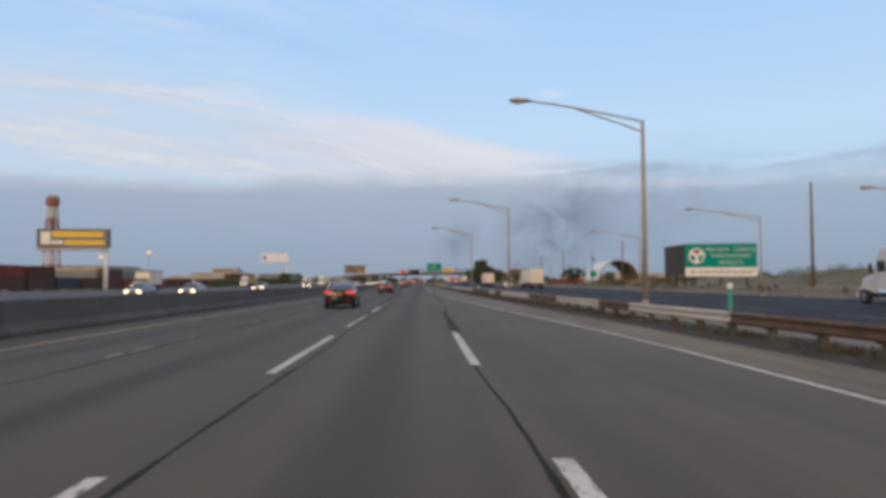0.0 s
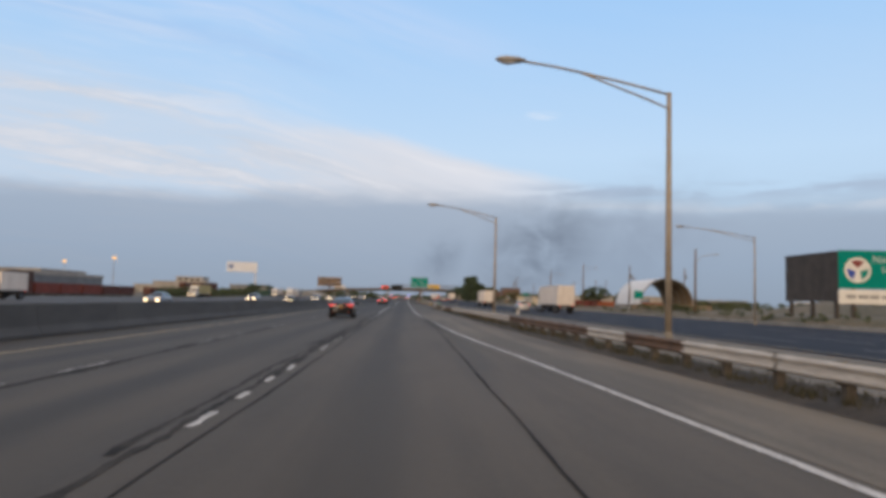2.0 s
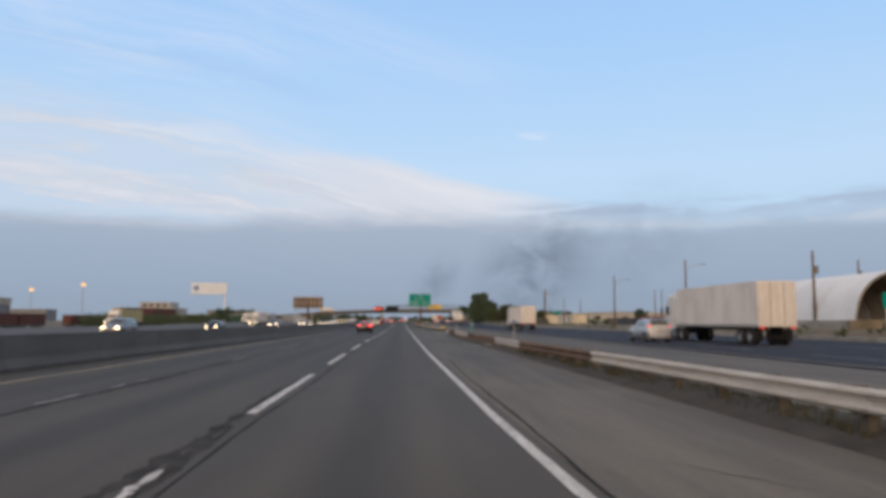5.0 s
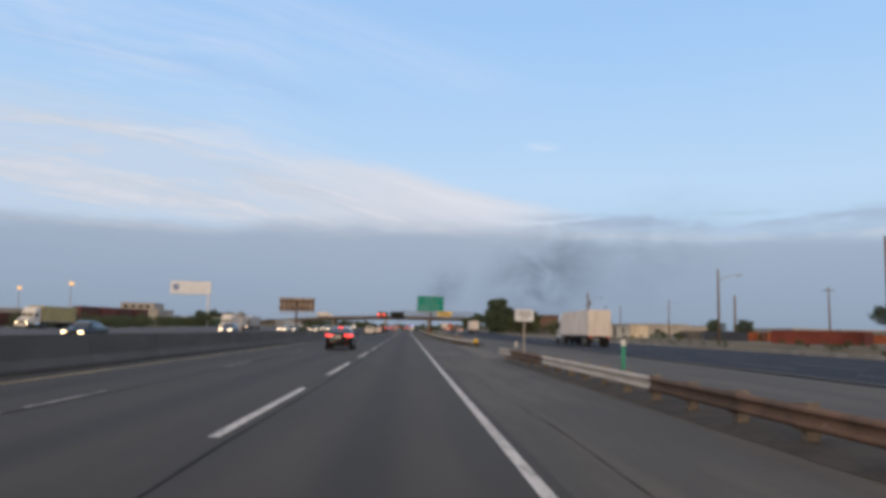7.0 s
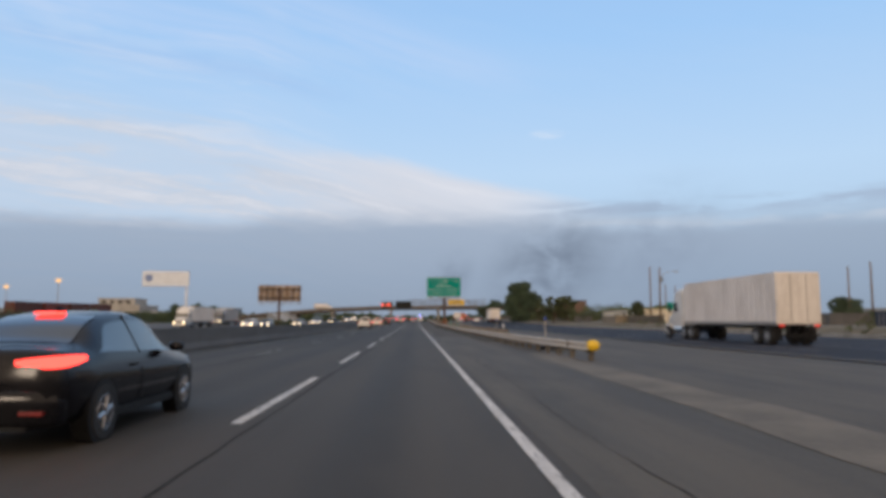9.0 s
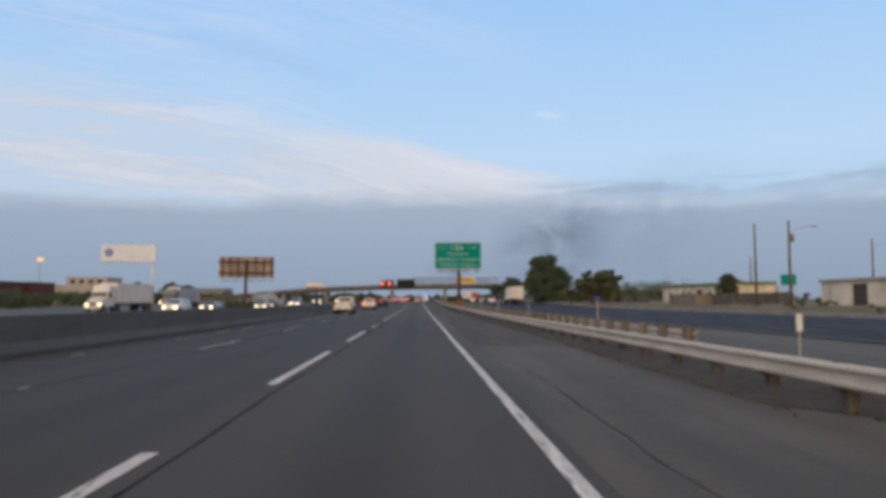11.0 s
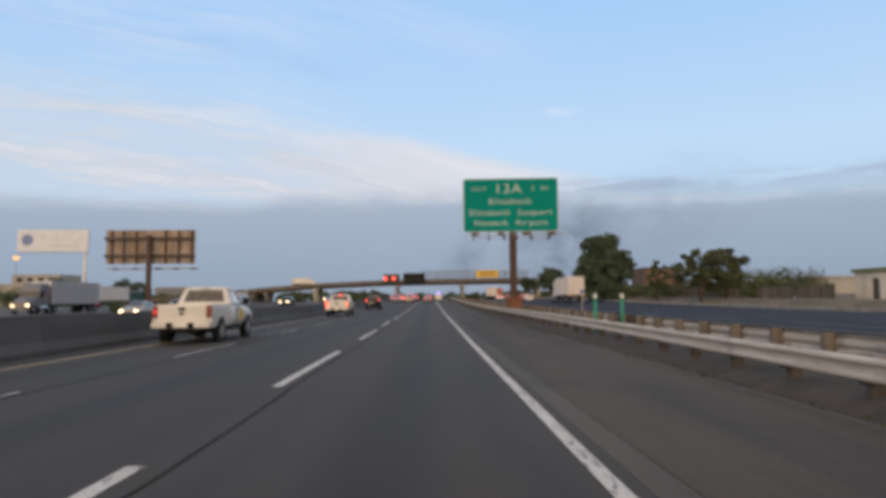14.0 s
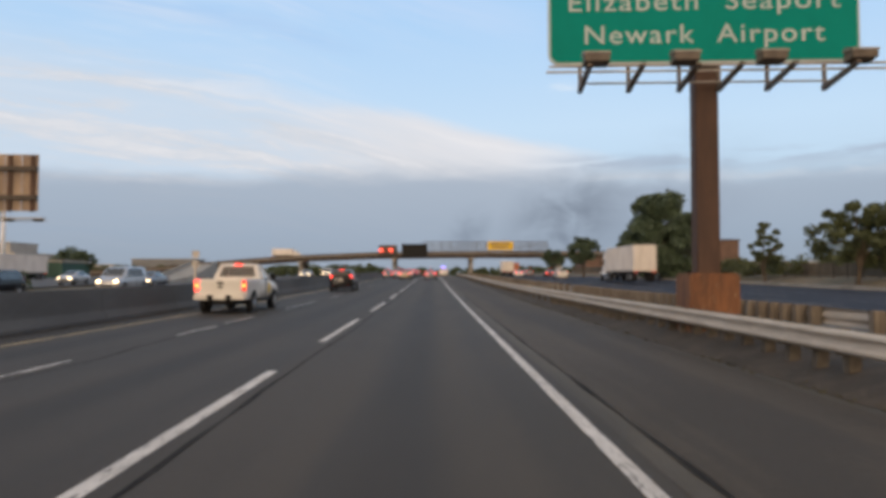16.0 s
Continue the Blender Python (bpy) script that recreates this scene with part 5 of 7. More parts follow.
part("cabinet", Shape().box(-3.6, 3.6, -0.5, 0, 0, 3.6), BLACK, matrix_sign, bevel=0.05)
part("hood", Shape().box(-3.7, 3.7, -0.8, -0.5, 3.4, 3.62), BLACK, matrix_sign)
signals = thing("lane_signal", "two lit red lane signals in a dark housing", "signal", pose(-12.0, 486.97, 7.2))
part("housing", Shape().box(-2.6, 2.6, -0.3, 0, 0.0, 2.7), DARK_BROWN, signals, bevel=0.04)
for x in (-2.0, 0.7):
    part("signal_lamp", Shape().tube((x, -0.36, 1.3), (x, -0.3, 1.3), 0.58, 0.58, 16), RED_SIGNAL, signals)
warn = thing("advisory_sign", "plain yellow advisory panel on the overpass railing", "road sign", pose(19.6, 487.0, 8.5))
part("panel", Shape().prism_y(rounded(7.2, 2.4, 0.12), -0.08, 0), SIGN_YELLOW, warn, at=pose(0, 0, 1.25))
for z, w in ((1.75, 5.4), (0.85, 4.6)):
    part("print_bar", Shape().box(-w / 2, w / 2, -0.1, -0.08, z - 0.2, z + 0.2), TAN_WALL, warn)
ramp = Shape()
for a, b in zip(cuts[:9], cuts[1:10]):
    ramp.loft([[(x, deck_y(x) - 14, 0), (x, deck_y(x) + 12, 0), (x, deck_y(x) + 12, deck_z(x) - 0.1), (x, deck_y(x) - 1.2, deck_z(x) - 0.1)] for x in (a, b)])
solid("ramp_embankment", ramp, EARTH, "earth embankment carrying the ramp up to the overpass", "embankment", kind="structure")
slip_road = thing("slip_road", "pale concrete slip road with low parapets climbing to the overpass", "ramp", kind="structure")


def slip_at(u):
    """Centre and deck height of the slip road, from the outer lanes up to the bridge."""
    return -35.2 - 27.0 * u ** 1.15, 374 + 110 * u, -0.05 + 4.7 * ease(u * 0.9)


slip, walls = Shape(), [Shape(), Shape()]
for i in range(16):
    rows = [slip_at(w) for w in (i / 16, (i + 1) / 16)]
    slip.loft([[(x - 3.0, y, -0.4), (x + 3.0, y, -0.4), (x + 3.0, y, z), (x - 3.0, y, z)] for x, y, z in rows])
    for wall, dx in zip(walls, (-3.15, 3.15)):
        wall.loft([[(x + dx - 0.15, y, -0.4), (x + dx + 0.15, y, -0.4), (x + dx + 0.15, y, z + 0.8), (x + dx - 0.15, y, z + 0.8)] for x, y, z in rows])
part("deck", slip, CONCRETE, slip_road)
for wall in walls:
    part("parapet", wall, CONCRETE, slip_road, "pale concrete parapet")

# ---- vehicles ----
# Each stands on z = 0 with its tail at y = 0 and its nose towards +y.


def wheel(parent, x, y, r, w, side, dark=False):
    """A wheel on the side (+1 right, -1 left): tyre and rim with spokes."""
    hub = part("wheel", Shape().lathe_x([(-w / 2, r * 0.55), (-w / 2, r * 0.93), (-w * 0.32, r), (w * 0.32, r), (w / 2, r * 0.93), (w / 2, r * 0.55)], 24), RUBBER, parent, "black rubber tyre", smooth=False, at=pose(x, y, r))
    face = side * w / 2
    rim = Shape().lathe_x([(face - side * 0.06, r * 0.60), (face - side * 0.01, r * 0.64), (face + side * 0.005, r * 0.60), (face - side * 0.02, r * 0.52), (face - side * 0.05, r * 0.50)], 24)
    for i in range(6):
        a = i * math.pi / 3 + 0.3
        rim.tube((face - side * 0.015, 0, 0), (face - side * 0.015, math.cos(a) * r * 0.55, math.sin(a) * r * 0.55), 0.045, 0.03, 6)
    rim.tube((face - side * 0.04, 0, 0), (face + side * 0.005, 0, 0), 0.06, 0.05, 10)
    part("rim", rim, BLACK if dark else RIM, hub)
    return hub


def body_rings(stations):
    rings = []
    for y, hw, zb, zt in stations:
        h = zt - zb
        half = [(0.0, zb), (hw * 0.86, zb), (hw * 0.97, zb + h * 0.22), (hw, zb + h * 0.48), (hw * 0.985, zb + h * 0.72), (hw * 0.93, zb + h * 0.91), (hw * 0.74, zt), (0.0, zt + 0.015)]
        rings.append([(x, y, z) for x, z in half] + [(-x, y, z) for x, z in reversed(half[1:-1])])
    return rings


CAR_KINDS = {
    # lines: y, shoulder height, roof height, roof half width and body half width as shares of hw, underside
    "sedan": dict(length=4.53, hw=0.89, belt=0.97, glass=((0.60, 1.36), (0.86, 3.12), (2.42, 3.30)), top=1.50, lines=(
        (0.00, 0.92, 0.985, 0.66, 0.80, 0.46), (0.05, 0.99, 1.055, 0.74, 0.89, 0.36), (0.18, 1.02, 1.085, 0.77, 0.95, 0.28), (0.50, 1.02, 1.10, 0.78, 0.99, 0.24), (0.70, 1.00, 1.17, 0.75, 1.0, 0.22), (1.00, 0.99, 1.33, 0.71, 1.0, 0.21),
        (1.40, 0.97, 1.445, 0.67, 1.0, 0.20), (1.90, 0.95, 1.50, 0.655, 1.0, 0.20), (2.40, 0.94, 1.485, 0.66, 1.0, 0.20), (2.80, 0.93, 1.39, 0.69, 1.0, 0.20), (3.20, 0.92, 1.13, 0.73, 1.0, 0.20), (3.45, 0.90, 0.99, 0.79, 1.0, 0.20), (3.90, 0.84, 0.93, 0.78, 0.99, 0.21), (4.25, 0.76, 0.83, 0.74, 0.93, 0.23), (4.45, 0.66, 0.72, 0.66, 0.82, 0.27), (4.53, 0.56, 0.60, 0.55, 0.68, 0.34))),
    "suv": dict(length=4.6, hw=0.93, belt=1.10, glass=((0.10, 0.46), (0.50, 3.10), (2.72, 3.34)), top=1.70, lines=(
        (0.00, 1.00, 1.06, 0.70, 0.86, 0.48), (0.08, 1.09, 1.20, 0.78, 0.95, 0.38), (0.25, 1.10, 1.50, 0.78, 0.98, 0.30), (0.50, 1.10, 1.66, 0.76, 1.0, 0.27), (1.20, 1.08, 1.70, 0.74, 1.0, 0.25), (2.20, 1.06, 1.69, 0.74, 1.0, 0.25), (2.70, 1.04, 1.60, 0.74, 1.0, 0.25), (3.20, 1.02, 1.26, 0.77, 1.0, 0.25), (3.45, 1.00, 1.10, 0.81, 1.0, 0.25), (4.00, 0.95, 1.03, 0.80, 0.99, 0.26), (4.35, 0.85, 0.92, 0.74, 0.93, 0.28), (4.52, 0.72, 0.78, 0.66, 0.82, 0.33), (4.60, 0.60, 0.66, 0.55, 0.70, 0.40))),
    "van": dict(length=5.2, hw=0.98, belt=1.12, glass=((0.10, 0.30), (0.50, 4.00), (3.55, 4.25)), top=1.95, lines=(
        (0.00, 1.02, 1.10, 0.80, 0.90, 0.48), (0.07, 1.12, 1.30, 0.86, 0.96, 0.38), (0.20, 1.12, 1.75, 0.86, 0.99, 0.30), (0.40, 1.12, 1.92, 0.84, 1.0, 0.27), (1.50, 1.11, 1.95, 0.83, 1.0, 0.25), (2.80, 1.09, 1.94, 0.83, 1.0, 0.25), (3.50, 1.07, 1.84, 0.82, 1.0, 0.25), (4.00, 1.05, 1.45, 0.82, 1.0, 0.25), (4.35, 1.02, 1.15, 0.82, 1.0, 0.25), (4.80, 0.93, 1.00, 0.78, 0.97, 0.26), (5.10, 0.78, 0.84, 0.70, 0.88, 0.32), (5.20, 0.62, 0.68, 0.58, 0.74, 0.40))),
}


def car_section(lines, hw, y):
    """Right half of the body's outline at y, from the keel over the side to the roof's ridge, with smooth lines between the stations."""
    i = max(k for k in range(len(lines) - 1) if lines[k][0] <= y + 1e-9)
    p0, p1, p2, p3 = lines[max(i - 1, 0)], lines[i], lines[i + 1], lines[min(i + 2, len(lines) - 1)]
    u = (y - p1[0]) / (p2[0] - p1[0])
    out = []
    for j in range(1, 6):
        m1 = (p2[j] - p0[j]) / max(p2[0] - p0[0], 0.05) * (p2[0] - p1[0])
        m2 = (p3[j] - p1[j]) / max(p3[0] - p1[0], 0.05) * (p2[0] - p1[0])
        out.append((2 * u ** 3 - 3 * u ** 2 + 1) * p1[j] + (u ** 3 - 2 * u ** 2 + u) * m1 + (3 * u ** 2 - 2 * u ** 3) * p2[j] + (u ** 3 - u ** 2) * m2)
    belt, roof, rw, w, zb = out
    w *= hw
    rim = roof - min(0.07, (roof - belt) * 0.45)
    return [(0.0, zb), (0.80 * w, zb), (0.95 * w, zb + 0.10), (w, zb + (belt - zb) * 0.42), (0.995 * w, zb + (belt - zb) * 0.72), (0.935 * w, belt), (rw * w, rim), (rw * w * 0.80, roof - 0.012), (0.0, roof)]


def stations(lines, y0, y1, gap=0.09):
    n = max(2, int((y1 - y0) / gap))
    return sorted({round(y0 + (y1 - y0) * i / n, 4) for i in range(n + 1)} | {l[0] for l in lines if y0 < l[0] < y1})


def car(kind, paint, label, at, tail=TAIL_ON, heads=False, group="", centre_light=False, plate=None):
    k = CAR_KINDS[kind]
    ln, hw, belt, lines, top = k["length"], k["hw"], k["belt"], k["lines"], k["top"]
    c = thing("car", label, "car", at, group)
    rings = []
    for y in stations(lines, 0.0, ln, 0.16):
        half = car_section(lines, hw, min(y, ln - 1e-6))
        rings.append([(x, y, z) for x, z in half] + [(-x, y, z) for x, z in reversed(half[1:-1])])
    part("body", Shape().loft(rings), paint, c, smooth=True)
    (r0, r1), (s0, s1), (f0, f1) = k["glass"]
    for nm, y0, y1 in (("rear_window", r0, r1), ("windscreen", f0, f1)):
        rows = []
        for y in stations(lines, y0, y1):
            h = car_section(lines, hw, y)
            rows.append([(-h[7][0] * 1.10, y, h[7][1] + 0.001), (-h[7][0] * 0.6, y, (h[7][1] + h[8][1]) / 2 + 0.012), (0, y, h[8][1] + 0.010), (h[7][0] * 0.6, y, (h[7][1] + h[8][1]) / 2 + 0.012), (h[7][0] * 1.10, y, h[7][1] + 0.001)])
        part(nm, Shape().loft(rows, closed=False), GLASS_DARK, c, smooth=True)
    for s in (-1, 1):
        rows = []
        for y in stations(lines, s0, s1):
            h = car_section(lines, hw, y)
            e = ease(min((y - s0) / 0.5, (s1 - y) / 0.6, 1.0))
            lo, hi = h[5], h[6]
            up = 0.12 + 0.76 * e
            rows.append([(s * (lo[0] + (hi[0] - lo[0]) * u + 0.007), y, lo[1] + (hi[1] - lo[1]) * u) for u in (0.06, 0.06 + (up - 0.06) / 2, up)])
        part("side_window", Shape().loft(rows, closed=False), GLASS_DARK, c, smooth=True)
        ym = (s0 + s1) / 2
        h = car_section(lines, hw, ym)
        part("pillar", Shape().tube((s * (h[5][0] - 0.022), ym + 0.03, h[5][1]), (s * (h[6][0] - 0.022), ym - 0.03, h[6][1]), 0.036, 0.036, 6), BLACK, c)
        part("mirror", Shape().blob((s * (hw + 0.09), f1 - 0.32, belt + 0.03), (0.12, 0.07, 0.08)), paint, c, smooth=True)
        part("door_seam", Shape().box(s * (hw + 0.001) - 0.004, s * (hw + 0.001) + 0.004, ym - 0.01, ym + 0.01, 0.36, belt - 0.2), BLACK, c)
        part("door_handle", Shape().box(s * (hw - 0.008) - 0.015, s * (hw - 0.008) + 0.015, ym - 0.34, ym - 0.16, belt - 0.17, belt - 0.135), paint, c)
        part("side_skirt", Shape().box(min(s * hw * 0.9, s * hw * 0.99), max(s * hw * 0.9, s * hw * 0.99), 1.25, ln - 1.3, 0.22, 0.33), BLACK, c, bevel=0.02)
        r = 0.325 if kind == "sedan" else 0.36
        for y in (0.88, ln - 0.90):
            part("wheel_arch", Shape().lathe_x([(s * (hw - 0.20), r + 0.055), (s * (hw + 0.004), r + 0.055), (s * (hw + 0.004), 0.02)], 24, (0, y, r)), BLACK, c)
            wheel(c, s * (hw - 0.085), y, r, 0.21, s)
        if kind == "sedan":
            # wraps round the corner of the body, thin towards the lid and along the flank
            light, inner = Shape(), []
            for x, yy, lo, hi in ((0.36, -0.020, 0.905, 0.955), (0.48, -0.024, 0.880, 0.975), (0.62, -0.020, 0.872, 0.990), (0.735, 0.008, 0.870, 1.000), (0.820, 0.095, 0.880, 1.005), (0.868, 0.26, 0.905, 1.005), (0.888, 0.42, 0.940, 0.995)):
                inner.append([(s * x, yy, lo), (s * (x + 0.008), yy - 0.012, lo + (hi - lo) * 0.45), (s * (x - 0.012), yy + 0.014, hi), (s * (x - 0.08), yy + 0.10, hi - 0.01), (s * (x - 0.08), yy + 0.10, lo + 0.01)])
            light.loft(inner)
        else:
            light = Shape().loft([[(s * x, yy, z) for x, yy, z in ((hw * 0.64, -0.005 + d, belt - 0.20), (hw * 0.90, 0.06 + d, belt - 0.20), (hw * 0.93, 0.12 + d, belt + 0.02), (hw * 0.86, 0.10 + d, belt + 0.16), (hw * 0.72, 0.06 + d, belt + 0.10), (hw * 0.66, 0.02 + d, belt - 0.06))] for d in (0.0, 0.10)])
        lamp = part("tail_light", light, tail, c, "red tail light")
        if kind == "sedan":
            part("reversing_lens", Shape().loft([[(s * 0.42, -0.032 + d, 0.885), (s * 0.62, -0.030 + d, 0.868), (s * 0.62, -0.034 + d, 0.898), (s * 0.44, -0.036 + d, 0.905)] for d in (0.0, 0.03)]), LAMP_OFF, lamp)
        part("reflector", Shape().box(min(s * 0.44, s * 0.68), max(s * 0.44, s * 0.68), -0.06, 0.0, 0.40, 0.44), REFLECTOR, c)
        # lit headlights are swollen beyond the lens to take in their glare
        hd = Shape().blob((s * hw * 0.66, ln - 0.16, belt - 0.34), (0.20, 0.16, 0.13) if heads else (0.16, 0.14, 0.09))
        part("headlight", hd, HEAD_ON if heads else LAMP_OFF, c, "headlight", smooth=True)
    low = [(-hw * 0.93, 0.16), (-hw * 0.86, 0.03), (-hw * 0.62, -0.04), (hw * 0.62, -0.04), (hw * 0.86, 0.03), (hw * 0.93, 0.16), (hw * 0.8, 0.35), (-hw * 0.8, 0.35)]
    part("rear_bumper", Shape().loft([[(x * q, y + (0.02 if q < 1 else 0), z) for x, y in low] for q, z in ((0.95, 0.26), (0.99, 0.34), (1.0, 0.48), (1.0, 0.58), (0.965, 0.645))]), paint, c, smooth=True)
    part("lower_valance", Shape().box(-hw * 0.58, hw * 0.58, -0.03, 0.2, 0.23, 0.30), BLACK, c, bevel=0.02)
    pz = belt - (0.205 if kind == "sedan" else 0.32)
    pl = part("number_plate", Shape().box(-0.155, 0.155, -0.035, 0.02, pz, pz + 0.15), plate or LAMP_OFF, c)
    part("print_bar", Shape().box(-0.11, 0.11, -0.039, -0.035, pz + 0.06, pz + 0.095), BAR_PLATE, pl)
    part("badge", Shape().prism_y([(0.085 * math.cos(i * 0.52), pz + 0.215 + 0.035 * math.sin(i * 0.52)) for i in range(12)], -0.025, 0.06), CHROME, c)
    part("grille", Shape().box(-hw * 0.42, hw * 0.42, ln - 0.06, ln + 0.012, 0.42, 0.56), BLACK, c)
    if centre_light:
        part("brake_light", Shape().box(-0.16, 0.16, r1 - 0.10, r1 + 0.02, top - 0.05, top - 0.02), tail, c)
    if kind == "sedan":
        part("antenna", Shape().loft([[(-0.03, 1.5, top - 0.03), (0.03, 1.5, top - 0.03), (0.03, 1.7, top - 0.03), (-0.03, 1.7, top - 0.03)], [(-0.01, 1.48, top + 0.05), (0.01, 1.48, top + 0.05), (0.01, 1.53, top + 0.05), (-0.01, 1.53, top + 0.05)]]), BLACK, c)
    return c


def pickup(at, label, lit=True):
    p = thing("pickup_truck", label, "pickup", at, group="white pickups")
    W = 0.96
    # bed: two sides, floor, tailgate
    for s in (-1, 1):
        out = [(s * W * 0.97, 0.52), (s * W, 0.75), (s * W, 1.16), (s * W * 0.985, 1.28), (s * W * 0.90, 1.28), (s * W * 0.88, 0.70), (s * W * 0.88, 0.52)]
        part("bed_side", Shape().prism_y(out, 0.05, 2.05), WHITE_PAINT, p, bevel=0.012)
    part("bed_floor", Shape().box(-0.88, 0.88, 0.08, 2.05, 0.58, 0.66), WHITE_PAINT, p)
    gate = part("tailgate", Shape().prism_x([(0.03, 0.60), (0.0, 0.66), (0.0, 1.22), (0.03, 1.28), (0.09, 1.28), (0.09, 0.60)], -0.78, 0.78), WHITE_PAINT, p, "white tailgate", bevel=0.012)
    part("gate_handle", Shape().box(-0.11, 0.11, -0.012, 0.0, 1.08, 1.18), BLACK, gate)
    part("badge", Shape().prism_y([(0.09 * math.cos(i * 0.52), 0.98 + 0.045 * math.sin(i * 0.52)) for i in range(12)], -0.01, 0.0), BLACK, gate)
    part("front_bulkhead", Shape().box(-0.88, 0.88, 1.98, 2.05, 0.6, 1.26), WHITE_PAINT, p)
    # cab
    cab = [(2.12, W * 0.985, 0.50, 1.28), (2.3, W, 0.48, 1.29), (3.3, W, 0.48, 1.27), (4.0, W, 0.48, 1.25), (4.4, W, 0.50, 1.22), (4.95, W * 0.985, 0.52, 1.15), (5.25, W * 0.95, 0.55, 1.05), (5.38, W * 0.86, 0.60, 0.92)]
    part("cab_body", Shape().loft(body_rings(cab)), WHITE_PAINT, p, smooth=True)
    foot = [(-0.86, 2.18), (0.86, 2.18), (0.88, 3.85), (0.76, 4.08), (-0.76, 4.08), (-0.88, 3.85)]
    head = [(-0.68, 2.40), (0.68, 2.40), (0.68, 3.25), (0.58, 3.35), (-0.58, 3.35), (-0.68, 3.25)]
    for i, nm in ((0, "rear_window"), (1, "side_window"), (2, "side_window"), (3, "windscreen"), (4, "side_window"), (5, "side_window")):
        j = (i + 1) % 6
        part(nm, Shape().loft([[(*foot[i], 1.24), (*foot[j], 1.24)], [(*head[i], 1.80), (*head[j], 1.80)]], closed=False), GLASS, p)
    roof = Shape().loft([[(x * s, (y - 2.85) * s + 2.85, z) for x, y in head] for s, z in ((1.05, 1.76), (1.05, 1.81), (0.98, 1.87), (0.6, 1.89), (0.2, 1.895))])
    part("roof", roof, WHITE_PAINT, p, smooth=True)
    for f, h, w in ((0, 0, 0.11), (1, 1, 0.11), (2, 2, 0.05), (5, 5, 0.05)):
        part("pillar", Shape().tube((foot[f][0] * 0.99, foot[f][1] + 0.02, 1.24), (head[h][0] * 0.99, head[h][1] + 0.02, 1.80), w, w * 0.8, 8), WHITE_PAINT, p)
    part("rear_window_sill", Shape().box(-0.86, 0.86, 2.13, 2.24, 1.22, 1.36), WHITE_PAINT, p, bevel=0.02)
    for s in (-1, 1):
        part("pillar", Shape().tube((s * 0.865, 2.9, 1.24), (s * 0.68, 2.87, 1.80), 0.05, 0.045, 6), WHITE_PAINT, p)
        part("mirror", Shape().box(s * 1.08 - 0.11, s * 1.08 + 0.11, 3.68, 3.80, 1.24, 1.48), BLACK, p, bevel=0.03)
        part("mirror_arm", Shape().tube((s * 0.89, 3.76, 1.27), (s * 1.06, 3.74, 1.32), 0.03), BLACK, p)
        part("door_seam", Shape().box(s * 0.961 - 0.004, s * 0.961 + 0.004, 2.9, 2.92, 0.56, 1.22), BLACK, p)
        part("door_handle", Shape().box(s * 0.97 - 0.015, s * 0.97 + 0.015, 2.98, 3.18, 1.08, 1.13), BLACK, p)
        part("door_sticker", Shape().box(s * 0.964 - 0.002, s * 0.964 + 0.002, 3.3, 3.72, 0.70, 1.10), SIGN_YELLOW, p, "yellow square door sticker")
        tl = part("tail_light", Shape().box(min(s * 0.78, s * 0.95), max(s * 0.78, s * 0.95), 0.0, 0.12, 0.84, 1.24), (BRAKE_ON if s < 0 else TAIL_ON) if lit else REFLECTOR, p, "tall tail light", bevel=0.015)
        part("signal_lens", Shape().box(min(s * 0.80, s * 0.935), max(s * 0.80, s * 0.935), -0.006, 0.0, 0.98, 1.1), SIGNAL_ON if lit else TRAILER_ON if s < 0 else REFLECTOR, tl)
        part("headlight", Shape().box(min(s * 0.6, s * 0.9), max(s * 0.6, s * 0.9), 5.24, 5.36, 0.76, 0.98), LAMP_OFF, p, bevel=0.02)
        for y in (1.1, 4.45):
            part("wheel_arch", Shape().lathe_x([(s * 0.78, 0.47), (s * 0.966, 0.47), (s * 0.966, 0.02)], 24, (0, y, 0.40)), BLACK, p)
            wheel(p, s * 0.86, y, 0.39, 0.25, s)
        part("running_board", Shape().box(min(s * 0.78, s * 0.94), max(s * 0.78, s * 0.94), 2.3, 3.8, 0.40, 0.50), BLACK, p)
    bump = part("rear_bumper", Shape().box(-0.94, 0.94, -0.16, 0.06, 0.52, 0.70), WHITE_PAINT, p, "white step bumper", bevel=0.025)
    part("number_plate", Shape().box(-0.16, 0.16, -0.18, -0.16, 0.54, 0.68), SIGN_WHITE, bump)
    for s in (-1, 1):
        part("bumper_pad", Shape().box(s * 0.34 - 0.10, s * 0.34 + 0.10, -0.172, -0.16, 0.53, 0.69), BLACK, bump)
    part("brake_light", Shape().box(-0.14, 0.14, 2.28, 2.38, 1.82, 1.88), BRAKE_ON if lit else LAMP_OFF, p, "high brake light")
    part("chassis", Shape().box(-0.45, -0.3, 0.1, 5.1, 0.38, 0.52).box(0.3, 0.45, 0.1, 5.1, 0.38, 0.52), BLACK, p)
    part("axle", Shape().tube((-0.85, 1.1, 0.38), (0.85, 1.1, 0.38), 0.06).blob((0, 1.1, 0.38), (0.16, 0.2, 0.16)), BLACK, p)
    part("spare_wheel", Shape().lathe_x([(-0.1, 0.2), (-0.1, 0.34), (0.1, 0.34), (0.1, 0.2)], 20), RUBBER, p, at=pose(0, 0.45, 0.44, 0, 90))
    return p


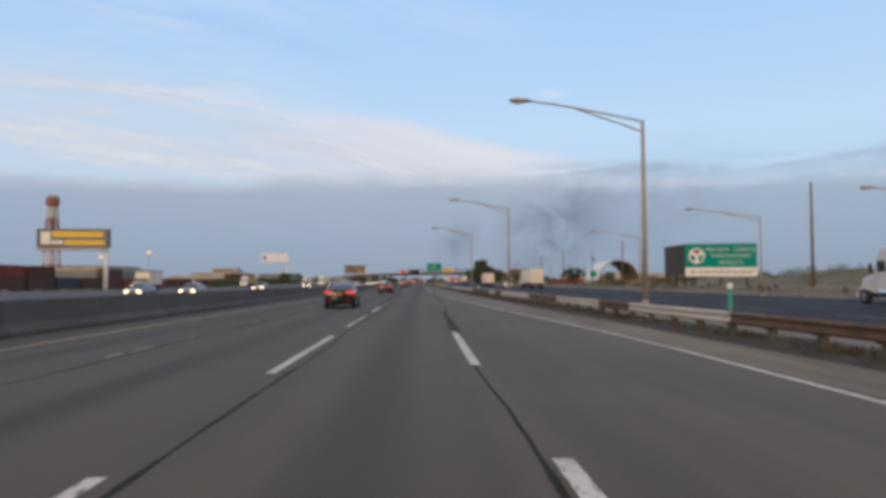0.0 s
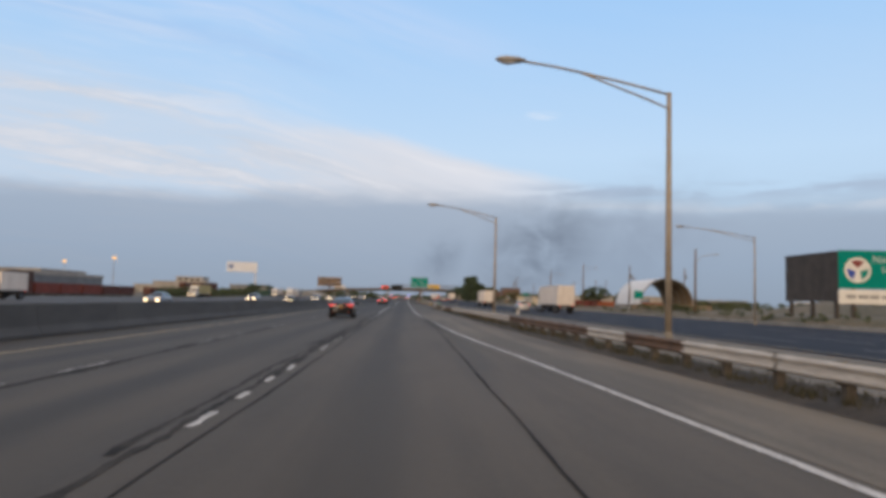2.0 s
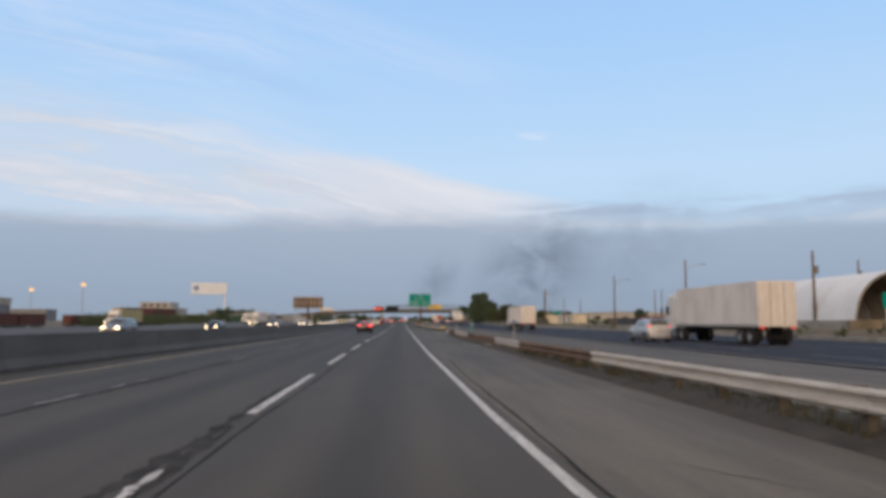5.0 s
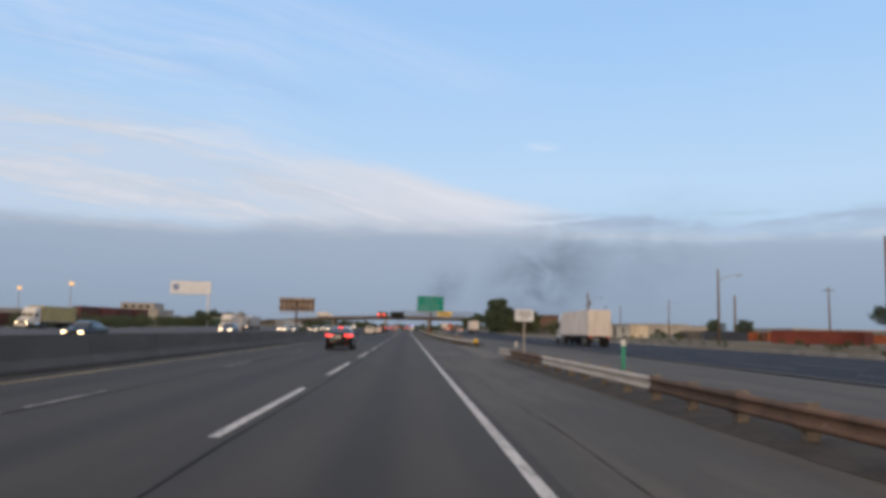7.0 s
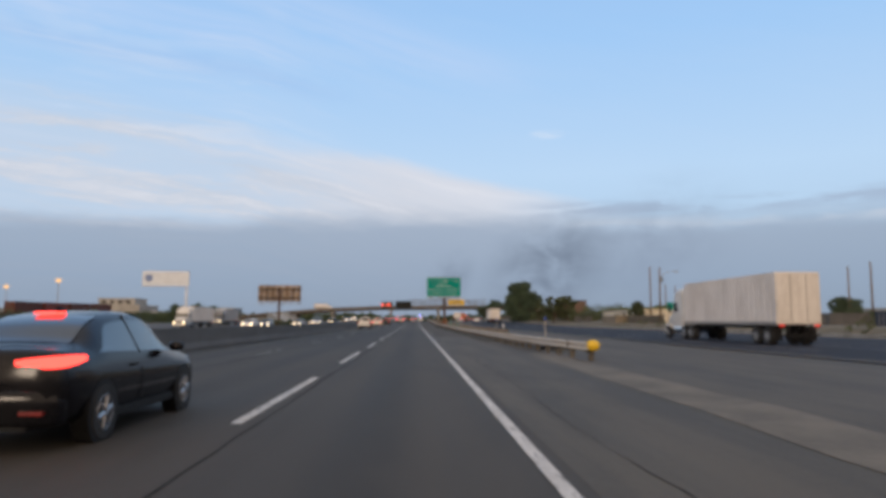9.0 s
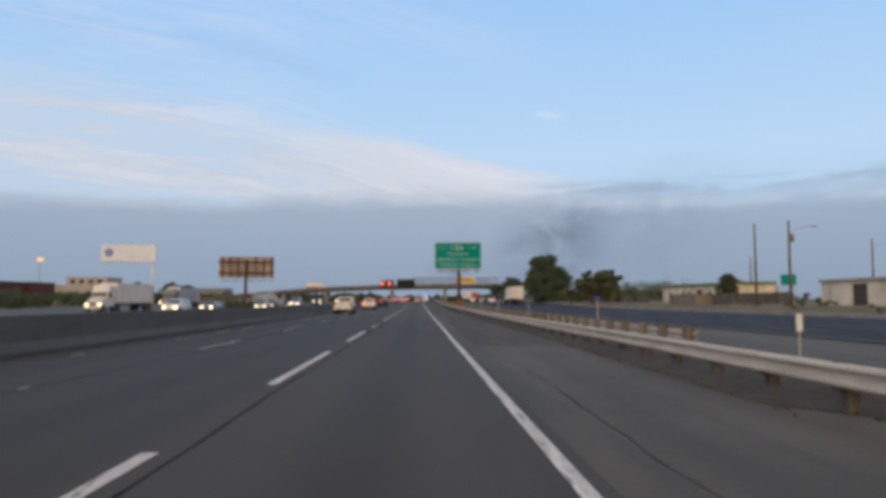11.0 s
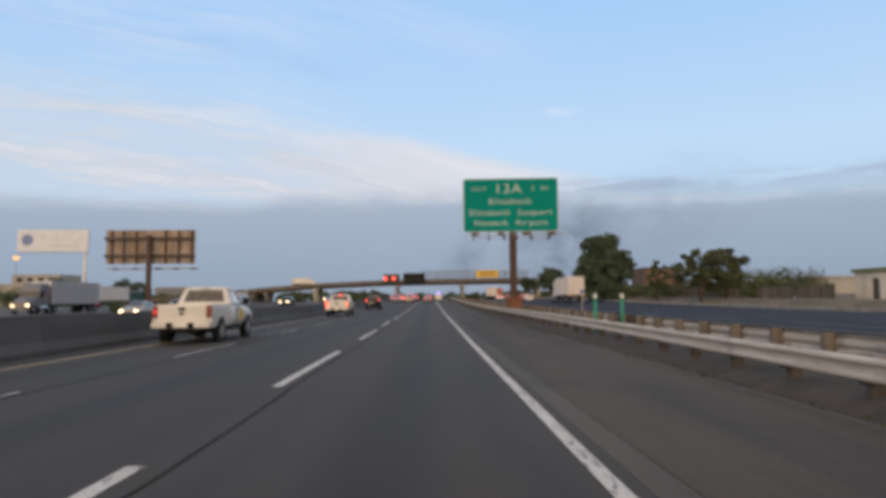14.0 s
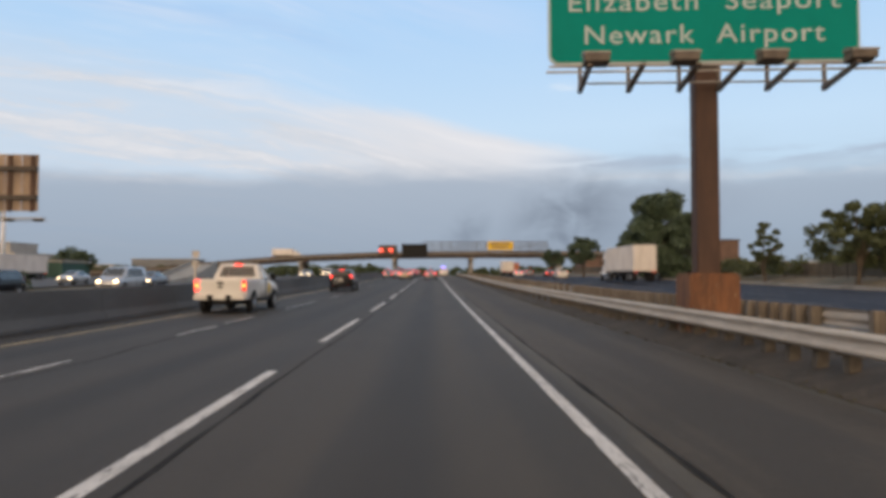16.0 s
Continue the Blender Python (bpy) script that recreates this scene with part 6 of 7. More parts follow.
def trailer_parts(t, y0, y1, box, height=4.05, tandem=True):
    """A box trailer: body with ribs, rear doors, underframe and wheels."""
    b = part("box", Shape().box(-1.27, 1.27, y0, y1, 1.15, height), box, t, bevel=0.03)
    n = int((y1 - y0) / 0.61)
    for s in (-1, 1):
        ribs = Shape()
        for i in range(1, n):
            yy = y0 + (y1 - y0) * i / n
            ribs.box(s * 1.285 - 0.015, s * 1.285 + 0.015, yy - 0.03, yy + 0.03, 1.2, height - 0.08)
        tagged(part("side_ribs", ribs, box, b), kind="stuff")
        part("bottom_rail", Shape().box(s * 1.28 - 0.02, s * 1.28 + 0.02, y0, y1, 1.12, 1.30), ALU, b)
        part("rear_door", Shape().box(min(s * 0.02, s * 1.20), max(s * 0.02, s * 1.20), y0 - 0.04, y0, 1.25, height - 0.1), box, b)
        part("door_bar", Shape().tube((s * 0.45, y0 - 0.07, 1.25), (s * 0.45, y0 - 0.07, height - 0.1), 0.02), ALU, b)
        part("tail_light", Shape().box(s * 1.0 - 0.14, s * 1.0 + 0.14, y0 - 0.05, y0, 1.03, 1.15), TRAILER_ON, b)
    part("bumper", Shape().box(-1.15, 1.15, y0, y0 + 0.1, 0.50, 0.60).box(-0.7, -0.6, y0, y0 + 0.1, 0.55, 1.15).box(0.6, 0.7, y0, y0 + 0.1, 0.55, 1.15), BLACK, t)
    part("underframe", Shape().box(-0.5, -0.38, y0 + 0.2, y1, 0.92, 1.15).box(0.38, 0.5, y0 + 0.2, y1, 0.92, 1.15), BLACK, t)
    for yy in ((y0 + 1.2, y0 + 2.5) if tandem else (y0 + 1.4,)):
        for s in (-1, 1):
            wheel(t, s * 1.02, yy, 0.50, 0.46, s)
    for s in (-1, 1):
        part("mud_flap", Shape().box(s * 0.975 - 0.225, s * 0.975 + 0.225, y0 + 0.45, y0 + 0.47, 0.25, 1.0), BLACK, t)


def tractor_parts(t, y0, paint, heads=False):
    """A long-nosed tractor unit whose frame begins at y0."""
    part("frame", Shape().box(-0.5, -0.38, y0, y0 + 5.6, 0.7, 0.95).box(0.38, 0.5, y0, y0 + 5.6, 0.7, 0.95), BLACK, t)
    cab = Shape().loft([[(-w, y, zb), (w, y, zb), (w, y, zt - 0.2), (w * 0.9, y, zt), (-w * 0.9, y, zt), (-w, y, zt - 0.2)] for y, w, zb, zt in ((y0 + 2.0, 1.15, 0.75, 3.55), (y0 + 2.2, 1.2, 0.7, 3.75), (y0 + 3.3, 1.2, 0.7, 3.70), (y0 + 3.9, 1.18, 0.7, 3.05), (y0 + 4.25, 1.12, 0.7, 2.25), (y0 + 4.35, 1.08, 0.7, 1.95), (y0 + 5.6, 0.88, 0.72, 1.72), (y0 + 5.95, 0.80, 0.74, 1.60), (y0 + 6.05, 0.72, 0.76, 1.45))])
    c = part("cab", cab, paint, t, "tall sleeper cab", bevel=0.05)
    part("windscreen", Shape().loft([[(-1.05, y0 + 3.97 + d, 2.72), (1.05, y0 + 3.97 + d, 2.72), (1.0, y0 + 4.28 + d, 2.1), (-1.0, y0 + 4.28 + d, 2.1)] for d in (0.04, 0.08)]), GLASS, c)
    part("grille", Shape().box(-0.5, 0.5, y0 + 6.02, y0 + 6.08, 0.85, 1.4), CHROME, c)
    part("bumper", Shape().box(-1.15, 1.15, y0 + 5.85, y0 + 6.15, 0.38, 0.72), paint, t, bevel=0.05)
    for s in (-1, 1):
        part("side_window", Shape().box(s * 1.205 - 0.01, s * 1.205 + 0.01, y0 + 3.0, y0 + 3.75, 2.05, 2.75), GLASS, c)
        part("fender", Shape().box(s * 1.0 - 0.18, s * 1.0 + 0.18, y0 + 4.6, y0 + 5.8, 0.85, 1.15), paint, t, bevel=0.08)
        part("headlight", Shape().blob((s * 0.88, y0 + 5.95, 1.0), (0.17, 0.10, 0.13)), HEAD_ON if heads else LAMP_OFF, t, "headlight", smooth=True)
        part("mirror", Shape().box(s * 1.42 - 0.08, s * 1.42 + 0.08, y0 + 4.1, y0 + 4.2, 2.0, 2.6), BLACK, t)
        part("fuel_tank", Shape().tube((s * 0.95, y0 + 2.2, 0.75), (s * 0.95, y0 + 3.7, 0.75), 0.30, 0.30, 14), CHROME, t)
        wheel(t, s * 1.05, y0 + 5.2, 0.50, 0.30, s)
        for yy in (y0 + 0.6, y0 + 1.9):
            wheel(t, s * 1.0, yy, 0.50, 0.50, s)


def semi(label, at, box, cab_paint, length=13.5, heads=False, group=""):
    t = thing("semi_truck", label, "truck", at, group)
    trailer_parts(t, 0.0, length, box)
    tractor_parts(t, length - 1.5, cab_paint, heads)
    return t


def box_truck(label, at, box, paint, heads=False, group="", height=3.5):
    t = thing("box_truck", label, "truck", at, group)
    trailer_parts(t, 0.0, 6.0, box, height, False)
    cab = Shape().loft([[(-w, y, 0.6), (w, y, 0.6), (w, y, zt - 0.12), (w * 0.9, y, zt), (-w * 0.9, y, zt), (-w, y, zt - 0.12)] for y, w, zt in ((6.1, 1.05, 2.35), (7.1, 1.05, 2.35), (7.6, 1.03, 1.75), (8.3, 0.95, 1.55), (8.5, 0.9, 1.3))])
    part("cab", cab, paint, t, bevel=0.05)
    part("windscreen", Shape().loft([[(-0.9, 7.15 + d, 2.25), (0.9, 7.15 + d, 2.25), (0.9, 7.58 + d, 1.78), (-0.9, 7.58 + d, 1.78)] for d in (0.04, 0.08)]), GLASS, t)
    part("bumper", Shape().box(-1.05, 1.05, 8.4, 8.65, 0.4, 0.7), BLACK, t, bevel=0.03)
    for s in (-1, 1):
        part("headlight", Shape().blob((s * 0.75, 8.48, 0.95), (0.17, 0.10, 0.13)), HEAD_ON if heads else LAMP_OFF, t, "headlight", smooth=True)
        wheel(t, s * 0.95, 7.5, 0.45, 0.28, s)
    return t


# the two that run beside the camera, then the traffic ahead
car("sedan", BLACK_PAINT, "black sedan with lit red tail lights in the next lane", pose(-4.0, 87.2, 0), TAIL_ON, centre_light=False, plate=PLATE_YELLOW, group="black sedans")
car("sedan", BLACK_PAINT, "black sedan with lit red tail lights and a yellow plate", pose(-4.05, 36.9, 0), TAIL_ON, centre_light=False, plate=PLATE_YELLOW, group="black sedans")
pickup(pose(-7.4, 318.5, rise(320.5)), "white pickup truck with an open bed and lit tail lights")
pickup(pose(-7.5, 282.0, rise(284.0)), "white pickup truck with an open bed and unlit tail lights", False)


def ahead(kind, paint, label, x, y, tail):
    return car(kind, paint, label, pose(x, y, rise(y + 2), math.degrees(math.atan2(rise(y + 3) - rise(y), 3))), tail, group="traffic ahead", centre_light=tail is BRAKE_ON)


ahead("sedan", BLACK_PAINT, "black sedan with lit brake lights on open road ahead", -3.9, 178.5, BRAKE_ON)
ahead("suv", BLACK_PAINT, "black sport utility car with lit tail lights", -6.6, 346.0, BRAKE_ON)
ahead("sedan", GREY_PAINT, "dark sedan with lit tail lights", 0.15, 396.0, BRAKE_ON)
ahead("sedan", TAN_PAINT, "tan sedan with lit brake lights", -3.9, 402.0, BRAKE_ON)
ahead("suv", RED_PAINT, "dark red sport utility car with lit brake lights", -4.0, 428.0, BRAKE_ON)
ahead("sedan", SILVER_PAINT, "silver sedan with lit brake lights", -7.2, 436.0, BRAKE_ON)
for k, (kind, paint, x, y) in enumerate((("sedan", GREY_PAINT, -7.2, 412), ("suv", SILVER_PAINT, -3.9, 418), ("sedan", RED_PAINT, 0.1, 424), ("suv", BLUE_PAINT, -7.3, 450), ("sedan", SILVER_PAINT, 0.2, 462), ("suv", WHITE_PAINT, -3.9, 472), ("sedan", BLUE_PAINT, -7.2, 484), ("suv", GREY_PAINT, -3.8, 492), ("sedan", WHITE_PAINT, 18.5, 436), ("suv", GREY_PAINT, 22.5, 448))):
    word = {GREY_PAINT: "grey", SILVER_PAINT: "silver", RED_PAINT: "dark red", BLUE_PAINT: "dark blue", WHITE_PAINT: "white"}[paint]
    ahead(kind, paint, word + (" sedan" if kind == "sedan" else " sport utility car") + " with lit brake lights in dense traffic", x, y, BRAKE_ON)
patrol = ahead("van", WHITE_PAINT, "white van with lit tail lights and a blue beacon bar", 2.9, 446.0, BRAKE_ON)
part("beacon_bar", Shape().box(-0.6, 0.6, 1.9, 2.2, 1.94, 2.14), BLUE_ON, patrol, "lit blue beacon bar", bevel=0.03)
ahead("sedan", BLUE_PAINT, "dark blue sedan with lit brake lights", -3.8, 455.0, BRAKE_ON)
ahead("suv", BLACK_PAINT, "black sport utility car with lit brake lights", -7.3, 468.0, BRAKE_ON)
ahead("sedan", GREY_PAINT, "grey sedan with lit tail lights", 0.2, 478.0, BRAKE_ON)
ahead("suv", SILVER_PAINT, "silver sport utility car on the neighbouring carriageway", 19.3, 143.0, TAIL_ON)
ahead("sedan", RED_PAINT, "red sedan on the neighbouring carriageway", 24.0, 430.0, BRAKE_ON)
ahead("suv", WHITE_PAINT, "white sport utility car on the neighbouring carriageway", 21.5, 404.0, TAIL_ON)
car("van", WHITE_PAINT, "white van parked on the dirt ground beside the mound", pose(73.0, 153.5, land(71, 155), 0, 0, 60), REFLECTOR, group="parked cars")
semi("white semi-trailer truck on the neighbouring carriageway", pose(23.7, 368.0, rise(374) + 0.25), TRUCK_WHITE, TRUCK_WHITE, 11.5, group="trucks ahead")
semi("white semi-trailer truck with a long-nosed cab", pose(30.8, 23.6, 0.02), TRUCK_WHITE, WHITE_PAINT, 13.5, group="trucks ahead")
semi("white semi-trailer truck with lit tail lights on the neighbouring carriageway", pose(21.8, 208.5, 0.03), TRUCK_WHITE, WHITE_PAINT, 13.0, group="trucks ahead")
semi("white semi-trailer truck with a plain box trailer beside the verge", pose(24.2, 136.0, 0.03), TRUCK_WHITE, WHITE_PAINT, 13.0, group="trucks ahead")
box_truck("pale box truck far ahead", pose(18.0, 452.0, rise(452) + 0.02), TRUCK_WHITE, WHITE_PAINT, group="trucks ahead")
box_truck("orange-fronted box truck far ahead", pose(21.5, 470.0, rise(470) + 0.02), surf("orange_paint", (0.45, 0.13, 0.04), (0.36, 0.10, 0.03), 0.5, 0, 0.5, 8, 0.0), WHITE_PAINT, group="trucks ahead")


def oncoming(kind, paint, label, x, y):
    """A car on the opposite carriageway, nose towards -y at y."""
    car(kind, paint, label, pose(x, y + CAR_KINDS[kind]["length"], rise(y), 0, 0, 180), REFLECTOR, True, "oncoming traffic")


def oncoming_truck(maker, label, x, y, box, paint, length):
    if maker is semi:
        semi(label, pose(x, y + length + 4.6, rise(y), 0, 0, 180), box, paint, length, True, "oncoming trucks")
    else:
        box_truck(label, pose(x, y + 8.6, rise(y), 0, 0, 180), box, paint, True, "oncoming trucks")


YELLOW_BOX = surf("container_pale_yellow", (0.46, 0.40, 0.19), (0.37, 0.32, 0.15), 0.6, 0.1, 0.6, 6, 0.05, stretch=(1, 1, 0.5))
oncoming("sedan", GREY_PAINT, "grey sedan in the oncoming lanes", -28.0, 66.0)
for k, (kind, paint, x, y) in enumerate((("sedan", GREY_PAINT, -24, 70), ("sedan", GREY_PAINT, -26.5, 112), ("suv", GREY_PAINT, -26.5, 160), ("sedan", BLACK_PAINT, -24, 185), ("suv", BLUE_PAINT, -24, 228), ("suv", WHITE_PAINT, -26.5, 284), ("sedan", GREY_PAINT, -26.5, 297), ("sedan", TAN_PAINT, -24, 316), ("van", SILVER_PAINT, -24, 345), ("suv", BLACK_PAINT, -26.5, 333), ("sedan", GREY_PAINT, -26.5, 357), ("suv", BLACK_PAINT, -24, 376), ("sedan", SILVER_PAINT, -24, 425), ("van", WHITE_PAINT, -24, 451), ("sedan", TAN_PAINT, -26.5, 440), ("suv", GREY_PAINT, -26.5, 470))):
    shade = {GREY_PAINT: "grey", BLUE_PAINT: "dark blue", SILVER_PAINT: "silver", BLACK_PAINT: "black", WHITE_PAINT: "white", TAN_PAINT: "tan"}[paint]
    word = {"sedan": "sedan", "suv": "sport utility car", "van": "van"}[kind]
    oncoming(kind, paint, shade + " " + word + " with lit headlights in the oncoming lanes", x, y)
oncoming("sedan", SILVER_PAINT, "silver sedan parked beyond the oncoming lanes", -41.0, 371.0)
oncoming_truck(box_truck, "white box truck with lit headlights in the outer lanes", -50.0, 121.0, TRUCK_WHITE, TAN_PAINT, 6)
oncoming_truck(semi, "white-cabbed semi truck with a pale yellow container", -66.0, 256.0, YELLOW_BOX, WHITE_PAINT, 12.5)
oncoming_truck(semi, "white semi truck with lit headlights in the outer lanes", -44.0, 304.0, TRUCK_WHITE, WHITE_PAINT, 13.5)
oncoming_truck(semi, "semi truck with a pale blue-grey trailer", -48.0, 342.0, SILVER_PAINT, GREY_PAINT, 12.5)
oncoming_truck(semi, "semi truck with a long white trailer", -66.0, 392.0, TRUCK_WHITE, WHITE_PAINT, 14.0)
box_truck("white truck crossing on the overpass", pose(-46.0, 494.5, deck_z(-43) + 1.0, 0, 0, -90), TRUCK_WHITE, WHITE_PAINT, height=3.0)

# ---- yards and buildings beyond the roads ----


def container(label, x, y, z, turn, material, length=12.2, height=2.7):
    """A corrugated steel freight container with posts and doors."""
    c = thing("freight_container", label, "container", pose(x, y, z, 0, 0, turn), "stacked containers")
    wall = Shape()
    n = int(length / 0.30)
    for s in (-1, 1):
        pts = []
        for i in range(n + 1):
            yy = length * i / n
            pts.append((s * (1.20 if i % 2 else 1.165), yy))
        for (xa, ya), (xb, yb) in zip(pts, pts[1:]):
            wall.face((xa, ya, 0.12), (xb, yb, 0.12), (xb, yb, height - 0.1), (xa, ya, height - 0.1))
    wall.box(-1.16, 1.16, 0.03, 0.06, 0.1, height - 0.08).box(-1.16, 1.16, length - 0.06, length - 0.03, 0.1, height - 0.08).box(-1.18, 1.18, 0, length, height - 0.1, height - 0.04)
    part("wall", wall, material, c)
    rails = Shape()
    for s in (-1, 1):
        rails.box(s * 1.2 - 0.05, s * 1.2 + 0.05, 0, length, 0.0, 0.15).box(s * 1.2 - 0.05, s * 1.2 + 0.05, 0, length, height - 0.12, height)
        for y0 in (0, length - 0.15):
            rails.box(s * 1.17 - 0.07, s * 1.17 + 0.07, y0, y0 + 0.15, 0, height)
    part("frame", rails, material, c)
    for s in (-1, 1):
        part("lock_bar", Shape().tube((s * 0.4, 0.0, 0.2), (s * 0.4, 0.0, height - 0.2), 0.03, 0.03, 6), ALU, c)
    return c


BOX_COLOURS = [surf(n, c, tuple(v * 0.7 for v in c), 0.75, 0.1, 0.6, 6, 0.1, rand=0.1) for n, c in (
    ("container_oxide", (0.115, 0.036, 0.026)), ("container_brown", (0.090, 0.046, 0.034)), ("container_red", (0.20, 0.045, 0.030)),
    ("container_blue", (0.035, 0.050, 0.085)), ("container_grey", (0.11, 0.11, 0.115)), ("container_orange", (0.30, 0.085, 0.035)))]
BOX_NAMES = ["oxide red", "brown", "red", "dark blue", "grey", "orange-red"]
rnd = random.Random(11)


def flat_wagon(x, y, z, turn):
    """A low rail wagon that carries one container."""
    w = thing("flat_wagon", "dark steel rail wagon under a container", "rail wagon", pose(x, y, z, 0, 0, turn), "rail wagons")
    part("frame", Shape().box(-1.2, 1.2, -0.3, 12.5, 0.65, 0.95), DARK_BROWN, w)
    for yy in (1.4, 3.0, 9.2, 10.8):
        part("axle", Shape().tube((-0.8, yy, 0.42), (-0.7, yy, 0.42), 0.42, 0.42, 14).tube((0.7, yy, 0.42), (0.8, yy, 0.42), 0.42, 0.42, 14).tube((-0.8, yy, 0.42), (0.8, yy, 0.42), 0.08), DARK_BROWN, w)


for i in range(21):
    y = 112 + i * 13.3
    if i == 13:
        continue
    k = rnd.choice([0, 0, 1, 2, 0, 1, 3, 2])
    x = -95.0
    flat_wagon(x, y, land(x, y) - 0.05, 0)
    container(BOX_NAMES[k] + " freight container on a rail wagon", x, y, land(x, y) + 0.9, 0, BOX_COLOURS[k])
    if rnd.random() < 0.25:
        k = rnd.choice([0, 1, 2, 3])
        container(BOX_NAMES[k] + " freight container stacked on another", x, y + 0.1, land(x, y) + 3.6, 0, BOX_COLOURS[k])
for x, y, turn, k, ln in ((40.6, 206.2, -142.8, 2, 9.0), (56.0, 238.0, -95, 5, 7.0), (45.5, 236.0, -100, 3, 6.1), (52.5, 240.0, -88, 5, 3.0), (69.0, 241.0, -88, 5, 12.2), (48.0, 250.0, -80, 4, 9.2), (60.0, 262.0, -86, 1, 12.2)):
    container(BOX_NAMES[k] + " freight container behind the verge", x, y, land(x, y) - 0.2, turn, BOX_COLOURS[k], ln, 1.6)


def building(name, label, x0, x1, y0, y1, z0, h, wall, roof=None, openings=(), roof_h=0.35, turn=0):
    """A block with thick walls, a projecting roof edge and doors or windows in the face towards the road's start (-y).
    openings: (x, width, sill, top, dark)."""
    b = thing(name, label, "building", pose(x0, y0, z0, 0, 0, turn) if turn == 0 else pose(x0, y1, z0, 0, 0, turn))
    w, d = (x1 - x0, y1 - y0) if turn == 0 else (y1 - y0, x1 - x0)
    cuts = sorted({0.0, w, *[o[0] for o in openings], *[o[0] + o[1] for o in openings]})
    s = Shape()
    for a, c in zip(cuts, cuts[1:]):
        hole = [o for o in openings if o[0] <= a + 1e-6 and c <= o[0] + o[1] + 1e-6]
        if hole:
            if hole[0][2] > 0:
                s.box(a, c, 0, 0.25, 0, hole[0][2])
            s.box(a, c, 0, 0.25, hole[0][3], h)
        else:
            s.box(a, c, 0, 0.25, 0, h)
    s.box(0, 0.25, 0.25, d, 0, h).box(w - 0.25, w, 0.25, d, 0, h).box(0.25, w - 0.25, d - 0.25, d, 0, h)
    part("wall", s, wall, b)
    part("roof", Shape().box(-0.25, w + 0.25, -0.25, d + 0.25, h, h + roof_h), roof or GREY_WALL, b)
    for x, ow, sill, top, m in openings:
        part("door" if sill == 0 else "window", Shape().box(x + 0.04, x + ow - 0.04, 0.12, 0.18, sill, top), m, b)
    return b


building("low_building", "low cream-coloured building with a mossy roof edge", 44.0, 49.5, 301.0, 329.0, 0.7, 2.95, CREAM_WALL, ROOF_GREEN,
         ((2.6, 1.2, 0, 2.3, DARK_BROWN), (8.5, 1.2, 1.0, 2.2, BLACK), (11.0, 1.2, 1.0, 2.2, BLACK), (14.5, 2.4, 0, 2.4, DARK_BROWN), (19.0, 1.2, 1.0, 2.2, BLACK), (23.5, 1.6, 1.0, 2.2, BLACK)), 0.35, -90)
solid("block_wall", Shape().box(39.4, 39.7, 303.2, 313.0, 0.6, 2.35).box(39.7, 43.9, 303.2, 303.5, 0.6, 2.35), TAN_WALL, "tan concrete-block screen wall", "wall")
building("white_shed", "pale stained shed building beside the verge", 43.0, 46.5, 263.0, 279.0, 0.7, 2.6, CREAM_WALL, PALE_WALL, ((5.0, 2.4, 0, 2.3, DARK_BROWN), (11.0, 1.4, 1.1, 2.1, BLACK)), 0.25, -90)
building("brick_building", "tall plain brown brick building behind the trees", 59.5, 70.0, 448.0, 460.0, 0.0, 9.4, BRICK_WALL, DARK_BROWN, (), 0.2)
building("warehouse", "grey metal-clad warehouse with a pale band under the roof", -146.0, -112.0, 240.0, 300.0, -0.6, 6.4, GREY_WALL, PALE_WALL, ((4.0, 5.0, 0, 4.2, BLACK), (14.0, 5.0, 0, 4.2, BLACK)), 1.0)
building("warehouse", "pale warehouse far behind the containers", -200.0, -150.0, 330.0, 370.0, -0.6, 9.5, PALE_WALL, PALE_WALL, ((6.0, 5.0, 0, 4.5, BLACK),), 1.0)
building("office_block", "stepped pale office building on the horizon", -172.0, -136.0, 520.0, 545.0, -0.4, 8.6, PALE_WALL, PALE_WALL, tuple((2.0 + i * 4.0, 2.6, 3.0, 4.6, BLACK) for i in range(8)), 0.8)
building("office_block", "pale upper storey of an office building", -158.0, -140.0, 524.0, 540.0, 9.0, 3.0, PALE_WALL, PALE_WALL, tuple((1.6 + i * 4.0, 2.4, 0.8, 2.2, BLACK) for i in range(4)), 0.5)
building("shed", "green-sided shed beyond the oncoming lanes", -104.0, -78.0, 440.0, 452.0, -0.4, 4.6, surf("green_sheet_wall", (0.03, 0.09, 0.07), (0.022, 0.066, 0.052), 0.6, 0.1, 0.4, 4, 0.1), PALE_WALL, ((4.0, 3.0, 0, 3.0, BLACK),), 0.4)
for x0, x1, y, h, m in ((-420, -330, 760, 11, GREY_WALL), (-300, -240, 820, 9, PALE_WALL), (90, 104, 420, 4.0, PALE_WALL), (120, 140, 470, 5.0, PALE_WALL), (96, 106, 300, 3.0, PALE_WALL), (128, 150, 330, 3.4, GREY_WALL), (180, 260, 700, 8, PALE_WALL), (60, 78, 560, 7, BRICK_WALL), (-150, -120, 640, 9, GREY_WALL)):
    building("far_building", "plain low industrial building on the horizon", x0, x1, y, y + 20, land(x0, y) - 0.3, h, m, PALE_WALL, tuple((3 + i * 7.0, 3.0, 1.0, 2.6, BLACK) for i in range(int((x1 - x0) / 7) - 1)), 0.4)

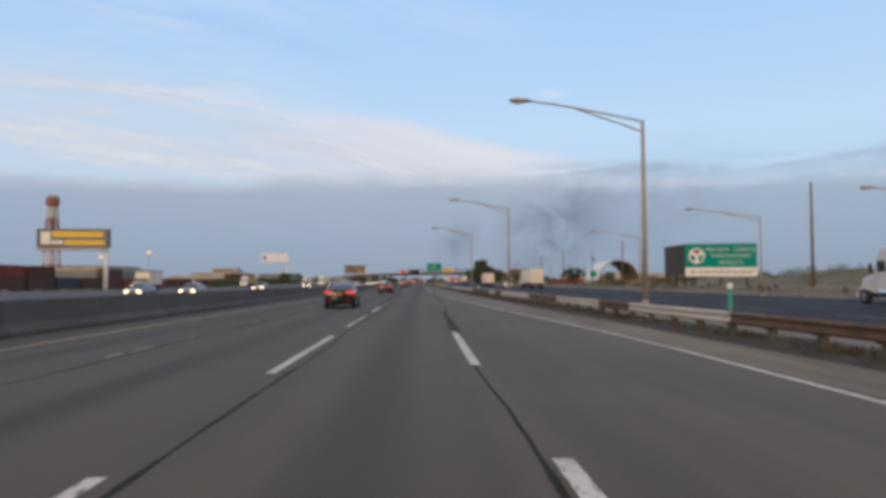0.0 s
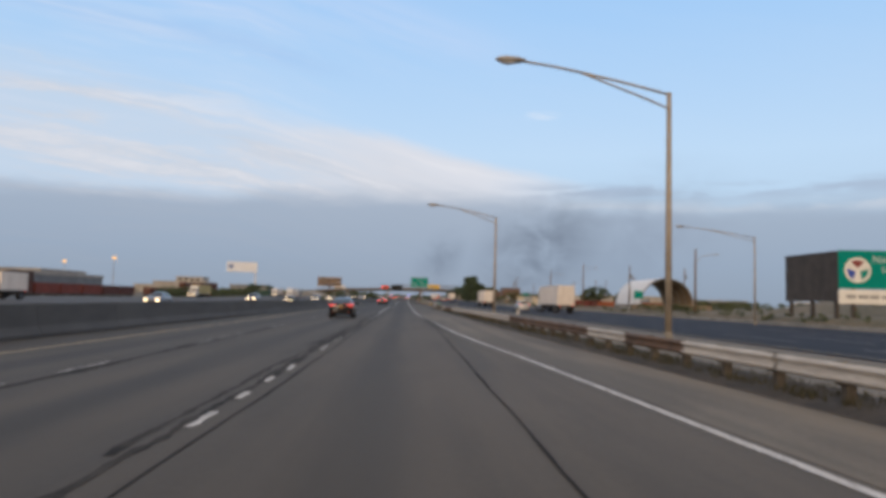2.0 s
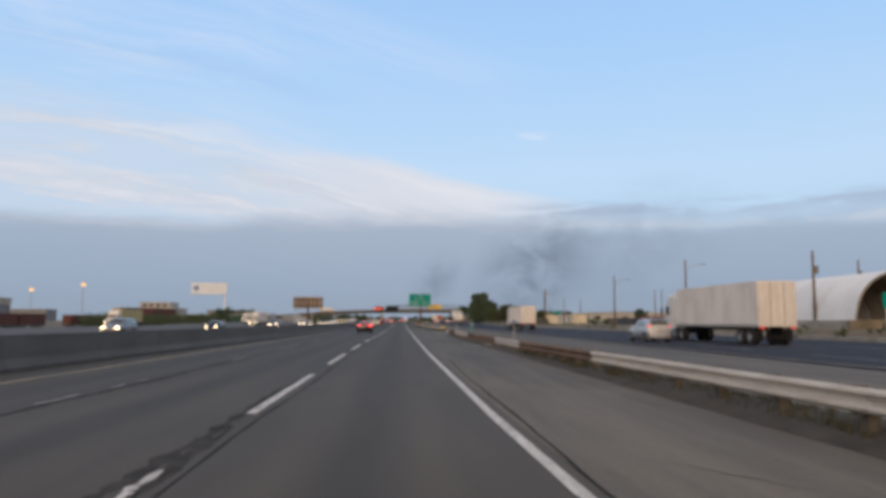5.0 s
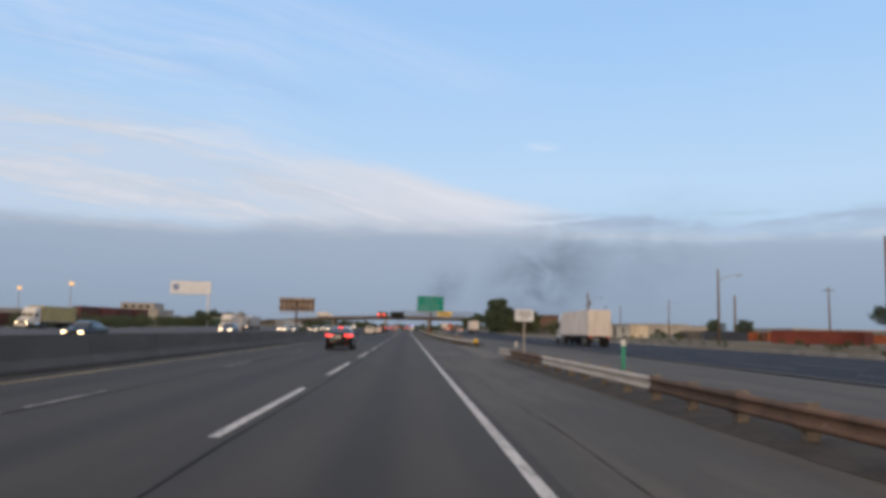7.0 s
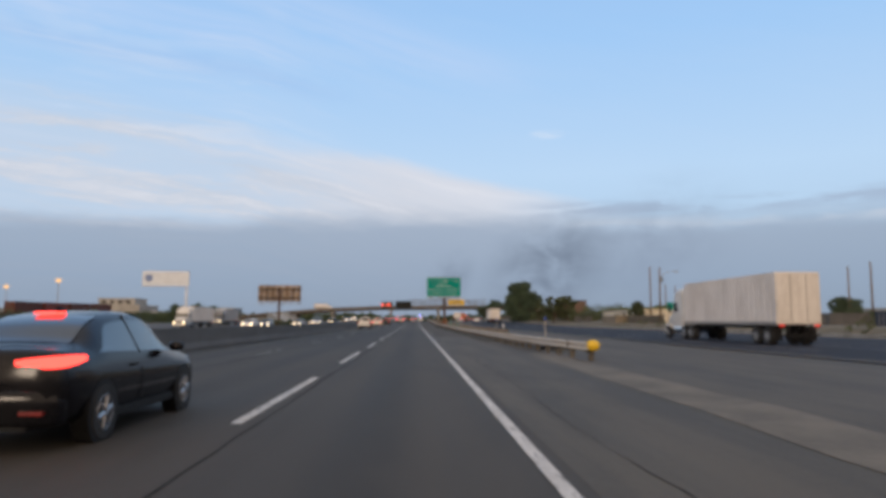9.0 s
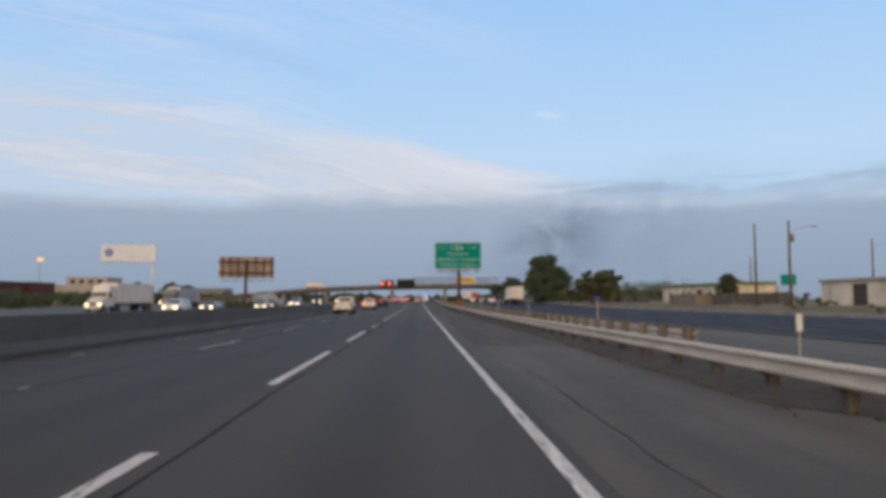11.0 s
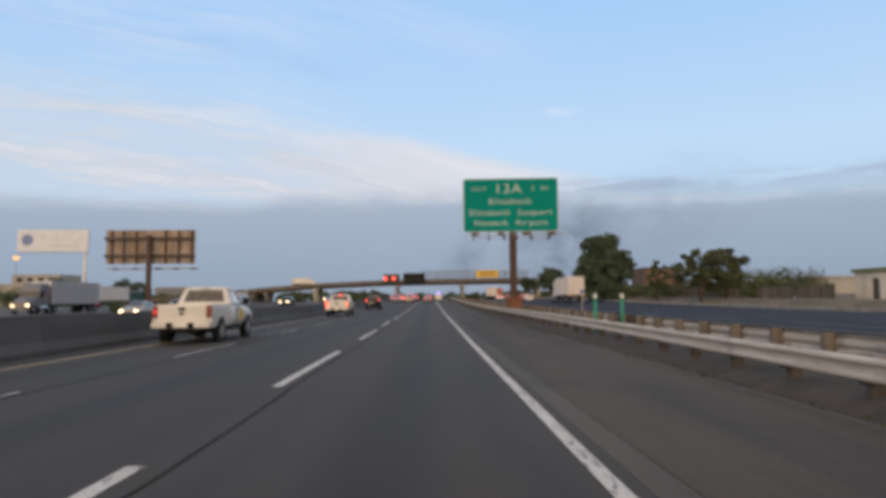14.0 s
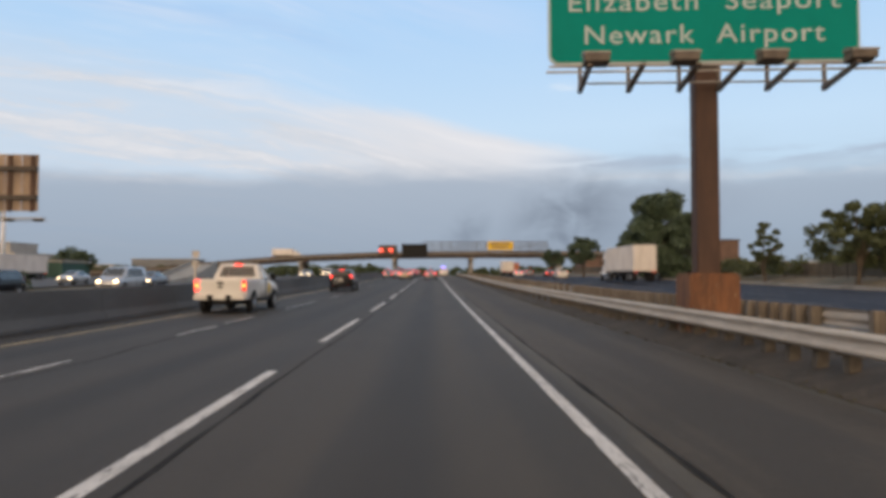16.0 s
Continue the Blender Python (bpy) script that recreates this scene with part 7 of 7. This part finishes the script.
# striped tower
tower = thing("striped_tower", "red and white banded lattice-footed tower with a broad head", "tower", pose(-168.0, 316.0, -0.6))
# band colours are paled and dulled by the haze of distance
BANDS = [surf("tower_red_hazed", (0.30, 0.115, 0.09), (0.23, 0.09, 0.07), 0.7, 0, 0.5, 4, 0.05), surf("tower_white_hazed", (0.58, 0.55, 0.52), (0.48, 0.45, 0.42), 0.7, 0, 0.5, 4, 0.05)]
for i in range(7):
    z0, z1 = i * 5.3, i * 5.3 + 5.28
    r0, r1 = 4.0 - 0.30 * i, 4.0 - 0.30 * (i + 1)
    band = Shape().tube((0, 0, z0), (0, 0, z1), 1.05, 1.05, 12)
    for q in range(4):
        c0, c1 = [Vector((math.cos(a), math.sin(a), 0)) for a in (q * math.pi / 2 + 0.5, (q + 1) * math.pi / 2 + 0.5)]
        up = Vector((0, 0, 1))
        band.tube(c0 * r0 + up * z0, c0 * r1 + up * z1, 0.42, 0.42, 6)
        for p, e in ((c0 * r0 + up * z0, c1 * r1 + up * z1), (c1 * r0 + up * z0, c0 * r1 + up * z1), (c0 * r1 + up * z1, c1 * r1 + up * z1)):
            band.tube(p, e, 0.22, 0.22, 5)
    part("band", band, BANDS[(i + 1) % 2], tower)
part("head", Shape().tube((0, 0, 37.1), (0, 0, 38.2), 2.0, 2.9, 20).tube((0, 0, 38.2), (0, 0, 40.6), 2.9, 2.9, 20), BANDS[0], tower)
part("top_rail", Shape().tube((0, 0, 40.6), (0, 0, 42.0), 2.3, 2.2, 16), TAN_WALL, tower)

# high mast lamps, lit
for x, y, z in ((-387.0, 842.0, 33.0), (-300.0, 765.0, 34.8)):
    mast = thing("high_mast_lamp", "tall lamp mast with a lit amber head", "street lamp", pose(x, y, -0.5), "high masts")
    part("mast", Shape().tube((0, 0, 0), (0, 0, z), 0.5, 0.25, 10), ALU, mast)
    # head built larger than the lamp, so its size includes the bloom
    part("lamp", Shape().blob((0, 0, z + 0.6), (2.3, 2.3, 1.7)), MAST_ON, mast, "glowing amber lamp head enlarged by its bloom", smooth=True)

# ---- fabric-covered arch building, open at both ends ----
arch = thing("fabric_hangar", "white fabric arch shelter, open at both ends, tan inside", "shelter", pose(46.0, 153.5, 0.8, 0, 0, -2))


def arch_shell(r, rise_, y0, y1, n=20):
    s = Shape()
    ring = [(-r * math.cos(math.pi * i / n), rise_ * math.sin(math.pi * i / n) ** 0.8) for i in range(n + 1)]
    s.loft([[(x, y, z) for x, z in ring] for y in (y0, y1)], closed=False)
    return s


part("cover", arch_shell(4.75, 5.5, 0, 15.5), FABRIC_WHITE, arch, "white fabric cover", smooth=True)
# inner shell whose tan colour holds the warm light and shade within
part("lining", arch_shell(4.65, 5.4, 0.03, 15.47), FABRIC_LIT_TAN, arch, "inside of the cover, its warm light and shade coloured tan", smooth=True)
for i in range(6):
    y = 0.1 + i * 3.05
    rib = [(-4.6 * math.cos(math.pi * j / 14), y, 5.35 * math.sin(math.pi * j / 14) ** 0.8) for j in range(15)]
    part("rib", Shape().pipe(rib, 0.07, 6), ALU, arch)
for s in (-1, 1):
    part("side_wall", Shape().box(s * 4.7 - 0.3, s * 4.7 + 0.3, -0.1, 15.6, -0.3, 0.9), CONCRETE, arch)
solid("retaining_wall", Shape().box(38.6, 52.5, 150.4, 150.8, 0.5, 1.7), TAN_WALL, "low stained retaining wall in front of the shelter", "wall")

# dirt mound behind the airport sign
mound = Shape()
rows = [36 + 4 * i for i in range(29)]
for y in rows:
    for i in range(9):
        u = i / 8
        end = ease(min((y - 36) / 20, (148 - y) / 14, 1.0))
        mound.v.append((54 + 26 * u, y, land(54, y) - 0.15 + math.sin(math.pi * u) * end * (2.3 + 0.9 * noise.noise((y * 0.06, u, 2)) + 0.35 * noise.noise((y * 0.3, u * 4, 5)))))
for j in range(len(rows) - 1):
    mound.f += [(j * 9 + i, j * 9 + i + 1, j * 9 + i + 10, j * 9 + i + 9) for i in range(8)]
solid("earth_mound", mound, EARTH, "long low mound of brown earth behind the verge", "ground", kind="structure", smooth=True)

# fence and low wall along the far verge
fence = thing("verge_fence", "weathered brown boundary fence along the verge", "fence")
FENCE_BROWN = surf("fence_boards_brown", (0.15, 0.125, 0.09), (0.10, 0.083, 0.06), 0.9, 0, 1, 5, 0.2, rand=0.12)
board_mesh = Shape().box(-0.012, 0.012, 0.08, 2.38, 0.12, 1.42).mesh("fence_panel")
stake_mesh = Shape().box(-0.05, 0.05, 0, 0.08, -0.2, 1.55).mesh("fence_post")
board_mesh.materials.append(FENCE_BROWN)
stake_mesh.materials.append(DARK_BROWN)
for i in range(82):
    y = (282 if i < 8 else 294) + i * 2.4
    if 300.5 < y < 327.5:
        continue
    x = 41.0 if i < 17 else 40.5
    part("panel", board_mesh, None, fence, at=pose(x, y, land(x, y), 0, 0, rnd.uniform(-1, 1)))
    part("post", stake_mesh, None, fence, at=pose(x, y, land(x, y), 0, rnd.uniform(-2, 2)))

# ---- trees and scrub ----


def leaf_cloud(clumps, per, size, seed, squash=0.75):
    """Many small leaves in clumps: (centre, radius)."""
    r = random.Random(seed)
    v, f = [], []
    for (cx, cy, cz), rad in clumps:
        for _ in range(per):
            d = Vector((r.gauss(0, 1), r.gauss(0, 1), r.gauss(0, 1))).normalized() * rad * r.random() ** 0.4
            p = Vector((cx + d.x, cy + d.y, cz + d.z * squash))
            a = Vector((r.gauss(0, 1), r.gauss(0, 1), r.gauss(0, 0.6))).normalized() * size * r.uniform(0.6, 1.3)
            b = a.cross(Vector((r.gauss(0, 1), r.gauss(0, 1), r.gauss(0, 1)))).normalized() * size * r.uniform(0.35, 0.6)
            n = len(v)
            v += [tuple(p - a), tuple(p + b), tuple(p + a), tuple(p - b)]
            f.append((n, n + 1, n + 2, n + 3))
    me = bpy.data.meshes.new("leaves")
    me.from_pydata(v, [], f)
    return me


def tree(label, x, y, height, spread, seed, leaf=LEAF, clumps=46, flat=0.8, open_=0.0, low=0.30):
    r = random.Random(seed)
    z = land(x, y) if x > 36 or x < -36 else rise(y)
    t = thing("tree", label, "tree", pose(x, y, z - 0.05), "roadside trees")
    trunk = Shape()
    bend = [(r.uniform(-0.2, 0.2) * i, r.uniform(-0.2, 0.2) * i, height * 0.16 * i) for i in range(4)]
    for i in range(3):
        trunk.tube(bend[i], bend[i + 1], height * 0.028 * (1 - 0.22 * i), height * 0.028 * (1 - 0.22 * (i + 1)), 9)
    spots = []
    for i in range(clumps):
        a, u = r.uniform(0, 2 * math.pi), r.random()
        h = height * (low + (0.96 - low) * u)
        girth = spread * (math.sin(math.pi * (0.16 + 0.78 * u)) ** 0.6) * (1.0 if low > 0.25 else 1.05) * r.uniform(0.1, 1.0) ** 0.55
        spots.append(((math.cos(a) * girth, math.sin(a) * girth, h * flat + height * (1 - flat) * 0.6), spread * r.uniform(0.16, 0.32) * (1 - open_ * 0.4)))
    for i in range(0, clumps, 4):
        (cx, cy, cz), _ = spots[i]
        j = 1 + i % 3
        trunk.tube(bend[j], (cx * 0.85, cy * 0.85, cz), height * 0.012, height * 0.004, 6)
    part("trunk", trunk, BARK, t)
    part("crown", leaf_cloud(spots, int(150 * (1 - open_ * 0.3)), height * 0.022 + 0.05, seed), leaf, t, "leafy crown with gaps")
    return t


tree("large dense green tree beside the carriageway", 35.4, 398.0, 13.4, 5.2, 3, clumps=150, flat=1.0, low=0.07)
tree("leafy green tree behind the verge", 40.5, 404.0, 9.4, 3.6, 5)
tree("spreading olive-green tree behind the verge", 37.2, 352.0, 7.6, 3.6, 7, LEAF_DRY, 44, open_=0.45, low=0.2)
tree("spreading olive-green tree behind the verge", 40.6, 352.0, 7.2, 2.9, 8, LEAF_DRY, 54, flat=0.9, open_=0.3, low=0.06)
tree("slender sparse tree behind the verge", 35.9, 365.7, 7.4, 1.8, 9, LEAF_DRY, 26, open_=0.4)
tree("leafy green tree near the overpass", 31.0, 432.0, 8.8, 3.2, 12)
tree("leafy green tree near the overpass", 28.0, 450.0, 7.0, 2.6, 13)
tree("small green tree near a pole", 43.2, 188.6, 4.9, 3.0, 14, open_=0.3)
tree("small green tree beside a building", 42.6, 300.2, 4.4, 1.5, 15, LEAF_DRY, low=0.15)
tree("small green tree beside a building", 58.0, 331.0, 4.6, 1.9, 16)
tree("dark green tree beyond the oncoming lanes", -82.0, 415.0, 6.8, 3.4, 17)
tree("dark green tree beyond the oncoming lanes", -80.0, 452.0, 6.6, 3.2, 18)
tree("small dark tree on the horizon", -92.0, 470.0, 8.5, 4.2, 19)
tree("small dark tree behind the yard", 62.0, 268.0, 4.2, 1.8, 20)
tree("small dark tree behind the yard", 84.0, 300.0, 5.2, 2.4, 21)
tree("dark tree far ahead beside the road", 44.0, 440.0, 10.0, 4.0, 23)


def scrub(name, label, boxes, seed, leaf, size=0.16, per=70):
    """Low bushes as one mass of leaves. boxes: x0, x1, y0, y1, height, number of clumps."""
    r = random.Random(seed)
    spots = []
    for x0, x1, y0, y1, h, n in boxes:
        for _ in range(n):
            x, y = r.uniform(x0, x1), r.uniform(y0, y1)
            z = land(x, y)
            hh = h * r.uniform(0.5, 1.0)
            spots.append(((x, y, z + hh * 0.45), hh * 0.55))
            spots.append(((x + r.uniform(-0.5, 0.5), y, z + hh * 0.8), hh * 0.35))
    me = leaf_cloud(spots, per, size, seed)
    me.materials.append(leaf)
    tagged(new(name, me), label, "bushes", kind="stuff")


scrub("hedge", "rough olive hedge behind the verge", ((40.0, 46.0, 343, 347, 2.6, 16), (42, 60, 362, 380, 3.0, 60), (52, 68, 374, 384, 5.2, 46), (37.5, 40, 366, 392, 2.6, 30)), 31, LEAF_DRY, 0.22)
scrub("scrub", "dark green bushes beyond the oncoming lanes", ((-92, -79, 296, 400, 4.4, 140), (-36, -29.5, 337, 346, 1.9, 14), (-92, -80, 405, 436, 4.0, 40)), 32, SCRUB, 0.26)
scrub("scrub", "grassy bushes on the mound beside the shelter", ((53.5, 72, 158, 172, 2.0, 60), (38, 41, 128, 150, 0.9, 26), (56, 76, 50, 140, 3.0, 50)), 33, LEAF_DRY, 0.14)
scrub("scrub", "low scrub along the far verge", ((36.5, 39.0, 20, 300, 0.6, 130),), 34, LEAF_DRY, 0.10, 40)
scrub("scrub", "dark low scrub in the yard", ((44, 90, 246, 254, 1.6, 50), (60, 110, 300, 330, 1.8, 40)), 36, SCRUB, 0.2)


def grass_tufts(name, label, line, y0, y1, width, count, seed, height=0.22):
    r = random.Random(seed)
    v, f = [], []
    for _ in range(count):
        y = r.uniform(y0, y1)
        x = line(y) + r.uniform(0, width)
        z = rise(y) - 0.01
        for _ in range(4):
            a, h = r.uniform(0, 6.28), height * r.uniform(0.4, 1.2)
            dx, dy = math.cos(a) * 0.02, math.sin(a) * 0.02
            lx, ly = r.uniform(-0.08, 0.08), r.uniform(-0.08, 0.08)
            n = len(v)
            v += [(x - dx, y - dy, z), (x + dx, y + dy, z), (x + lx, y + ly, z + h)]
            f.append((n, n + 1, n + 2))
    me = bpy.data.meshes.new(name)
    me.from_pydata(v, [], f)
    me.materials.append(GRASS)
    tagged(new(name, me), label, "grass", kind="stuff")


# leafy backdrop added to keep the gap under the deck dark
scrub("far_treeline", "added dark leafy backdrop that darkens the gap under the overpass", ((-150, -20, 575, 640, 5.5, 170), (-20, 120, 590, 660, 4.2, 150)), 38, SCRUB, 0.7, 50)
grass_tufts("grass", "rough grass growing under the old guard rail", lambda y: between(y, RAIL_LINE) - 0.05, -20, 125, 1.0, 11000, 41, 0.26)
grass_tufts("grass", "sparse weeds under the guard rails", lambda y: between(y, second_line) + 0.1, 200, 420, 1.9, 1500, 42, 0.09)
grass_tufts("grass", "dry stubble along the edge of the shoulder", lambda y: 5.15 if y > 216 else 5.9, 206, 340, 0.5, 1300, 43, 0.07)
